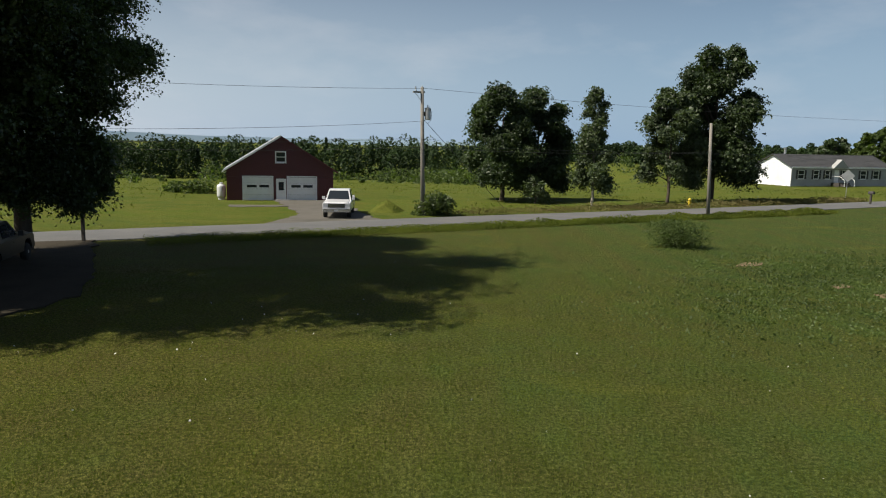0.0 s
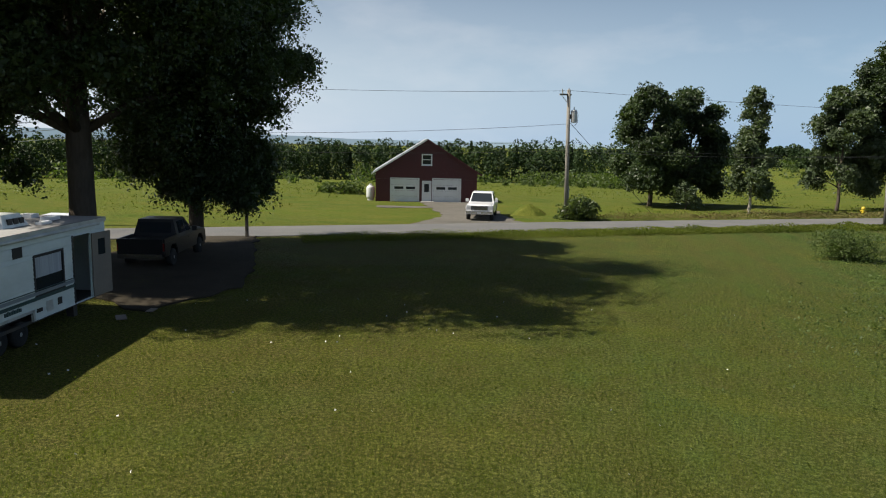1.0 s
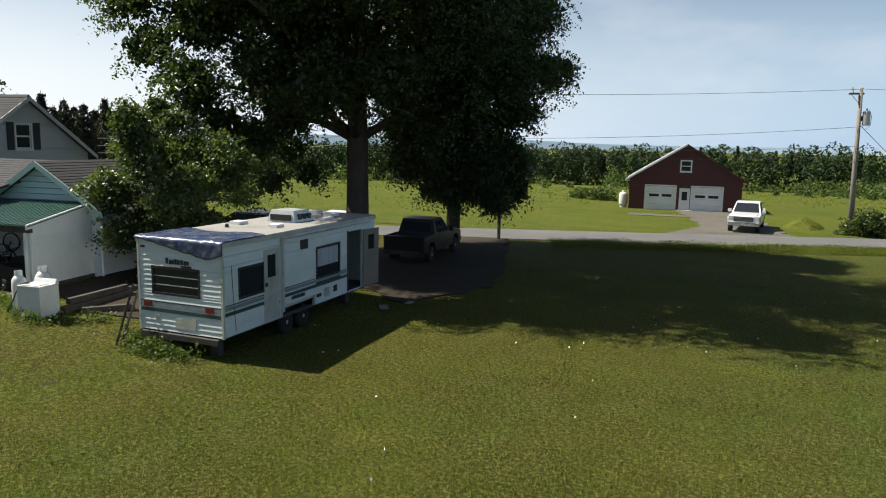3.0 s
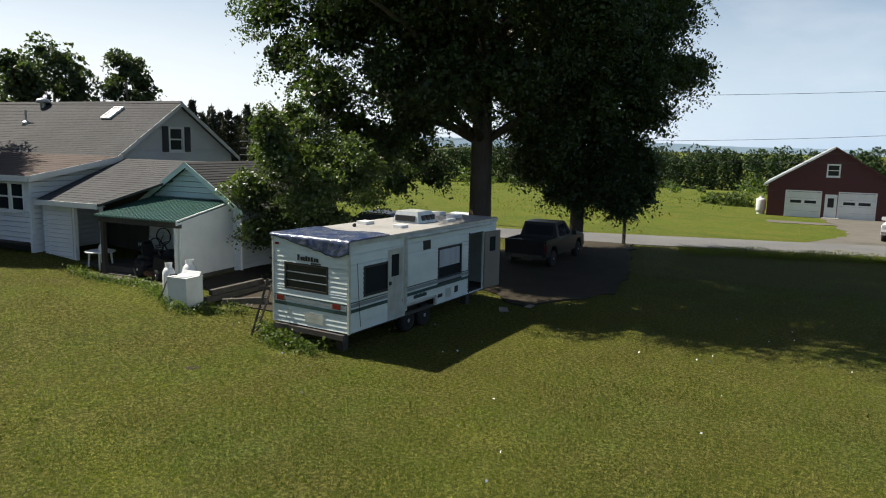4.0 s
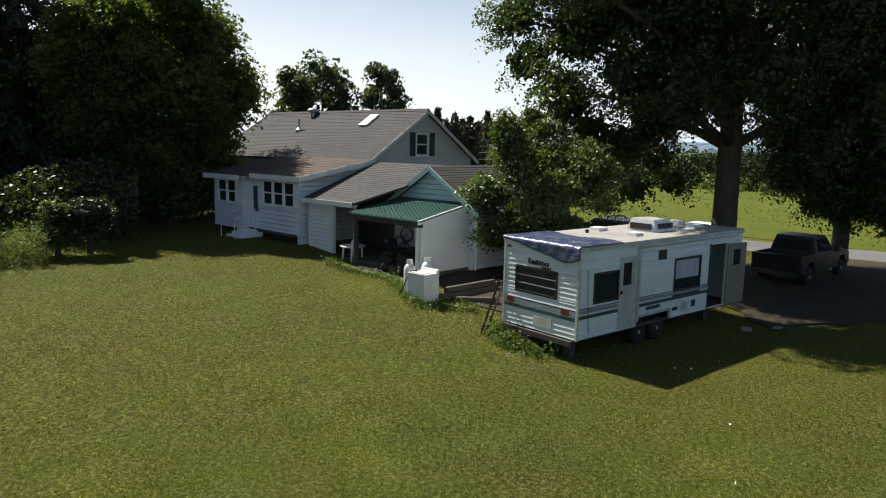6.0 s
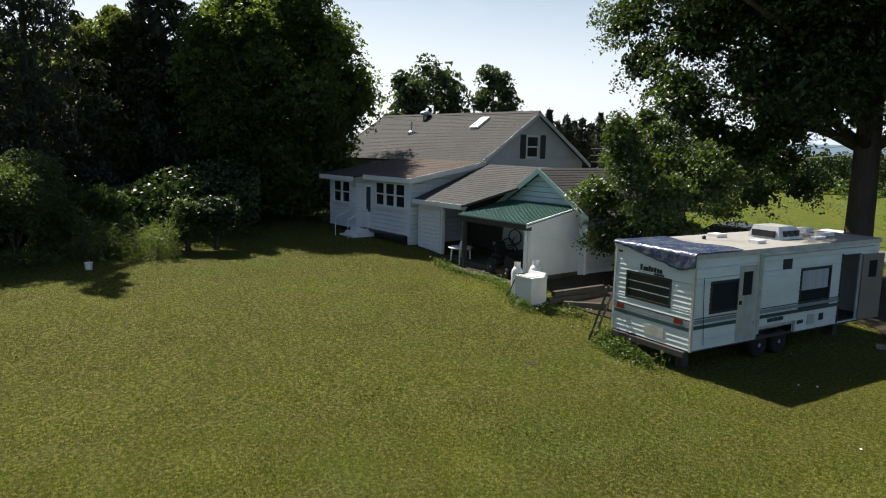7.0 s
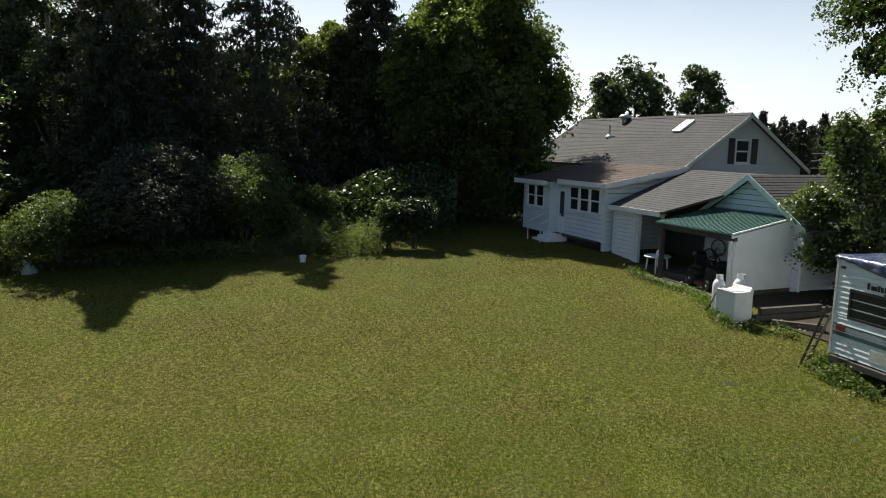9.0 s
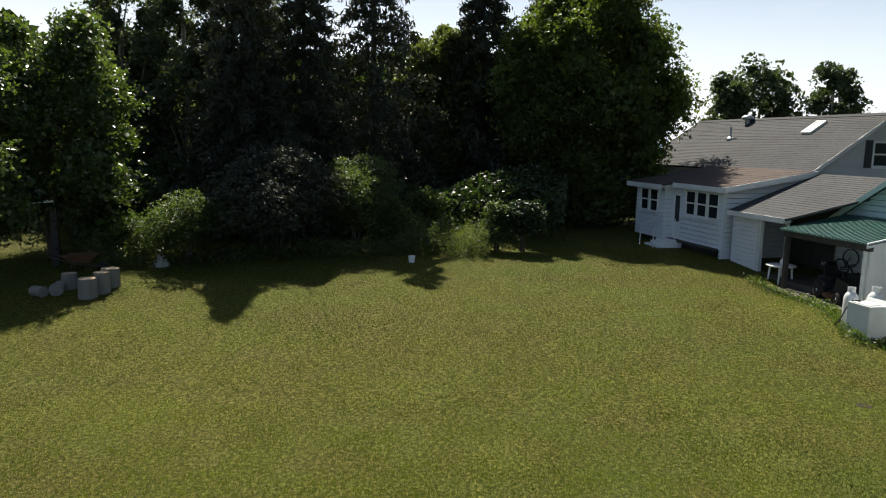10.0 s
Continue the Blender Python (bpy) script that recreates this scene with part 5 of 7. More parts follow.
# ---- vehicles ----
def pickup(x, y, turn, paint, label, dark_trim=False, z=None):
    """A crew-cab pickup; its nose points along local +x."""
    t = thing("pickup_truck", on_ground(x, y, turn) if z is None else pose(x, y, z, 0, 0, turn), label, "pickup truck")
    W = 0.98
    lower = [(-2.85, 0.55), (-2.85, 1.16), (2.0, 1.16), (2.78, 1.10), (2.85, 0.95), (2.85, 0.5), (2.45, 0.48), (2.38, 0.72), (2.2, 0.92), (1.95, 0.98), (1.7, 0.92), (1.5, 0.72), (1.45, 0.48),
             (-1.25, 0.48), (-1.32, 0.72), (-1.5, 0.92), (-1.75, 0.98), (-2.0, 0.92), (-2.2, 0.72), (-2.26, 0.52)]
    part("body", extrude(lower, 2 * W, "xz", -W), paint, t, bevel=0.03)
    part("hood", hexa(bmesh.new(), [(0.95, -0.9, 1.14), (2.78, -0.88, 1.08), (2.78, 0.88, 1.08), (0.95, 0.9, 1.14), (0.95, -0.8, 1.27), (2.66, -0.76, 1.19), (2.66, 0.76, 1.19), (0.95, 0.8, 1.27)]), paint, t, bevel=0.04)
    part("cab", hexa(bmesh.new(), [(-1.2, -0.95, 1.14), (1.15, -0.95, 1.14), (1.15, 0.95, 1.14), (-1.2, 0.95, 1.14), (-1.05, -0.74, 1.93), (0.28, -0.74, 1.93), (0.28, 0.74, 1.93), (-1.05, 0.74, 1.93)]), paint, t, bevel=0.05)
    k = lambda z: (z - 1.14) / 0.79
    fx = lambda z: 1.15 - 0.87 * k(z) + 0.012
    sy = lambda z: 0.95 - 0.21 * k(z) + 0.01
    part("windshield", hexa(bmesh.new(), [(fx(1.27), -0.82, 1.27), (fx(1.27), 0.82, 1.27), (fx(1.27) - 0.05, 0.82, 1.25), (fx(1.27) - 0.05, -0.82, 1.25), (fx(1.86), -0.68, 1.86), (fx(1.86), 0.68, 1.86), (fx(1.86) - 0.05, 0.68, 1.84), (fx(1.86) - 0.05, -0.68, 1.84)]), GLASS, t)
    part("rear_window", box((-1.16, -0.66, 1.35), (-1.1, 0.66, 1.8)), GLASS, t)
    for s in (-1, 1):
        for a, b, c, d in ((0.1, 0.78, 0.1, 0.25), (-0.85, 0.02, -0.78, 0.02)):
            q = [(a, s * sy(1.3), 1.3), (b, s * sy(1.3), 1.3), (d, s * sy(1.82), 1.82), (c, s * sy(1.82), 1.82)]
            q2 = [(u, v - s * 0.03, w) for u, v, w in q]
            bm = hexa(bmesh.new(), q + q2)
            bmesh.ops.recalc_face_normals(bm, faces=bm.faces[:])
            part("side_window", bm, GLASS, t)
        mr = part("wing_mirror", box((0.72, s * 0.98 if s > 0 else -1.2, 1.24), (0.86, 1.2 if s > 0 else -0.98, 1.46)), BLACK_PLASTIC if dark_trim else paint, t, bevel=0.03)
        part("headlight", box((2.72, s * 0.62 if s > 0 else -0.93, 0.95), (2.87, 0.93 if s > 0 else -0.62, 1.12)), CLEAR_LENS, t, bevel=0.02)
        part("tail_light", box((-2.87, s * 0.82 if s > 0 else -0.96, 0.8), (-2.8, 0.96 if s > 0 else -0.82, 1.12)), RED_LENS, t, bevel=0.01)
        part("door_handle", box((0.15, s * 0.985 if s > 0 else -1.0, 1.02), (0.33, 1.0 if s > 0 else -0.985, 1.06)), BLACK_PLASTIC, t)
        part("bed_wall", box((-2.85, s * 0.9 if s > 0 else -0.98, 1.14), (-1.22, 0.98 if s > 0 else -0.9, 1.3)), paint, t, bevel=0.02)
        for wx in (1.95, -1.75):
            wheel(t, (wx, s * 0.85, 0.39), 0.39, 0.26)
    part("tailgate", box((-2.88, -0.9, 0.7), (-2.8, 0.9, 1.3)), paint, t, bevel=0.02)
    part("bed_liner", box((-2.78, -0.88, 1.13), (-1.25, 0.88, 1.18)), BLACK_PLASTIC, t)
    g = part("grille", box((2.8, -0.6, 0.8), (2.885, 0.6, 1.1)), DARK_STEEL, t, "dark grille", bevel=0.02)
    for i in range(3):
        part("grille_bar", box((2.88, -0.56, 0.85 + 0.08 * i), (2.9, 0.56, 0.885 + 0.08 * i)), CHROME, g)
    part("front_bumper", box((2.75, -0.95, 0.5), (2.98, 0.95, 0.72)), CHROME if not dark_trim else DARK_STEEL, t, bevel=0.05)
    part("licence_plate", box((2.98, -0.15, 0.55), (2.99, 0.15, 0.68)), STEEL, t)
    part("rear_bumper", box((-3.0, -0.9, 0.5), (-2.84, 0.9, 0.68)), CHROME, t, bevel=0.03)
    return t


pickup(-7.85, 52.9, -86, CAR_WHITE, "white crew-cab pickup truck parked on the gravel drive")
pickup(-18.65, 28.4, 104, CAR_BLACK, "black pickup truck parked in the deep shade of maples", True)


def parked_car(x, y, turn, paint, label):
    t = thing("car", on_ground(x, y, turn), label, "car")
    prof = [(-2.2, 0.35), (-2.25, 0.9), (-1.9, 1.0), (-1.5, 1.45), (0.1, 1.5), (0.95, 1.02), (2.05, 0.88), (2.25, 0.6), (2.2, 0.32)]
    part("body", extrude(prof, 1.76, "xz", -0.88), paint, t, bevel=0.06)
    for s in (-1, 1):
        for q in ([(-1.55, 1.02), (-1.3, 1.38), (-0.5, 1.42), (-0.45, 1.02)], [(-0.35, 1.02), (-0.4, 1.42), (0.05, 1.42), (0.65, 1.02)]):
            part("side_window", extrude(q, 0.02, "xz", s * 0.88 - 0.01), GLASS, t)
        for wx in (1.4, -1.4):
            wheel(t, (wx, s * 0.8, 0.32), 0.32, 0.2)
    part("windshield", hexa(bmesh.new(), [(0.97, -0.75, 1.03), (0.97, 0.75, 1.03), (0.9, 0.75, 1.0), (0.9, -0.75, 1.0), (0.2, -0.65, 1.46), (0.2, 0.65, 1.46), (0.12, 0.65, 1.43), (0.12, -0.65, 1.43)]), GLASS, t)
    return t


parked_car(-27.6, 25.2, 200, CAR_BLACK, "dark car parked behind the trailer under trees")
parked_car(-27.0, 31.0, 200, CAR_WHITE, "white car parked behind the trailer under trees")


# ---- road furniture ----
def insulator(parent, at):
    return part("insulator", lathe([(0.03, 0), (0.06, 0.03), (0.035, 0.07), (0.05, 0.1), (0.02, 0.14)], 10, None, at), CLEAR_LENS, parent)


def utility_pole(x, y, h, label, transformer=False, r=0.17, lean=1.2):
    away = Vector((x, y, 0)).normalized()
    m = on_ground(x, y, 28.8, 0.1)
    m = Matrix.Translation(m.translation) @ Matrix.Rotation(radians(-lean), 4, away) @ m.to_3x3().to_4x4()
    t = thing("utility_pole", m, label, "utility pole", "poles along the road")
    part("shaft", tube([(0, 0, -0.2), (0, 0, h * 0.5), (0, 0, h + 0.1)], [r, r * 0.88, r * 0.72], 16), POLE_WOOD, t, smooth=True)
    if transformer:
        c = new("transformer")
        c.parent, c.matrix_basis = t, Matrix.Translation((0.42, -0.1, h - 2.3))
        part("can", lathe([(0.2, 0), (0.23, 0.04), (0.23, 0.85), (0.2, 0.9), (0.05, 0.93)], 20), STEEL, c, smooth=False)
        part("bracket", box((-0.36, -0.05, 0.3), (-0.2, 0.05, 0.6)), DARK_STEEL, c)
        part("bushing", lathe([(0.03, 0.9), (0.06, 0.95), (0.03, 1.0), (0.05, 1.05), (0.02, 1.12)], 10), CLEAR_LENS, c)
        part("crossarm", box((-0.75, -0.06, h - 0.32), (0.2, 0.06, h - 0.2)), POLE_WOOD, t)
        part("brace", tube([(-0.6, 0, h - 0.3), (0, 0.1, h - 0.9)], 0.02, 6), STEEL, t)
        part("cutout_switch", tube([(-0.5, 0, h - 0.2), (-0.55, 0, h + 0.15)], 0.05, 8), CLEAR_LENS, t)
        insulator(t, (0, 0, h + 0.08))
        part("loop_wire", tube([(0.55, -0.1, h - 1.3), (0.75, -0.1, h - 1.7), (0.7, -0.1, h - 2.3), (0.45, -0.1, h - 2.55)], 0.015, 6), CABLE, t)
        part("ground_conduit", tube([(0.18, 0, 0.0), (0.18, 0, 2.6)], 0.04, 8), STEEL, t)
    for z in (h * 0.52, h * 0.6):
        part("clamp", box((-0.06, -r - 0.08, z), (0.06, r * 0.5, z + 0.1)), DARK_STEEL, t)
    return t


POLE_A, POLE_B, POLE_C, POLE_D = (-1.61, 53.87), (21.74, 57.87), (-30.4, 38.3), (62.0, 88.8)
utility_pole(*POLE_A, 9.6, "tall weathered wooden utility pole with a grey transformer", True)
utility_pole(*POLE_B, 7.6, "weathered wooden utility pole at the lawn's edge by the road", False, 0.15, 2.2)
utility_pole(*POLE_C, 9.0, "weathered wooden utility pole behind the maples", False)
utility_pole(*POLE_D, 9.4, "weathered wooden utility pole far along the road", False)


def wire(a, b, sag, label, r=0.012, material=CABLE):
    pts = [Vector(a).lerp(Vector(b), i / 24) - Vector((0, 0, 4 * sag * (i / 24) * (1 - i / 24))) for i in range(25)]
    ob = part("power_line", tube(pts, r, 5), material)
    return tagged(ob, label, "power line", "power lines along the road")


for z, zc, s in ((9.55, 8.9, 0.3), (7.15, 5.9, 0.4), (5.9, 5.4, 0.4), (5.2, 5.0, 0.35)):
    wire((*POLE_A, z), (*POLE_C, zc), s, "thin dark power line from pole to pole")
for z, zc, s in ((9.55, 9.3, 0.4), (5.3, 5.4, 0.3)):
    wire((*POLE_A, z), (*POLE_D, zc), s, "thin dark power line from pole to pole")
wire((*POLE_A, 5.2), (*POLE_B, 5.3), 0.3, "thin dark power line from pole to pole")
wire((*POLE_B, 7.4), (60, 112, 4.2), 0.8, "thin dark power line to the far mobile home")
# pale steel replaces cable so the service lines look sunlit by colour
for i in range(3):
    wire((POLE_C[0], POLE_C[1], 6.6 - 0.55 * i), (-32.7, 20.6, 5.4 - 0.35 * i), 0.25, "service line running to the house", 0.022, STEEL)
wire((-1.61, 53.87, 7.2), (5.2, 60.5, 0.1), 0.02, "steel guy wire holding the utility pole", 0.02)


def sign_post(x, y):
    t = thing("marker_post", on_ground(x, y), "thin dark wooden marker post beside the road", "post")
    part("shaft", box((-0.07, -0.07, -0.3), (0.07, 0.07, 3.0)), OLD_WOOD, t, bevel=0.01)
    return t


sign_post(-18.75, 36.4)


def road_sign(x, y):
    t = thing("road_sign", on_ground(x, y, -28), "road sign on a steel post, seen from its back", "road sign")
    part("shaft", box((-0.03, -0.02, -0.3), (0.03, 0.02, 3.1)), STEEL, t)
    bm = extrude([(0, -0.75), (0.75, 0), (0, 0.75), (-0.75, 0)], 0.02, "xz", -0.05)
    plate = part("sign_plate", bm, STEEL, t, "plain grey diamond plate")
    plate.location = (0, 0, 2.7)
    return t


road_sign(47.9, 84.3)


def hydrant(x, y):
    t = thing("fire_hydrant", on_ground(x, y), "small yellow fire hydrant in the verge", "fire hydrant")
    part("barrel", lathe([(0.17, 0), (0.17, 0.05), (0.13, 0.07), (0.13, 0.6), (0.17, 0.63), (0.17, 0.68), (0.12, 0.78), (0.03, 0.84)], 16), YELLOW_PAINT, t)
    for a in (0, 90, 180):
        n = part("nozzle", lathe([(0.06, 0.1), (0.06, 0.2), (0.04, 0.23)], 10), YELLOW_PAINT, t)
        n.matrix_basis = Matrix.Translation((0, 0, 0.45)) @ Matrix.Rotation(radians(a), 4, "Z") @ Matrix.Rotation(radians(90), 4, "Y")
    return t


hydrant(23.55, 67.7)


def mailbox(x, y):
    t = thing("mailbox", on_ground(x, y, 28), "dark mailbox on a wooden post beside the road", "mailbox")
    part("shaft", box((-0.08, -0.08, -0.3), (0.08, 0.08, 1.15)), OLD_WOOD, t)
    out = [(-0.14, 1.15), (0.14, 1.15), (0.14, 1.32)] + [(0.14 * math.cos(a), 1.32 + 0.12 * math.sin(a)) for a in (0.5, 1.0, 1.57, 2.1, 2.6)] + [(-0.14, 1.32)]
    part("box", extrude(out, 0.55, "xz", -0.3), DARK_STEEL, t)
    part("flag", box((0.15, 0.0, 1.2), (0.165, 0.05, 1.5)), RED_LENS, t)
    return t


mailbox(44.8, 74.2)


def mobile_home():
    t = thing("mobile_home", pose(54.4, 111.4, 0, 0, 0, 19.7), "long single-storey mobile home with pale grey siding and brown roof", "house")
    X, Y = Vector((1, 0, 0)), Vector((0, 1, 0))
    L, D, ze, zr = 21.0, 7.6, 3.1, 4.9
    wins = [(1.4, 2.6), (4.6, 5.6), (7.0, 7.9), (10.6, 11.6), (14.6, 15.8), (17.4, 18.6)]
    holes = [(a, b, 1.2, 2.5) for a, b in wins]
    part("front_wall", boards((0, 0, 0), X, -Y, 0, L, 0, ze, 0.25, holes), SHADED_SIDING, t)
    part("end_wall", boards((0, 0, 0), -Y, -X, -D, 0, 0, ze, 0.25), WHITE_SIDING, t, "white end wall")
    half = lambda z: D / 2 * max(0.01, (zr - z) / (zr - ze))
    part("gable_wall", boards((0, 0, 0), -Y, -X, lambda z: -D / 2 - half(z), lambda z: -D / 2 + half(z), ze, zr - 0.02, 0.25), WHITE_SIDING, t)
    part("end_wall", box((L - 0.12, 0, 0), (L, D, ze)), GREY_SIDING, t)
    part("rear_wall", box((0, D - 0.12, 0), (L, D, ze)), GREY_SIDING, t)
    part("roof", courses((-0.4, -0.4, ze - 0.05), (L + 0.4, -0.4, ze - 0.05), (L + 0.4, D / 2, zr + 0.1), (-0.4, D / 2, zr + 0.1), 10, 0.1, 0.02), SHINGLE, t)
    part("roof", courses((L + 0.4, D + 0.4, ze - 0.05), (-0.4, D + 0.4, ze - 0.05), (-0.4, D / 2, zr + 0.1), (L + 0.4, D / 2, zr + 0.1), 10, 0.1, 0.02), SHINGLE, t)
    part("fascia", box((-0.4, -0.45, ze - 0.25), (L + 0.4, -0.4, ze)), WHITE_PAINT, t)
    for a, b in wins:
        window_unit(t, (a, -0.02, 1.2), X, -Y, b - a, 1.3, 1, 2)
        for sx in (a - 0.45, b + 0.1):
            part("shutter", box((sx, -0.06, 1.15), (sx + 0.35, -0.025, 2.55)), BLACK_PLASTIC, t)
    # entry gable and steps
    part("entry_gable", extrude([(7.7, 2.9), (11.0, 2.9), (9.35, 4.3)], 0.9, "xz", -0.9), SHADED_SIDING, t)
    part("door_leaf", box((8.9, -0.05, 0.6), (9.8, -0.02, 2.6)), WHITE_PAINT, t)
    part("porch_deck", box((8.3, -1.6, 0.0), (10.6, -0.05, 0.6)), OLD_WOOD, t)
    for i in range(3):
        part("step", box((8.6, -1.6 - 0.3 * (i + 1), 0), (10.2, -1.6 - 0.3 * i, 0.45 - 0.15 * i)), OLD_WOOD, t)
    for x in (8.4, 10.5):
        part("handrail", tube([(x, -2.5, 0.1), (x, -2.5, 1.0), (x, -1.6, 1.6), (x, -0.1, 1.6)], 0.04, 6), WHITE_PAINT, t)
    part("chimney", lathe([(0.2, ze + 0.9), (0.2, zr + 0.9), (0.28, zr + 0.95), (0.28, zr + 1.1)], 12, None, (3.0, D / 2 + 0.8, 0)), STEEL, t)
    return t


mobile_home()


def far_barn():
    t = thing("far_building", pose(87, 138, 0, 0, 0, 22), "white gabled farm building far behind the mobile home", "building")
    prof = [(0, 0), (14, 0), (14, 3.6), (7, 6.8), (0, 3.6)]
    part("wall", extrude(prof, 12, "xz", 0), WHITE_SIDING, t)
    for s in (-1, 1):
        e = 7 + s * 7.6
        bm = hexa(bmesh.new(), [(e, -0.4, 3.35), (e, 12.4, 3.35), (7, 12.4, 6.85), (7, -0.4, 6.85), (e, -0.4, 3.5), (e, 12.4, 3.5), (7, 12.4, 7.0), (7, -0.4, 7.0)])
        bmesh.ops.recalc_face_normals(bm, faces=bm.faces[:])
        part("roof", bm, STEEL, t)
    return t


far_barn()


def gas_tank():
    t = thing("gas_tank", on_ground(-20.4, 64.6), "upright white gas cylinder beside the barn", "gas tank")
    part("tank", lathe([(0.1, 0.1), (0.36, 0.2), (0.4, 0.35), (0.4, 1.15), (0.36, 1.32), (0.12, 1.42)], 20), ENAMEL, t, smooth=True)
    part("collar", lathe([(0.16, 1.38), (0.16, 1.55), (0.13, 1.55)], 14), ENAMEL, t)
    part("foot_ring", lathe([(0.3, -0.02), (0.3, 0.22), (0.28, 0.22)], 16), ENAMEL, t)
    return t


gas_tank()


def heap(name, x, y, r, h, material, label, category, seed, power=1.6):
    bm = bmesh.new()
    rings = []
    n = 28
    for i in range(9):
        u = i / 8
        rings.append([bm.verts.new((r * u * math.cos(a) * (1 + 0.25 * noise.noise((math.cos(a) * 2, math.sin(a) * 2, seed))), r * u * math.sin(a) * (1 + 0.25 * noise.noise((math.cos(a) * 2, math.sin(a) * 2, seed))),
                                    h * (1 - u ** power) * (1 + 0.3 * noise.noise((u * 3, a, seed))) - 0.04)) for a in (2 * math.pi * k / n for k in range(n))])
    for a, b in zip(rings, rings[1:]):
        for k in range(n):
            bm.faces.new((a[k], b[k], b[(k + 1) % n], a[(k + 1) % n]))
    bmesh.ops.remove_doubles(bm, verts=bm.verts[:], dist=0.001)
    bmesh.ops.recalc_face_normals(bm, faces=bm.faces[:])
    ob = part(name, bm, material, smooth=True)
    ob.matrix_basis = on_ground(x, y)
    return tagged(ob, label, category)


heap("earth_mound", -4.6, 56.5, 1.4, 0.8, FIELD, "weedy pile of earth beside the drive", "earth pile", 3)


# ---- patio and yard things ----
def by_house(e, v, z=0.0, turn=0.0):
    return HOUSE_AT @ pose(e, v, z, 0, 0, turn)


def washer():
    t = thing("washing_machine", by_house(1.78, -2.12, 0.46), "old white enamel washing machine standing on the grass", "washing machine")
    part("cabinet", box((-0.37, -0.34, 0.03), (0.37, 0.34, 0.9)), ENAMEL, t, bevel=0.025)
    part("top_panel", box((-0.385, -0.355, 0.903), (0.385, 0.355, 0.935)), ENAMEL, t, bevel=0.01)
    part("lid", box((-0.26, -0.3, 0.937), (0.26, 0.18, 0.955)), ENAMEL, t, bevel=0.008)
    part("control_panel", hexa(bmesh.new(), [(-0.37, 0.22, 0.937), (0.37, 0.22, 0.937), (0.37, 0.345, 0.937), (-0.37, 0.345, 0.937), (-0.37, 0.28, 1.04), (0.37, 0.28, 1.04), (0.37, 0.345, 1.04), (-0.37, 0.345, 1.04)]), ENAMEL, t, bevel=0.012)
    for x in (-0.33, 0.33):
        for y in (-0.3, 0.3):
            part("foot", lathe([(0.03, -0.06), (0.03, 0.05)], 10, None, (x, y, 0)), RUBBER, t)
    part("hose", tube([(-0.2, -0.1, 0.98), (-0.36, -0.2, 0.97), (-0.42, -0.36, 0.7), (-0.5, -0.45, 0.35), (-0.7, -0.4, 0.2)], 0.022, 8), CABLE, t, "black rubber hose", smooth=True)
    return t


washer()


def gas_bottle(e, v, h, r, label):
    t = thing("gas_bottle", by_house(e, v, 0.48), label, "gas bottle", "gas bottles by the washing machine")
    part("cylinder", lathe([(r * 0.8, 0.0), (r * 0.82, 0.06), (r, 0.12), (r, h * 0.72), (r * 0.93, h * 0.8), (r * 0.6, h * 0.88), (r * 0.3, h * 0.9)], 24), ENAMEL, t, smooth=True)
    part("collar", lathe([(r * 0.55, h * 0.86), (r * 0.55, h), (r * 0.5, h), (r * 0.5, h * 0.86)], 16), ENAMEL, t)
    part("valve", lathe([(0.025, h * 0.88), (0.025, h * 0.96), (0.04, h * 0.97), (0.04, h)], 10), STEEL, t)
    return t


gas_bottle(1.12, -2.1, 1.25, 0.19, "tall white gas bottle standing beside the washing machine")
gas_bottle(1.42, -1.55, 1.3, 0.22, "stout white gas bottle standing behind the washing machine")


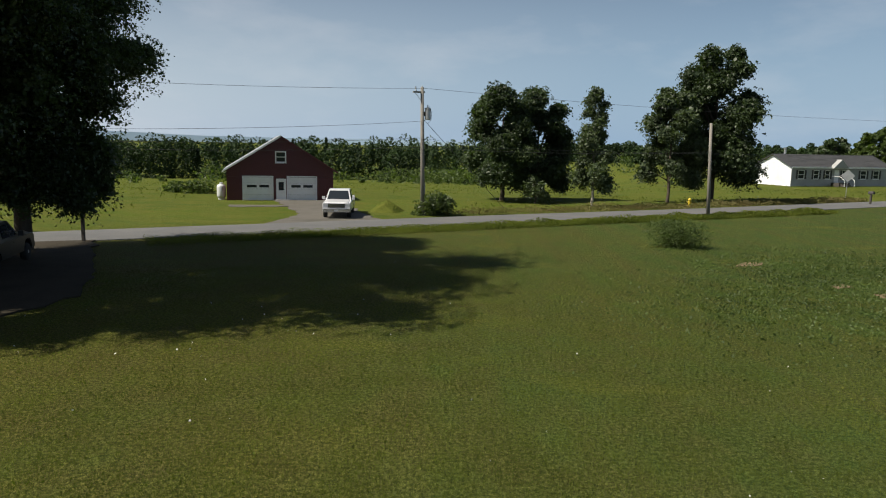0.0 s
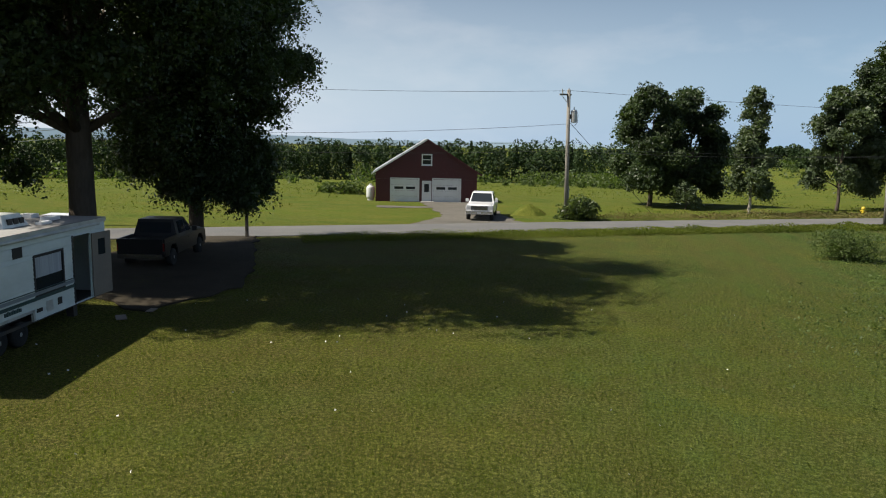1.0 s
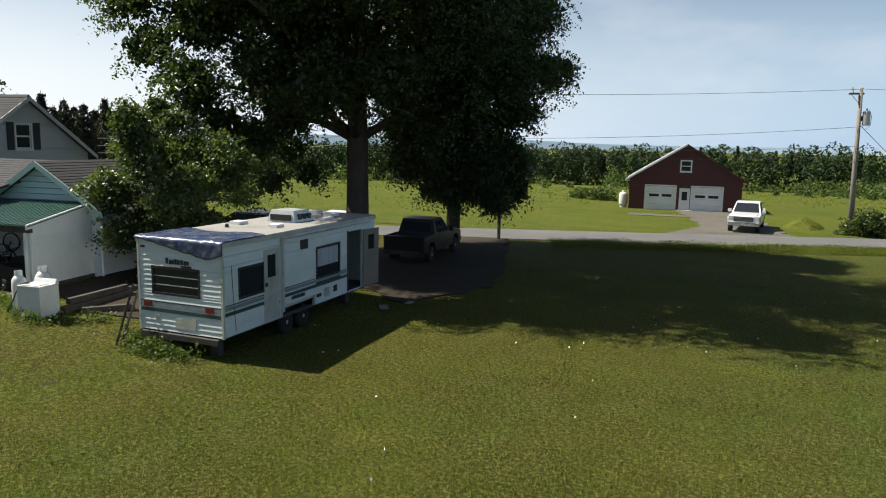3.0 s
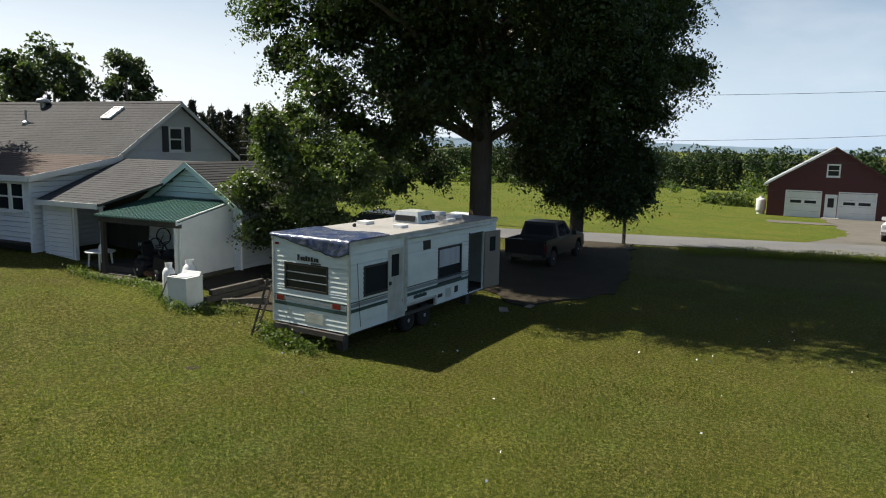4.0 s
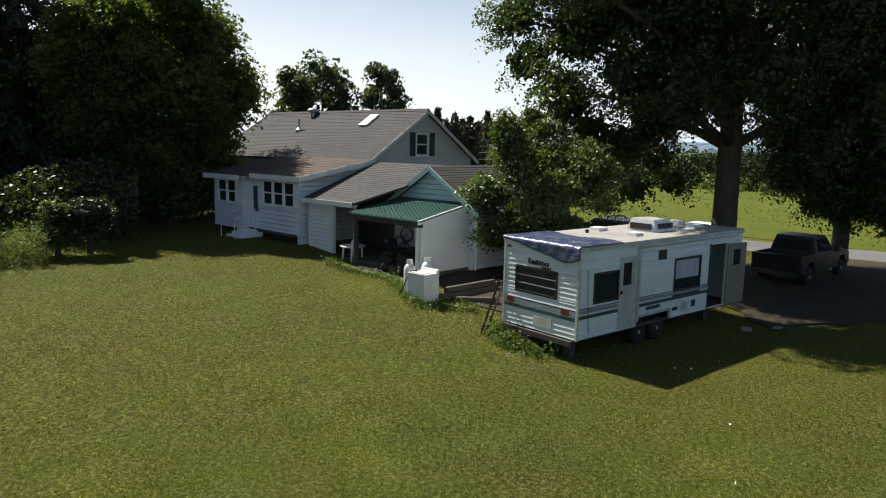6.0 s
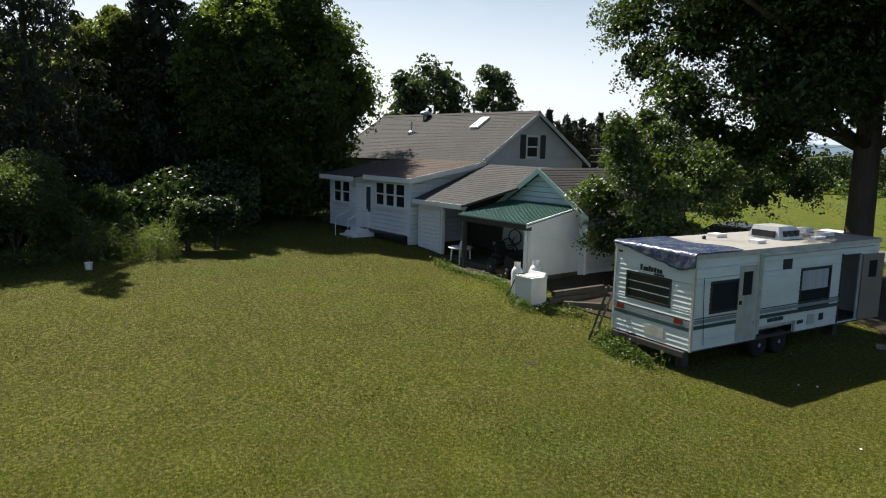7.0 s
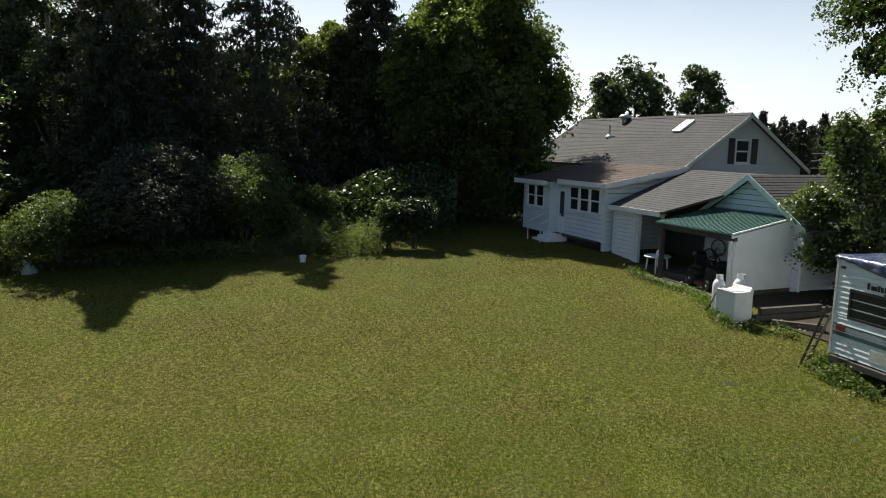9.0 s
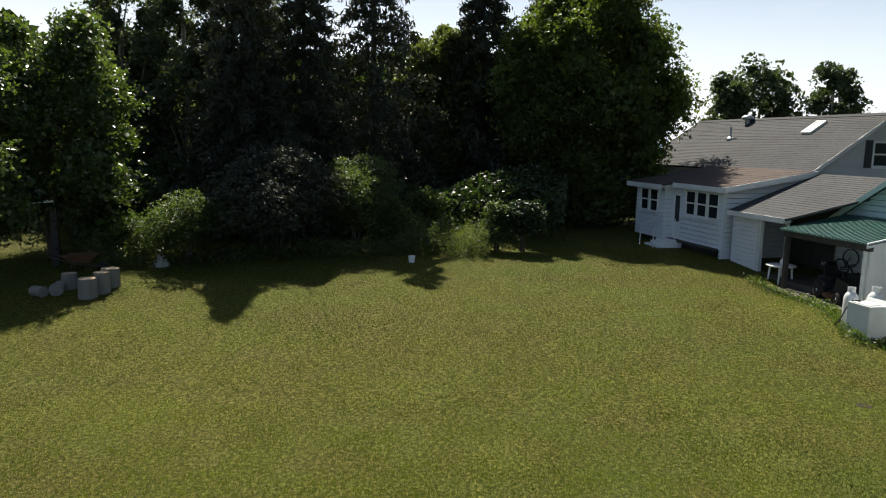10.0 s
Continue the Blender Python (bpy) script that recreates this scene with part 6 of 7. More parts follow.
def mower(e, v, turn, label):
    t = thing("riding_mower", by_house(e, v, 0.68, turn), label, "lawn mower", "mowers on the patio")
    part("chassis", box((-0.75, -0.3, 0.22), (0.75, 0.3, 0.36)), BLACK_PLASTIC, t, bevel=0.03)
    part("hood", hexa(bmesh.new(), [(0.1, -0.3, 0.36), (0.85, -0.27, 0.36), (0.85, 0.27, 0.36), (0.1, 0.3, 0.36), (0.12, -0.24, 0.78), (0.75, -0.2, 0.7), (0.75, 0.2, 0.7), (0.12, 0.24, 0.78)]), BLACK_PLASTIC, t, "glossy black hood", bevel=0.05)
    part("fender", hexa(bmesh.new(), [(-0.85, -0.48, 0.42), (-0.15, -0.48, 0.42), (-0.15, 0.48, 0.42), (-0.85, 0.48, 0.42), (-0.8, -0.42, 0.6), (-0.2, -0.42, 0.56), (-0.2, 0.42, 0.56), (-0.8, 0.42, 0.6)]), BLACK_PLASTIC, t, bevel=0.04)
    s = part("seat", box((-0.65, -0.24, 0.62), (-0.2, 0.24, 0.72)), BLACK_PLASTIC, t, bevel=0.04)
    part("backrest", hexa(bmesh.new(), [(-0.72, -0.23, 0.68), (-0.6, -0.23, 0.68), (-0.6, 0.23, 0.68), (-0.72, 0.23, 0.68), (-0.82, -0.2, 1.05), (-0.73, -0.2, 1.05), (-0.73, 0.2, 1.05), (-0.82, 0.2, 1.05)]), BLACK_PLASTIC, s, bevel=0.03)
    part("steering_column", tube([(0.15, 0, 0.7), (-0.02, 0, 0.98)], 0.03, 8), DARK_STEEL, t)
    ring = [(-0.02 + 0.17 * math.cos(a) * 0.85, 0.17 * math.sin(a), 0.99 + 0.08 * math.cos(a)) for a in (2 * math.pi * i / 16 for i in range(17))]
    part("steering_wheel", tube(ring, 0.016, 6), BLACK_PLASTIC, t)
    part("mower_deck", lathe([(0.5, 0.1), (0.52, 0.12), (0.52, 0.22), (0.4, 0.26)], 20), RUST, t)
    for x, r, w in ((0.62, 0.2, 0.14), (-0.5, 0.27, 0.22)):
        for y in (-0.42, 0.42):
            wheel(t, (x, y, r), r, w, "Y", ENAMEL)
    return t


mower(-1.5, 0.0, -14, "black riding lawn mower parked on the patio")
mower(-2.3, 1.05, 8, "second black riding mower parked by the wall")


def garden_table():
    t = thing("garden_table", by_house(-4.55, 0.15, 0.62), "round white plastic garden table under the lean-to", "table")
    part("tabletop", lathe([(0.5, 0.68), (0.52, 0.7), (0.52, 0.72), (0.48, 0.735)], 28), WHITE_PAINT, t)
    for a in (45, 135, 225, 315):
        x, y = 0.36 * math.cos(radians(a)), 0.36 * math.sin(radians(a))
        part("leg", tube([(x * 1.15, y * 1.15, 0), (x, y, 0.69)], [0.03, 0.04], 8), WHITE_PAINT, t)
    return t


garden_table()


def jug():
    t = thing("plastic_jug", by_house(-4.4, 0.1, 1.355), "white plastic jug standing on the garden table", "jug")
    part("body", lathe([(0.09, 0), (0.11, 0.03), (0.11, 0.17), (0.05, 0.25), (0.03, 0.27), (0.03, 0.3)], 16), WHITE_PAINT, t, smooth=True)
    part("cap", lathe([(0.034, 0.3), (0.034, 0.33)], 12), RED_LENS, t)
    return t


jug()


def bicycle():
    t = thing("bicycle", by_house(-3.3, 1.98, 1.42, 8), "dark bicycle hung against the white garage wall", "bicycle")
    for x, z in ((0, 0.35), (-0.35, -0.05)):
        ring = [(x + 0.31 * math.cos(a), 0, z + 0.31 * math.sin(a)) for a in (2 * math.pi * i / 28 for i in range(29))]
        w = part("wheel", tube(ring, 0.022, 8), RUBBER, t)
        for i in range(8):
            a = math.pi * i / 8
            part("spoke", tube([(x - 0.3 * math.cos(a), 0, z - 0.3 * math.sin(a)), (x + 0.3 * math.cos(a), 0, z + 0.3 * math.sin(a))], 0.004, 4), STEEL, w)
        if x:
            break
    part("frame_tube", tube([(0, -0.04, 0.35), (-0.2, -0.04, 0.0), (-0.35, -0.04, -0.05)], 0.018, 8), DARK_STEEL, t)
    part("hook", tube([(0, 0.1, 0.68), (0, -0.05, 0.66)], 0.01, 6), STEEL, t)
    return t


bicycle()


def text_plate(text, parent, size, m, material):
    cu = bpy.data.curves.new("lettering", "FONT")
    cu.body, cu.size, cu.extrude, cu.align_x, cu.align_y = text, size, 0.004, "CENTER", "CENTER"
    ob = new("lettering", cu)
    bpy.context.view_layer.update()
    me = bpy.data.meshes.new_from_object(ob.evaluated_get(bpy.context.evaluated_depsgraph_get()))
    bpy.data.objects.remove(ob)
    me.materials.clear()
    me.materials.append(material)
    o = new("lettering", me)
    o.parent, o.matrix_basis = parent, m
    return o


def sale_sign():
    t = thing("cardboard_sign", by_house(-4.0, 1.6, 1.22), "black sign with white letters leaning on the patio", "sign")
    part("board", box((-0.28, -0.01, 0), (0.28, 0.01, 0.36)), BLACK_PLASTIC, t)
    text_plate("FOR", t, 0.22, Matrix.Translation((0, -0.016, 0.2)) @ Matrix.Rotation(radians(90), 4, "X"), WHITE_PAINT)
    part("stand", box((-0.04, 0.0, -0.55), (0.04, 0.03, 0.3)), OLD_WOOD, t)
    return t


sale_sign()


def broom():
    t = thing("broom", by_house(-4.1, 1.92, 0.68), "long-handled broom leaning on the garage wall", "broom")
    part("shaft", tube([(0, 0, 0.2), (0.12, 0.06, 1.6)], 0.015, 8), CUT_WOOD, t)
    part("brush", hexa(bmesh.new(), [(-0.16, -0.04, 0), (0.12, -0.04, 0), (0.12, 0.04, 0), (-0.16, 0.04, 0), (-0.04, -0.02, 0.25), (0.04, -0.02, 0.25), (0.04, 0.02, 0.25), (-0.04, 0.02, 0.25)]), CUT_WOOD, t)
    return t


broom()
patch("garden_bed", [(-19.5, 11.2), (-17.6, 12.6), (-18.2, 17.5), (-22.2, 17.6), (-22.6, 14.4), (-21.9, 12.2)], DIRT, 0.04, "bare dark earth between garage and trailer", "garden bed", 0.3)
for i, (x, y, ln, tn, zz) in enumerate(((-19.7, 12.2, 2.6, 102, 0.0), (-20.2, 13.0, 2.9, 96, 0.0), (-19.85, 12.3, 2.3, 104, 0.16), (-18.9, 12.0, 1.4, 60, 0.0), (-19.3, 13.6, 1.8, 20, 0.0))):
    pl = part("timber", box((-ln / 2, -0.08, -0.02), (ln / 2, 0.08, 0.15)), OLD_WOOD, bevel=0.012)
    pl.matrix_basis = pose(x, y, ground_z(x, y) + zz + 0.04, 0, 0, tn)
    tagged(pl, "weathered landscape timber lying by the garden bed", "timber", "timbers by the garden bed")


def ladder():
    t = thing("ladder", RV_AT, "short weathered wooden ladder leaning on the trailer corner", "ladder")
    a0, b0, a1, b1 = Vector((-0.45, 3.05, 0.18)), Vector((-0.1, 3.2, 0.18)), Vector((-0.12, 2.72, 1.75)), Vector((0.2, 2.78, 1.75))
    for p, q in ((a0, a1), (b0, b1)):
        part("rail", tube([p, q], 0.035, 6), OLD_WOOD, t)
    for i in range(5):
        u = (i + 0.6) / 5.4
        part("rung", tube([a0.lerp(a1, u), b0.lerp(b1, u)], 0.02, 6), OLD_WOOD, t)
    return t


ladder()


for i, (u, w, s) in enumerate(((7.9, -1.5, 0.22), (6.9, -1.0, 0.3))):
    pc = part("cardboard", box((-s, -s * 0.5, 0.0), (s, s * 0.5, 0.02)), TAN_PANEL)
    pc.matrix_basis = RV_AT @ pose(u, w, 0.05, 0, 0, 30 * i)
    tagged(pc, "flat scrap of cardboard on the ground", "cardboard", "scraps by the trailer")


# ---- wood's edge ----
def stump(x, y, r, h, label, lying=0.0):
    m = on_ground(x, y, 40 * x, 0.02)
    if lying:
        m = m @ pose(0, 0, r, 90, 0, lying)
    t = thing("log_round", m, label, "log", "chopping logs")
    pr = [(r * 1.04, 0), (r, h * 0.3), (r * 0.98, h)]
    part("bark_shell", lathe(pr, 18), POLE_WOOD, t)
    part("cut_face", lathe([(r * 0.9, h), (r * 0.9, h + 0.012)], 18), CUT_WOOD, t)
    return t


stump(-20.45, -12.3, 0.27, 0.62, "upright sawn log round on the lawn")
stump(-21.0, -12.15, 0.25, 0.66, "upright sawn log round on the lawn")
stump(-21.7, -12.25, 0.29, 0.6, "upright sawn log round on the lawn")
stump(-20.5, -13.35, 0.2, 0.5, "short sawn log lying on its side", 30)
stump(-20.35, -13.65, 0.17, 0.45, "short sawn log lying on its side", 75)
stump(-21.3, -13.4, 0.24, 0.5, "upright sawn log round on the lawn")


def wheelbarrow():
    t = thing("wheelbarrow", on_ground(-23.3, -14.1, 100), "rusty old wheelbarrow beside the logs", "wheelbarrow")
    bm = bmesh.new()
    o = [(-0.6, -0.38, 0.62), (0.55, -0.38, 0.66), (0.55, 0.38, 0.66), (-0.6, 0.38, 0.62)]
    i = [(-0.35, -0.22, 0.38), (0.25, -0.22, 0.38), (0.25, 0.22, 0.38), (-0.35, 0.22, 0.38)]
    vo, vi = [bm.verts.new(p) for p in o], [bm.verts.new(p) for p in i]
    bm.faces.new(vi)
    for k in range(4):
        bm.faces.new((vo[k], vo[(k + 1) % 4], vi[(k + 1) % 4], vi[k]))
    tray = part("tray", bm, RUST, t)
    tray.modifiers.new("thickness", "SOLIDIFY").thickness = 0.015
    for y in (-0.2, 0.2):
        part("handle", tube([(0.6, y * 0.4, 0.2), (-0.3, y, 0.36), (-1.1, y * 1.5, 0.6)], 0.025, 8), OLD_WOOD, t)
        part("leg", tube([(-0.3, y, 0.36), (-0.4, y * 1.2, 0.0)], 0.02, 6), DARK_STEEL, t)
    wheel(t, (0.62, 0, 0.19), 0.19, 0.1, "Y", RUST)
    return t


wheelbarrow()


def bucket():
    t = thing("bucket", on_ground(-26.7, -3.0), "white plastic bucket at the lawn's edge", "bucket")
    part("pail", lathe([(0.11, 0), (0.13, 0.22), (0.14, 0.22), (0.14, 0.25), (0.12, 0.25)], 20), WHITE_PAINT, t)
    part("handle", tube([(0.14 * math.cos(a), 0.02, 0.22 + 0.1 * math.sin(a)) for a in (0, 0.6, 1.2, 1.9, 2.5, 3.14)], 0.006, 6), STEEL, t)
    return t


bucket()
heap("boulder", -24.7, -12.0, 0.34, 0.42, CONCRETE, "pale round boulder at the wood's edge", "boulder", 9, 2.6)
heap("stone_patch", -15.3, 8.2, 0.36, 0.05, DIRT, "flat stones showing through the lawn", "stones", 12)


def wood_shed():
    t = thing("lean_shelter", on_ground(*(-24.6, -17.4), 35), "low dark shelter with a sagging pale roof edge", "shelter")
    part("roof", hexa(bmesh.new(), [(-1.6, -1.2, 1.9), (1.6, -1.2, 2.1), (1.6, 1.2, 2.3), (-1.6, 1.2, 2.2), (-1.6, -1.2, 1.96), (1.6, -1.2, 2.16), (1.6, 1.2, 2.36), (-1.6, 1.2, 2.26)]), STEEL, t)
    for x in (-1.5, 1.45):
        for y in (-1.1, 1.05):
            part("post", box((x, y, -0.1), (x + 0.1, y + 0.1, 2.05)), OLD_WOOD, t)
    part("back_wall", boards((0, 1.15, 0), (1, 0, 0), (0, -1, 0), -1.5, 1.5, 0, 2.0, 0.2), OLD_WOOD, t)
    return t


wood_shed()


# ---- trees ----
def at_bearing(az, d):
    return -math.sin(radians(az)) * d, math.cos(radians(az)) * d


def boughs(side, away, rows):
    """Lobes given by their reach to the west side, the depth, the height and the radius."""
    return [((side.x * u + away.x * w, side.y * u + away.y * w, z), (r, r, r * 0.82)) for u, w, z, r in rows]


WEST, NORTH = Vector((-0.78, -0.627, 0)), Vector((-0.627, 0.78, 0))
low = boughs(WEST, NORTH, ((10.0, 0, 11.4, 2.0), (9.0, -1, 9.3, 1.9), (7.9, 1, 8.1, 1.9), (7.0, -2, 7.3, 1.9), (6.2, 0, 6.0, 1.8), (4.6, -1, 5.4, 1.9), (5.2, 2, 4.4, 1.6), (3.2, 0, 6.4, 2.1), (3.4, 2, 4.9, 1.5),
                           (1.8, -2, 7.6, 2.3), (-1.5, -1, 7.8, 2.1), (-2.7, 1, 6.6, 1.9), (-3.6, -1, 5.8, 1.7), (-3.2, 1.5, 4.7, 1.4), (-5.0, 0, 7.5, 2.3), (2.2, -3, 9.6, 2.5), (6.4, -3, 10.0, 2.5),
                           (8.6, -2, 12.6, 2.7), (9.6, 1, 14.6, 2.7), (5.0, -4, 13.0, 3.0), (0.0, -5, 12.0, 3.0), (-4.0, -4, 11.0, 3.0), (4.2, 3, 7.8, 2.4), (0.5, 4, 9.0, 2.6), (-4.5, 3, 10.0, 2.8),
                           (5.6, 1, 2.7, 1.1), (3.9, -0.5, 3.4, 1.2), (2.4, 1.5, 3.7, 1.1), (3.9, -3.9, 8.4, 2.3), (1.5, -4.6, 7.8, 2.1), (5.8, -4.0, 11.0, 2.4), (-1.0, -4.5, 8.2, 2.1), (6.6, -4.6, 7.6, 1.7), (5.8, -8.4, 11.6, 2.1), (7.0, -7.8, 13.2, 2.3), (5.0, -7.0, 12.4, 2.3), (8.2, -6.0, 14.4, 2.4), (3.8, -8.6, 12.6, 2.0)))
low += [((5.0, 0.0, 14.0), (3.6, 3.6, 3.0)), ((6.2, -7.6, 16.0), (3.2, 3.2, 2.4)), ((3.6, -8.4, 13.2), (2.8, 2.8, 1.9)), ((4.8, -5.8, 15.5), (2.9, 2.9, 2.4)), ((7.0, -5.0, 13.0), (2.4, 2.4, 2.0)), ((0.0, -8.0, 16.5), (4.0, 4.0, 2.8)), ((5.4, -3.0, 18.5), (4.0, 4.0, 2.8)), ((5.2, 1.2, 21.5), (3.6, 3.6, 2.4))]
broad_tree("maple_tree", -21.3, 26.5, 22.5, 8.5, 8.4, 330000, 0.085, LEAF_MAPLE, "old broad maple with dark dense summer leaves", 11, 30, 0.55, 26, 0.4,
           "maples by the drive", extra=low, fork=5.4, lobe=0.36, core=0.54, gap_scale=0.8, shell=0.1, per=14, spread=0.36)
low = boughs(WEST, NORTH, ((-5.2, 0, 9.5, 1.7), (-3.2, -0.5, 7.4, 1.9), (-2.9, 0.5, 5.2, 1.6), (-3.1, -0.4, 3.4, 1.3), (-2.7, 0.3, 2.3, 0.9), (-1.0, -1, 6.4, 2.2), (-1.0, -1.2, 4.4, 1.7), (1.2, 0, 4.4, 1.7), (2.5, -1, 6.2, 2.0),
                           (0.6, -2, 8.6, 2.6), (-4.2, 1, 12.6, 2.4), (3.0, 1, 9.0, 2.6), (-1.8, 1.6, 3.2, 1.2), (0.4, 1.4, 6.5, 2.2), (0.0, -1.5, 3.9, 1.4), (1.1, -1.0, 3.3, 1.2), (2.6, -1.0, 4.4, 1.5), (-3.5, 0, 4.4, 1.3), (-2.3, -0.6, 3.8, 1.4), (-1.4, -0.9, 3.1, 1.2), (-3.4, -0.2, 2.9, 1.0), (-1.0, -1.6, 3.3, 1.5), (-2.0, -1.3, 2.8, 1.3), (0.3, -1.8, 2.9, 1.2)))
broad_tree("maple_tree", -19.9, 33.1, 21.5, 7.0, 5.8, 210000, 0.085, LEAF_MAPLE, "old maple with low drooping dark leafy boughs", 12, 28, 0.38, 14, 0.2,
           "maples by the drive", extra=low, fork=4.2, lobe=0.4, gap_scale=0.8, shell=0.1, core=0.66, per=14, spread=0.36)
broad_tree("apple_tree", -21.4, 15.6, 5.1, 0.4, 2.7, 42000, 0.062, LEAF_APPLE, "leafy apple tree crowding the garage wall", 21, 13, 0.13, 7, 0.2, fork=0.9, lobe=0.4,
           extra=(((0.2, -1.0, 5.2), (0.8, 0.8, 1.1)), ((0.9, 2.0, 3.9), (1.3, 1.3, 1.3))), gap_scale=0.9, per=16, spread=0.24)
broad_tree("maple_tree", *at_bearing(53.6, 28.0), 6.6, 0.8, 1.4, 9000, 0.07, LEAF_APPLE, "young maple between the garage and the trailer", 22, 10, 0.1, 6, 0.25, gap_scale=0.8)

# across the road
broad_tree("oak_tree", 5.77, 70.5, 11.3, 0.3, 4.7, 42000, 0.12, LEAF_OAK, "rounded dark green tree beside the road", 31, 16, 0.22, 8, 0.2, "trees across the road", lobe=0.4)
broad_tree("oak_tree", 9.8, 73.8, 11.4, 0.4, 4.5, 42000, 0.12, LEAF_OAK, "rounded dark green tree beside the road", 32, 16, 0.22, 8, 0.2, "trees across the road", lobe=0.4)
broad_tree("aspen_tree", 13.7, 65.4, 11.3, 0.7, 2.1, 15000, 0.1, LEAF_ASPEN, "slender aspen with pale fluttering leaves", 33, 16, 0.13, 8, 0.3, "trees across the road", PALE_BARK, lobe=0.5, squash=1.0)
broad_tree("ash_tree", 23.1, 73.0, 12.3, 0.8, 3.9, 26000, 0.12, LEAF_ASPEN, "loose pale green tree beside the road", 34, 15, 0.16, 8, 0.3, "trees across the road", lobe=0.42)
broad_tree("maple_tree", 28.6, 76.0, 17.0, 1.0, 6.0, 62000, 0.125, LEAF_OAK, "tall full dark maple beside the road", 35, 22, 0.34, 10, 0.2, "trees across the road", lobe=0.38)
broad_tree("sapling", 8.7, 67.5, 2.7, 0.5, 1.4, 1800, 0.1, LEAF_ASPEN, "small pale young tree under the oaks", 36, 8, 0.05, 5, 0.2, "trees across the road")
bush("lawn_bush", 13.2, 39.6, 1.6, 1.85, 13000, 0.05, LEAF_SHRUB, "round feathery green bush standing on the lawn", 41)
bush("pole_shrub", -0.7, 54.2, 2.0, 1.75, 6000, 0.12, LEAF_APPLE, "large-leaved green shrub round the utility pole", 42)
bush("field_shrub", -25.2, 71.8, 1.45, 2.2, 3000, 0.13, LEAF_SHRUB, "low green shrub in the hay field", 43)
bush("field_shrub", -28.2, 73.5, 1.1, 1.5, 1800, 0.13, LEAF_SHRUB, "low green shrub in the hay field", 44)

broad_tree("oak_tree", *at_bearing(-31.0, 152), 9.6, 0.8, 5.0, 8000, 0.3, LEAF_SHRUB, "round green tree beside the far white building", 37, 14, 0.25, 6, 0.2)
broad_tree("oak_tree", *at_bearing(-28.6, 175), 8.6, 0.8, 5.0, 6000, 0.32, LEAF_OAK, "round green tree behind the mobile home", 38, 14, 0.25, 6, 0.2)

# wood beyond the lawn
broad_tree("maple_tree", *at_bearing(82.7, 39.8), 13.2, 2.6, 5.0, 130000, 0.095, LEAF_LIGHT_MAPLE, "dense maple growing close beside the porch", 51, 26, 0.28, 8, 0.16, "trees of the wood", lobe=0.4,
           extra=(((0.6, -4.0, 7.6), (1.7, 1.7, 1.6)), ((0.4, -3.3, 5.2), (1.8, 1.8, 1.9)), ((0.4, -2.2, 2.6), (2.0, 2.0, 2.2)), ((0.4, -3.2, 9.6), (1.8, 1.8, 1.8)), ((1.0, 0.5, 2.6), (2.4, 2.4, 2.3)), ((0.2, 2.8, 3.4), (1.9, 1.9, 2.2)), ((0.4, 4.0, 7.0), (1.9, 1.9, 2.0))))
conifer("spruce_tree", *at_bearing(91.0, 42.0), 17.5, 3.8, 34000, 0.2, LEAF_CONIFER, "tall dense black-green spruce in the wood", 52, "trees of the wood")
broad_tree("willow_tree", *at_bearing(94.4, 42.5), 11.2, 2.5, 3.4, 36000, 0.11, LEAF_WILLOW, "sunlit yellow-green willow behind the spruces", 53, 18, 0.25, 8, 0.25, "trees of the wood", squash=1.1)
conifer("spruce_tree", *at_bearing(99.6, 38.5), 19.0, 4.6, 30000, 0.19, LEAF_CONIFER, "tall sparse spruce with drooping ragged boughs", 54, "trees of the wood", 1.0, 0.16)
conifer("spruce_tree", *at_bearing(105.0, 36.0), 15.2, 3.5, 36000, 0.17, LEAF_CONIFER, "tall dense black-green spruce in the wood", 55, "trees of the wood")
conifer("spruce_tree", *at_bearing(109.4, 34.0), 16.2, 3.2, 32000, 0.17, LEAF_CONIFER, "tall dense black-green spruce in the wood", 48, "trees of the wood")
for az, d, hh, r, sd in ((109.5, 40, 15.5, 3.1, 56), (113.8, 42, 15.0, 3.3, 57), (118.0, 44, 14.0, 3.2, 58)):
    broad_tree("poplar_tree", *at_bearing(az, d), hh, 1.0, r, 36000, 0.1, LEAF_POPLAR, "tall grey-green poplar in the wood", sd, 18, 0.2, 8, 0.3, "trees of the wood", PALE_BARK, squash=1.0, core=0.5)
broad_tree("ash_tree", *at_bearing(123.0, 31.0), 9.4, 1.2, 4.0, 52000, 0.08, LEAF_APPLE, "leafy green ash at the edge of the wood", 59, 20, 0.22, 8, 0.25, "trees of the wood")
broad_tree("ash_tree", *at_bearing(131.0, 27.0), 8.0, 1.2, 3.8, 30000, 0.08, LEAF_APPLE, "leafy green ash at the edge of the wood", 60, 16, 0.2, 8, 0.25, "trees of the wood")
conifer("spruce_tree", *at_bearing(127.5, 38.0), 10.5, 3.4, 12000, 0.16, LEAF_CONIFER, "dark spruce behind the ash trees", 61, "trees of the wood")
conifer("spruce_tree", *at_bearing(87.0, 47.0), 14.5, 3.6, 12000, 0.17, LEAF_CONIFER, "dark spruce standing behind the porch maple", 62, "trees of the wood")
bush("lilac_bush", *at_bearing(101.0, 29.3), 4.7, 2.0, 26000, 0.055, LEAF_LILAC, "tall bright leafy bush at the wood's edge", 63, "bushes at the wood's edge", lobes=10, squash=1.1)
bush("juniper_bush", *at_bearing(107.2, 28.2), 4.3, 3.0, 44000, 0.07, LEAF_CONIFER, "broad black-green evergreen bush under the spruces", 64, "bushes at the wood's edge", lobes=10)
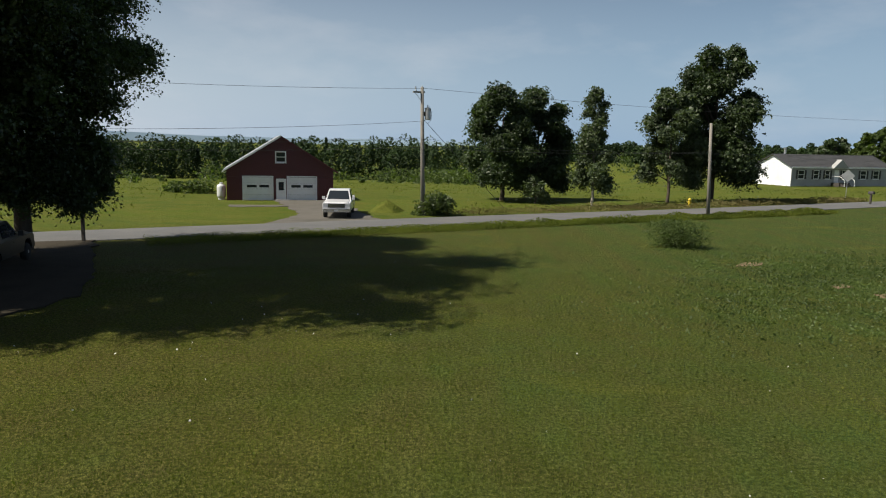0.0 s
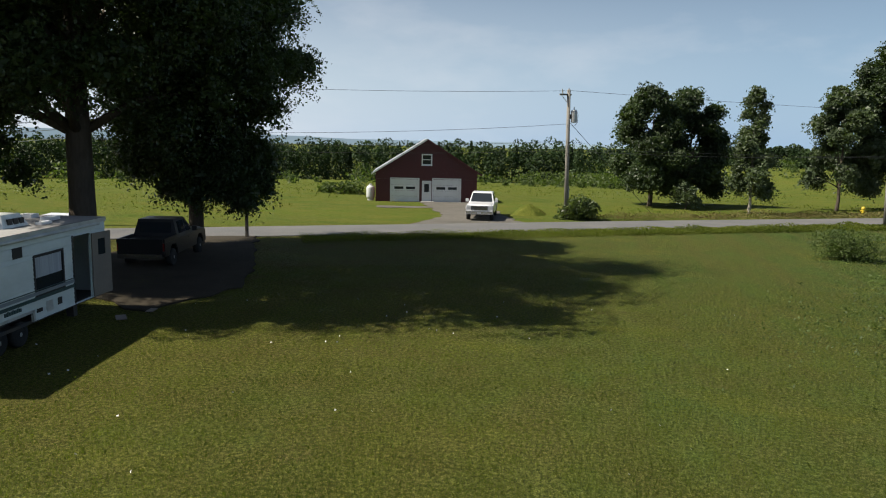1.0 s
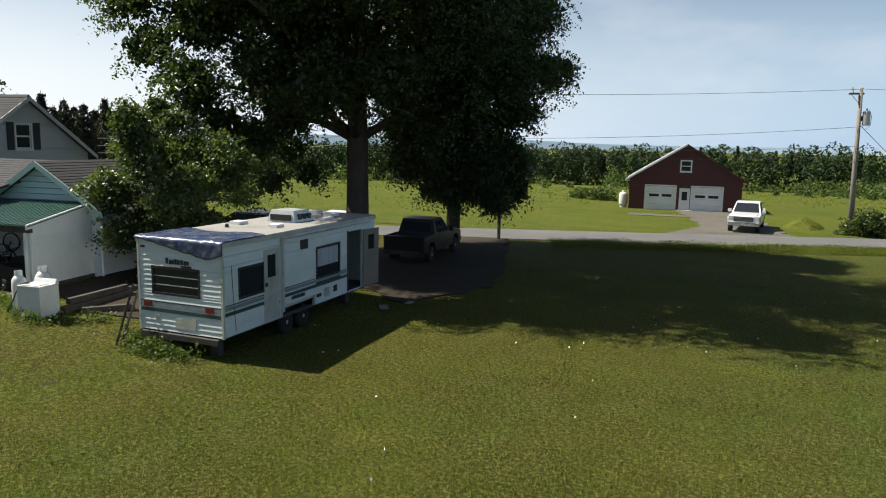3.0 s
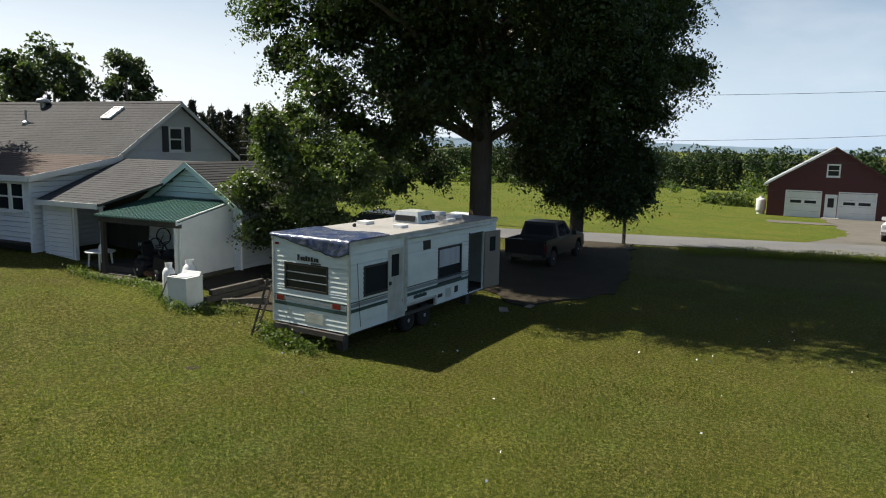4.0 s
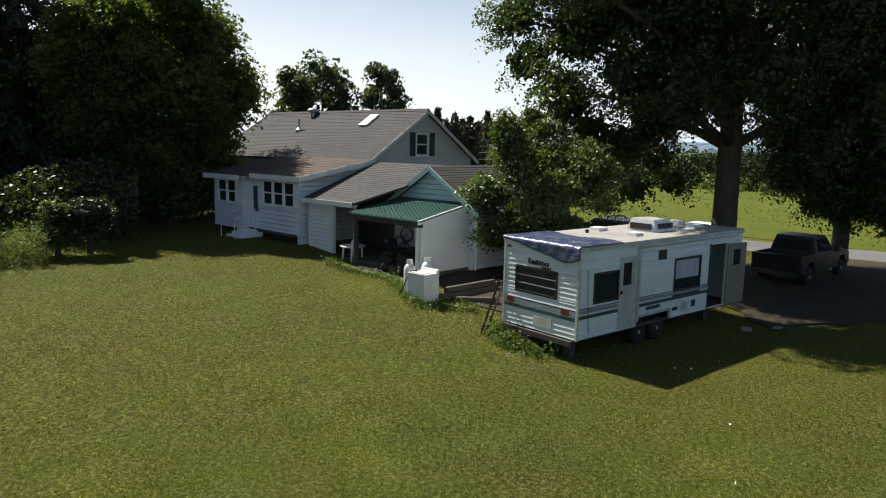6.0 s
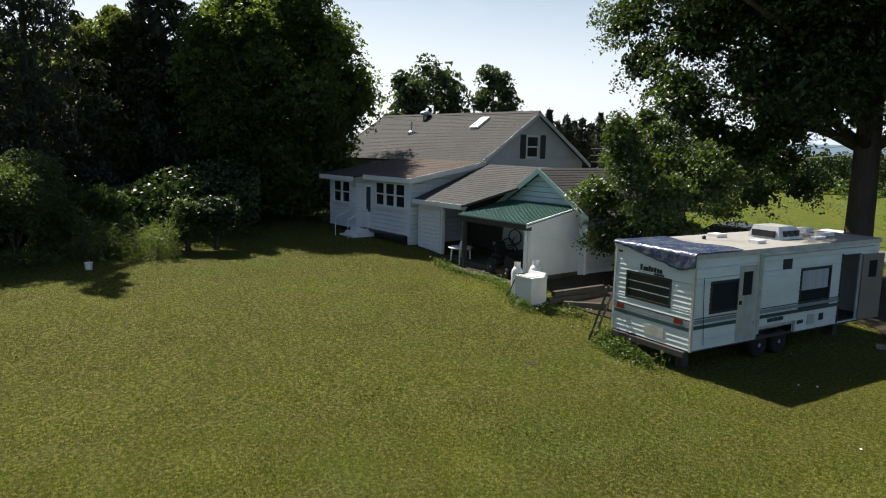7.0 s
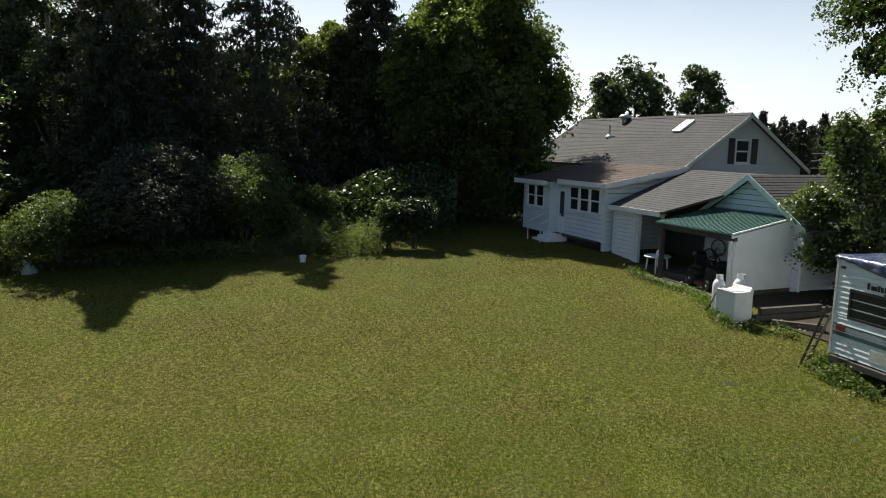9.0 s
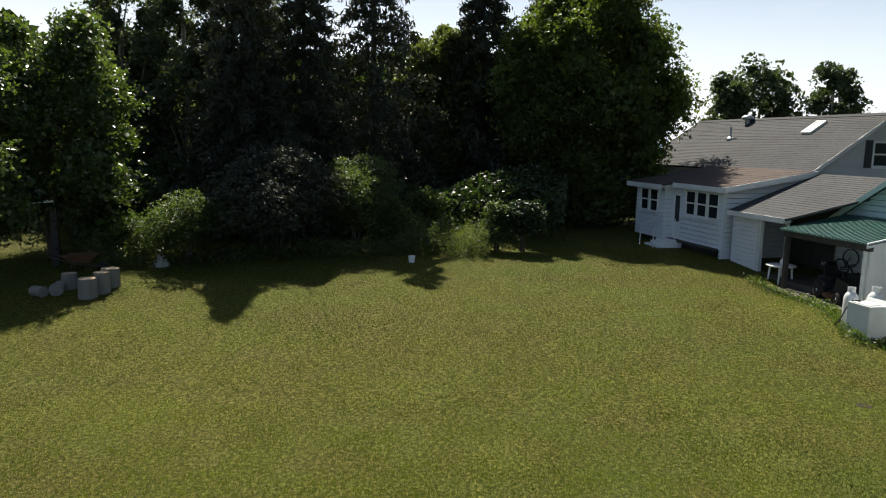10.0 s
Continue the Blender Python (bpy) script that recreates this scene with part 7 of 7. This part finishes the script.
bush("lilac_bush", *at_bearing(114.0, 27.6), 3.4, 1.9, 20000, 0.055, LEAF_LILAC, "leafy bush at the wood's edge", 65, "bushes at the wood's edge", lobes=9)
bush("sumac_bush", *at_bearing(95.2, 31.5), 3.1, 1.2, 7000, 0.075, LEAF_SHRUB, "bushy sumac above the tall weeds", 66, "bushes at the wood's edge")
bush("lilac_bush", *at_bearing(98.3, 30.2), 2.4, 1.1, 7000, 0.06, LEAF_SHRUB, "leafy bush at the wood's edge", 67, "bushes at the wood's edge")
bush("sumac_bush", *at_bearing(89.5, 29.6), 2.2, 0.9, 6000, 0.06, LEAF_LILAC, "dark leafy sumac at the lawn's edge", 68, "bushes at the wood's edge")
bush("sumac_bush", *at_bearing(87.4, 29.8), 2.8, 0.9, 5000, 0.08, LEAF_OAK, "dark leafy sumac at the lawn's edge", 69, "bushes at the wood's edge")
bush("lilac_bush", *at_bearing(118.5, 29.0), 2.3, 1.5, 9000, 0.06, LEAF_SHRUB, "leafy bush at the wood's edge", 70, "bushes at the wood's edge")

# behind the house
for az, d, hh, r, sd in ((72.4, 66, 10.8, 1.5, 71), (70.3, 69, 12.6, 2.5, 72), (65.6, 68, 12.9, 1.7, 73)):
    broad_tree("poplar_tree", *at_bearing(az, d), hh, 2.6, r * 1.6, 24000, 0.17, LEAF_ASPEN, "tall loose poplar behind the house roof", sd, 16, 0.2, 7, 0.40, "trees behind the house", PALE_BARK, lobe=0.5, squash=1.1, shell=0.0, gap_scale=0.8, spread=0.4, core=0.25)
for i, (az, d, hh) in enumerate(((62.6, 78, 9.4), (61.2, 80, 9.8), (59.8, 79, 9.2), (58.6, 80, 8.9), (57.2, 82, 9.6), (55.8, 80, 8.8), (54.2, 82, 9.2), (52.8, 84, 9.0), (66.0, 80, 9.0), (51.2, 82, 9.4), (61.9, 84, 9.0), (60.5, 84, 8.7), (59.2, 85, 8.8), (57.9, 85, 8.5), (56.5, 85, 8.6), (55.0, 85, 8.4), (53.5, 86, 8.6), (63.4, 82, 9.6))):
    conifer("spruce_tree", *at_bearing(az, d), hh, 2.6, 5200, 0.26, LEAF_CONIFER, "dark young spruce in the row behind the house", 80 + i, "spruce row behind the house", 0.2, 0.1, 0.15, 0.38)


# ---- undergrowth, weeds, far woods ----
def fill_band(name, az0, az1, d0, d1, count, h0, h1, leaf, material, label, seed, category="undergrowth"):
    rg = np.random.default_rng(seed)
    az, d = rg.uniform(az0, az1, count), rg.uniform(d0, d1, count)
    x, y = -np.sin(np.radians(az)) * d, np.cos(np.radians(az)) * d
    top = np.array([h0 + (h1 - h0) * (0.5 + 0.5 * noise.noise((u * 0.22, v * 0.22, seed))) for u, v in zip(x, y)])
    z = np.array([land_z(u, v) for u, v in zip(x, y)]) + top * rg.uniform(0.02, 1, count) ** 0.7
    ob = leaf_mesh(name, np.c_[x, y, z], leaf, material, None, seed)
    return tagged(ob, label, category, kind="stuff")


fill_band("wood_undergrowth", 84, 140, 44, 60, 70000, 5, 12, 0.4, LEAF_OAK, "dark tangled undergrowth deep in the wood", 3)
fill_band("wood_undergrowth", 84, 122, 32, 37, 16000, 1.0, 4.0, 0.17, LEAF_OAK, "dark leafy undergrowth below the trees", 4)
fill_band("wood_undergrowth", 83, 140, 58, 72, 60000, 7, 13.5, 0.62, LEAF_OAK, "dark trees closing the depth of the wood", 15)
fill_band("wood_undergrowth", 78.5, 87, 38, 44, 14000, 3.0, 6.5, 0.24, LEAF_OAK, "dark leafy undergrowth beside the house", 14)


def weed_stalks(az0, az1, d0, d1, count, seed):
    """Tall leafy stalks standing close together."""
    rg = np.random.default_rng(seed)
    pts = []
    for _ in range(count):
        x, y = at_bearing(rg.uniform(az0, az1), rg.uniform(d0, d1))
        h = 0.5 + 1.05 * max(0.0, 0.45 + 0.8 * noise.noise((x * 0.9, y * 0.9, seed))) * rg.uniform(0.7, 1.1)
        k = int(26 * h)
        u = rg.uniform(0, 1, k)
        lean = rg.normal(size=2) * 0.12
        pts.append(np.c_[x + lean[0] * u * h + rg.normal(size=k) * 0.07, y + lean[1] * u * h + rg.normal(size=k) * 0.07, ground_z(x, y) + h * u])
    return tagged(leaf_mesh("tall_weeds", np.concatenate(pts), 0.065, LEAF_WEED, None, seed, 0.3), "pale tall weeds at the lawn's edge", "weeds", kind="stuff")


weed_stalks(90.3, 98.0, 28.0, 31.0, 420, 5)
weed_stalks(116.5, 121.0, 27.0, 30.0, 160, 16)
fill_band("tall_weeds", 98, 120, 27.2, 29.0, 7000, 0.2, 0.9, 0.06, LEAF_WEED, "low weeds along the wood's edge", 6, "weeds")


def verge(name, c0, c1, s0, s1, count, h, leaf, material, label, seed):
    rg = np.random.default_rng(seed)
    s, c = rg.uniform(s0, s1, count), rg.uniform(c0, c1, count)
    x, y = ROAD_DIR.x * s + ROAD_OUT.x * c, ROAD_DIR.y * s + ROAD_OUT.y * c
    k = np.array([0.35 + 0.8 * max(0, 0.5 + noise.noise((u * 0.5, v * 0.5, seed))) for u, v in zip(x, y)])
    z = np.array([land_z(u, v) for u, v in zip(x, y)]) + h * k * rg.uniform(0, 1, count)
    ob = leaf_mesh(name, np.c_[x, y, z], leaf, material, None, seed)
    return tagged(ob, label, "weeds", kind="stuff")


verge("verge_weeds", 38.4, 41.1, 4, 62, 40000, 0.34, 0.06, LEAF_GRASS, "strip of rank green weeds along the road", 7)
verge("verge_weeds", 46.4, 49.0, 26, 80, 14000, 0.5, 0.08, LEAF_STRAW, "dry tall grass along the far road edge", 8)


def meadow(count, seed):
    """Coarse tufts over the hay fields beyond the road."""
    rg = np.random.default_rng(seed)
    s, c = rg.uniform(-90, 110, count), 49 + 120 * rg.uniform(0, 1, count) ** 1.6
    x, y = ROAD_DIR.x * s + ROAD_OUT.x * c, ROAD_DIR.y * s + ROAD_OUT.y * c
    k = np.array([noise.noise((u * 0.05, v * 0.12, 2)) for u, v in zip(x, y)])
    keep = (k > -0.05) & ~((x > -24) & (x < -2) & (y > 44) & (y < 78))
    x, y, k = x[keep], y[keep], k[keep]
    z = np.array([land_z(u, v) for u, v in zip(x, y)]) + rg.uniform(0, 0.5, len(x)) * np.clip(k + 0.3, 0.15, 1)
    return tagged(leaf_mesh("meadow_tufts", np.c_[x, y, z], 0.1, LEAF_GRASS, None, seed), "tufts of tall grass in the hay field", "grass", kind="stuff")


meadow(26000, 9)


def far_woods(seed):
    """The line of woods on the far side of the fields."""
    rg = np.random.default_rng(seed)
    pts = []
    for row, (d0, h0) in enumerate(((262, 12.5), (275, 14.5), (292, 16.5))):
        az = -40.0
        while az < 75:
            d = d0 + rg.uniform(-7, 7) - 60 * smooth_step(-8, -36, az)
            x, y = -math.sin(radians(az)) * d, math.cos(radians(az)) * d
            el = 0.02 if az > 14 else 0.3
            h = max(5.0, (5.5 + d * math.tan(radians(el)) - land_z(x, y)) * (0.84, 0.93, 1.02)[row] * rg.uniform(0.86, 1.12))
            r = h * rg.uniform(0.26, 0.38)
            if rg.random() < 0.1:
                u = rg.uniform(0.02, 1, 340) ** 0.8
                a = rg.uniform(0, 2 * np.pi, 340)
                w = 0.6 * r * (1.05 - u) * rg.uniform(0.5, 1.05, 340)
                pts.append(np.c_[x + np.cos(a) * w, y + np.sin(a) * w, land_z(x, y) + h * u])
            else:
                for j in range(6):
                    q = rg.normal(size=(80, 3))
                    q /= np.linalg.norm(q, axis=1, keepdims=True)
                    u = (0.12, 0.3, 0.5, 0.62, 0.74, 0.86)[j]
                    rr = r * rg.uniform(0.5, 0.72) * (1.0 if j < 4 else 0.72)
                    c = np.array([x, y, land_z(x, y) + h * u]) + rg.uniform(-0.45, 0.45, 3) * r * np.array([1, 1, 0.3])
                    pts.append(c + q * rr * rg.uniform(0.75, 1.05, (80, 1)))
            az += math.degrees(r * 0.85 / d)
    p = np.concatenate(pts)
    return tagged(leaf_mesh("far_woods", p, 0.5, LEAF_WOODS, None, seed), "dense dark green woods along the far fields", "woods", kind="stuff")


far_woods(10)


def field_scrub(seed):
    rg = np.random.default_rng(seed)
    pts = []
    for i in range(150):
        az, d = rg.uniform(-30, 60), rg.uniform(150, 250)
        if rg.random() < 0.5:
            az, d = rg.uniform(-10, 6), rg.uniform(170, 240)
        x, y = -math.sin(radians(az)) * d, math.cos(radians(az)) * d
        h = rg.uniform(1.0, 4.5)
        k = 90
        pts.append(np.c_[x + rg.normal(size=k) * h * 0.35, y + rg.normal(size=k) * h * 0.35, land_z(x, y) + h * rg.uniform(0, 1, k)])
    return tagged(leaf_mesh("field_scrub", np.concatenate(pts), 0.36, LEAF_SHRUB, None, seed), "scattered scrub bushes along the far field edge", "bushes", kind="stuff")


field_scrub(11)


def far_hills():
    bm = bmesh.new()
    lo, hi = [], []
    for i in range(181):
        az = -60 + 150 * i / 180
        x, y = at_bearing(az, 3200)
        hgt = 14 + 16 * smooth_step(8, 30, az) + 7 * noise.noise((az * 0.08, 0, 0)) + 3 * noise.noise((az * 0.5, 4, 0))
        lo.append(bm.verts.new((x, y, -40)))
        hi.append(bm.verts.new((x, y, max(4, hgt))))
    for i in range(180):
        bm.faces.new((lo[i], lo[i + 1], hi[i + 1], hi[i]))
    # distance haze is put into the pale blue colour and a faint emission
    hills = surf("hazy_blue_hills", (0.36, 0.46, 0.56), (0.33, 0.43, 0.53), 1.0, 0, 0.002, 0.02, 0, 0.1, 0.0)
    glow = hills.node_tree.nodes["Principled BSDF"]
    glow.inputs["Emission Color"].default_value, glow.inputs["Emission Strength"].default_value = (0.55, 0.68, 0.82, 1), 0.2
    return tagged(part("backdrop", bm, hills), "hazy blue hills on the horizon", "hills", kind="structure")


far_hills()


def lawn_blades(seed):
    """Short blades over the near lawn."""
    rg = np.random.default_rng(seed)
    k = 520000
    az = rg.uniform(-34, 130, k)
    d = 9.5 + 22 * rg.uniform(0, 1, k) ** 1.25
    xy = np.c_[-np.sin(np.radians(az)) * d, np.cos(np.radians(az)) * d]
    z = np.array([ground_z(x, y) for x, y in xy])
    clump = np.array([noise.noise((x * 1.1, y * 1.1, 4)) for x, y in xy])
    keep = rg.uniform(-0.6, 0.5, k) < clump + 0.25
    xy, z = xy[keep], z[keep]
    u = (xy[:, 0] + 13.5) * math.cos(radians(100.4)) + (xy[:, 1] - 11.57) * math.sin(radians(100.4))
    w = -(xy[:, 0] + 13.5) * math.sin(radians(100.4)) + (xy[:, 1] - 11.57) * math.cos(radians(100.4))
    free = ~((u > 0.3) & (u < 8.3) & (w > -0.2) & (w < 2.5))
    xy = xy[free]
    return tagged(blade_mesh("lawn_blades", xy, 0.055, 0.009, LEAF_GRASS, None, seed), "short mown grass blades of the lawn", "grass", kind="stuff")


lawn_blades(12)


def edge_weeds(name, line, count, spread, h, leaf, material, label, seed):
    """Weeds along a line of a few corners on the ground."""
    rg = np.random.default_rng(seed)
    p = np.array(line, float)
    k = rg.integers(0, len(p) - 1, count)
    u = rg.uniform(0, 1, (count, 1))
    q = p[k] * (1 - u) + p[k + 1] * u + rg.normal(size=(count, 2)) * spread
    z = np.array([ground_z(x, y) + h * rg.uniform(0, 1) * (0.5 + max(0, 0.6 + noise.noise((x * 2, y * 2, seed)))) for x, y in q])
    return tagged(leaf_mesh(name, np.c_[q, z], leaf, material, None, seed), label, "weeds", kind="stuff")


edge_weeds("trailer_weeds", [(-16.6, 11.3), (-15.6, 10.7), (-14.2, 11.1)], 1500, 0.22, 0.3, 0.045, LEAF_SHRUB, "leafy weeds below the trailer's rear end", 61)
edge_weeds("patio_weeds", [(-26.3, 9.6), (-24.4, 10.0), (-22.2, 10.4), (-20.6, 10.2), (-19.2, 9.9), (-18.2, 11.6)], 2600, 0.16, 0.22, 0.042, LEAF_SHRUB, "bright weeds along the patio slab", 62)
edge_weeds("lawn_clover", [(-20, -10), (-17, 0), (-15, 6), (-8, 14), (0, 18), (9, 16)], 9000, 2.6, 0.05, 0.03, LEAF_GRASS, "patches of clover leaves in the lawn", 63)


def flecks(seed):
    rg = np.random.default_rng(seed)
    az, d = rg.uniform(-32, 60, 70), rg.uniform(10, 26, 70)
    x, y = -np.sin(np.radians(az)) * d, np.cos(np.radians(az)) * d
    z = np.array([ground_z(a, b) for a, b in zip(x, y)]) + 0.07
    return tagged(leaf_mesh("clover_flowers", np.c_[x, y, z], 0.03, WHITE_PAINT, None, seed, 0.8), "scattered white clover flowers in the lawn", "flowers", kind="stuff")


flecks(64)
edge_weeds("rough_weeds", [(9, 22), (15, 26), (21, 30), (16, 33), (22, 36)], 16000, 3.0, 0.09, 0.05, LEAF_SHRUB, "low broad-leaved weeds in the rough lawn", 65)
for pts in ([(13.9, 33.2), (15.5, 33.5), (15.8, 34.4), (14.4, 34.2)], [(16.0, 28.1), (16.9, 28.3), (16.8, 28.9), (16.0, 28.7)], [(16.7, 26.4), (17.9, 26.7), (17.9, 27.4), (16.9, 27.2)]):
    patch("bare_soil", pts, DIRT_PALE, 0.02, "bare patch of pale soil in the lawn", "soil", 0.35)
for ob in scene.objects:
    if ob.parent and ob.name.split(".")[0] in ("roof", "wall", "gable_wall", "porch_wall", "porch_roof", "side_wall", "rear_wall", "front_wall", "end_wall", "lean_to_roof", "door_panel", "curtain"):
        tagged(ob, kind="stuff")
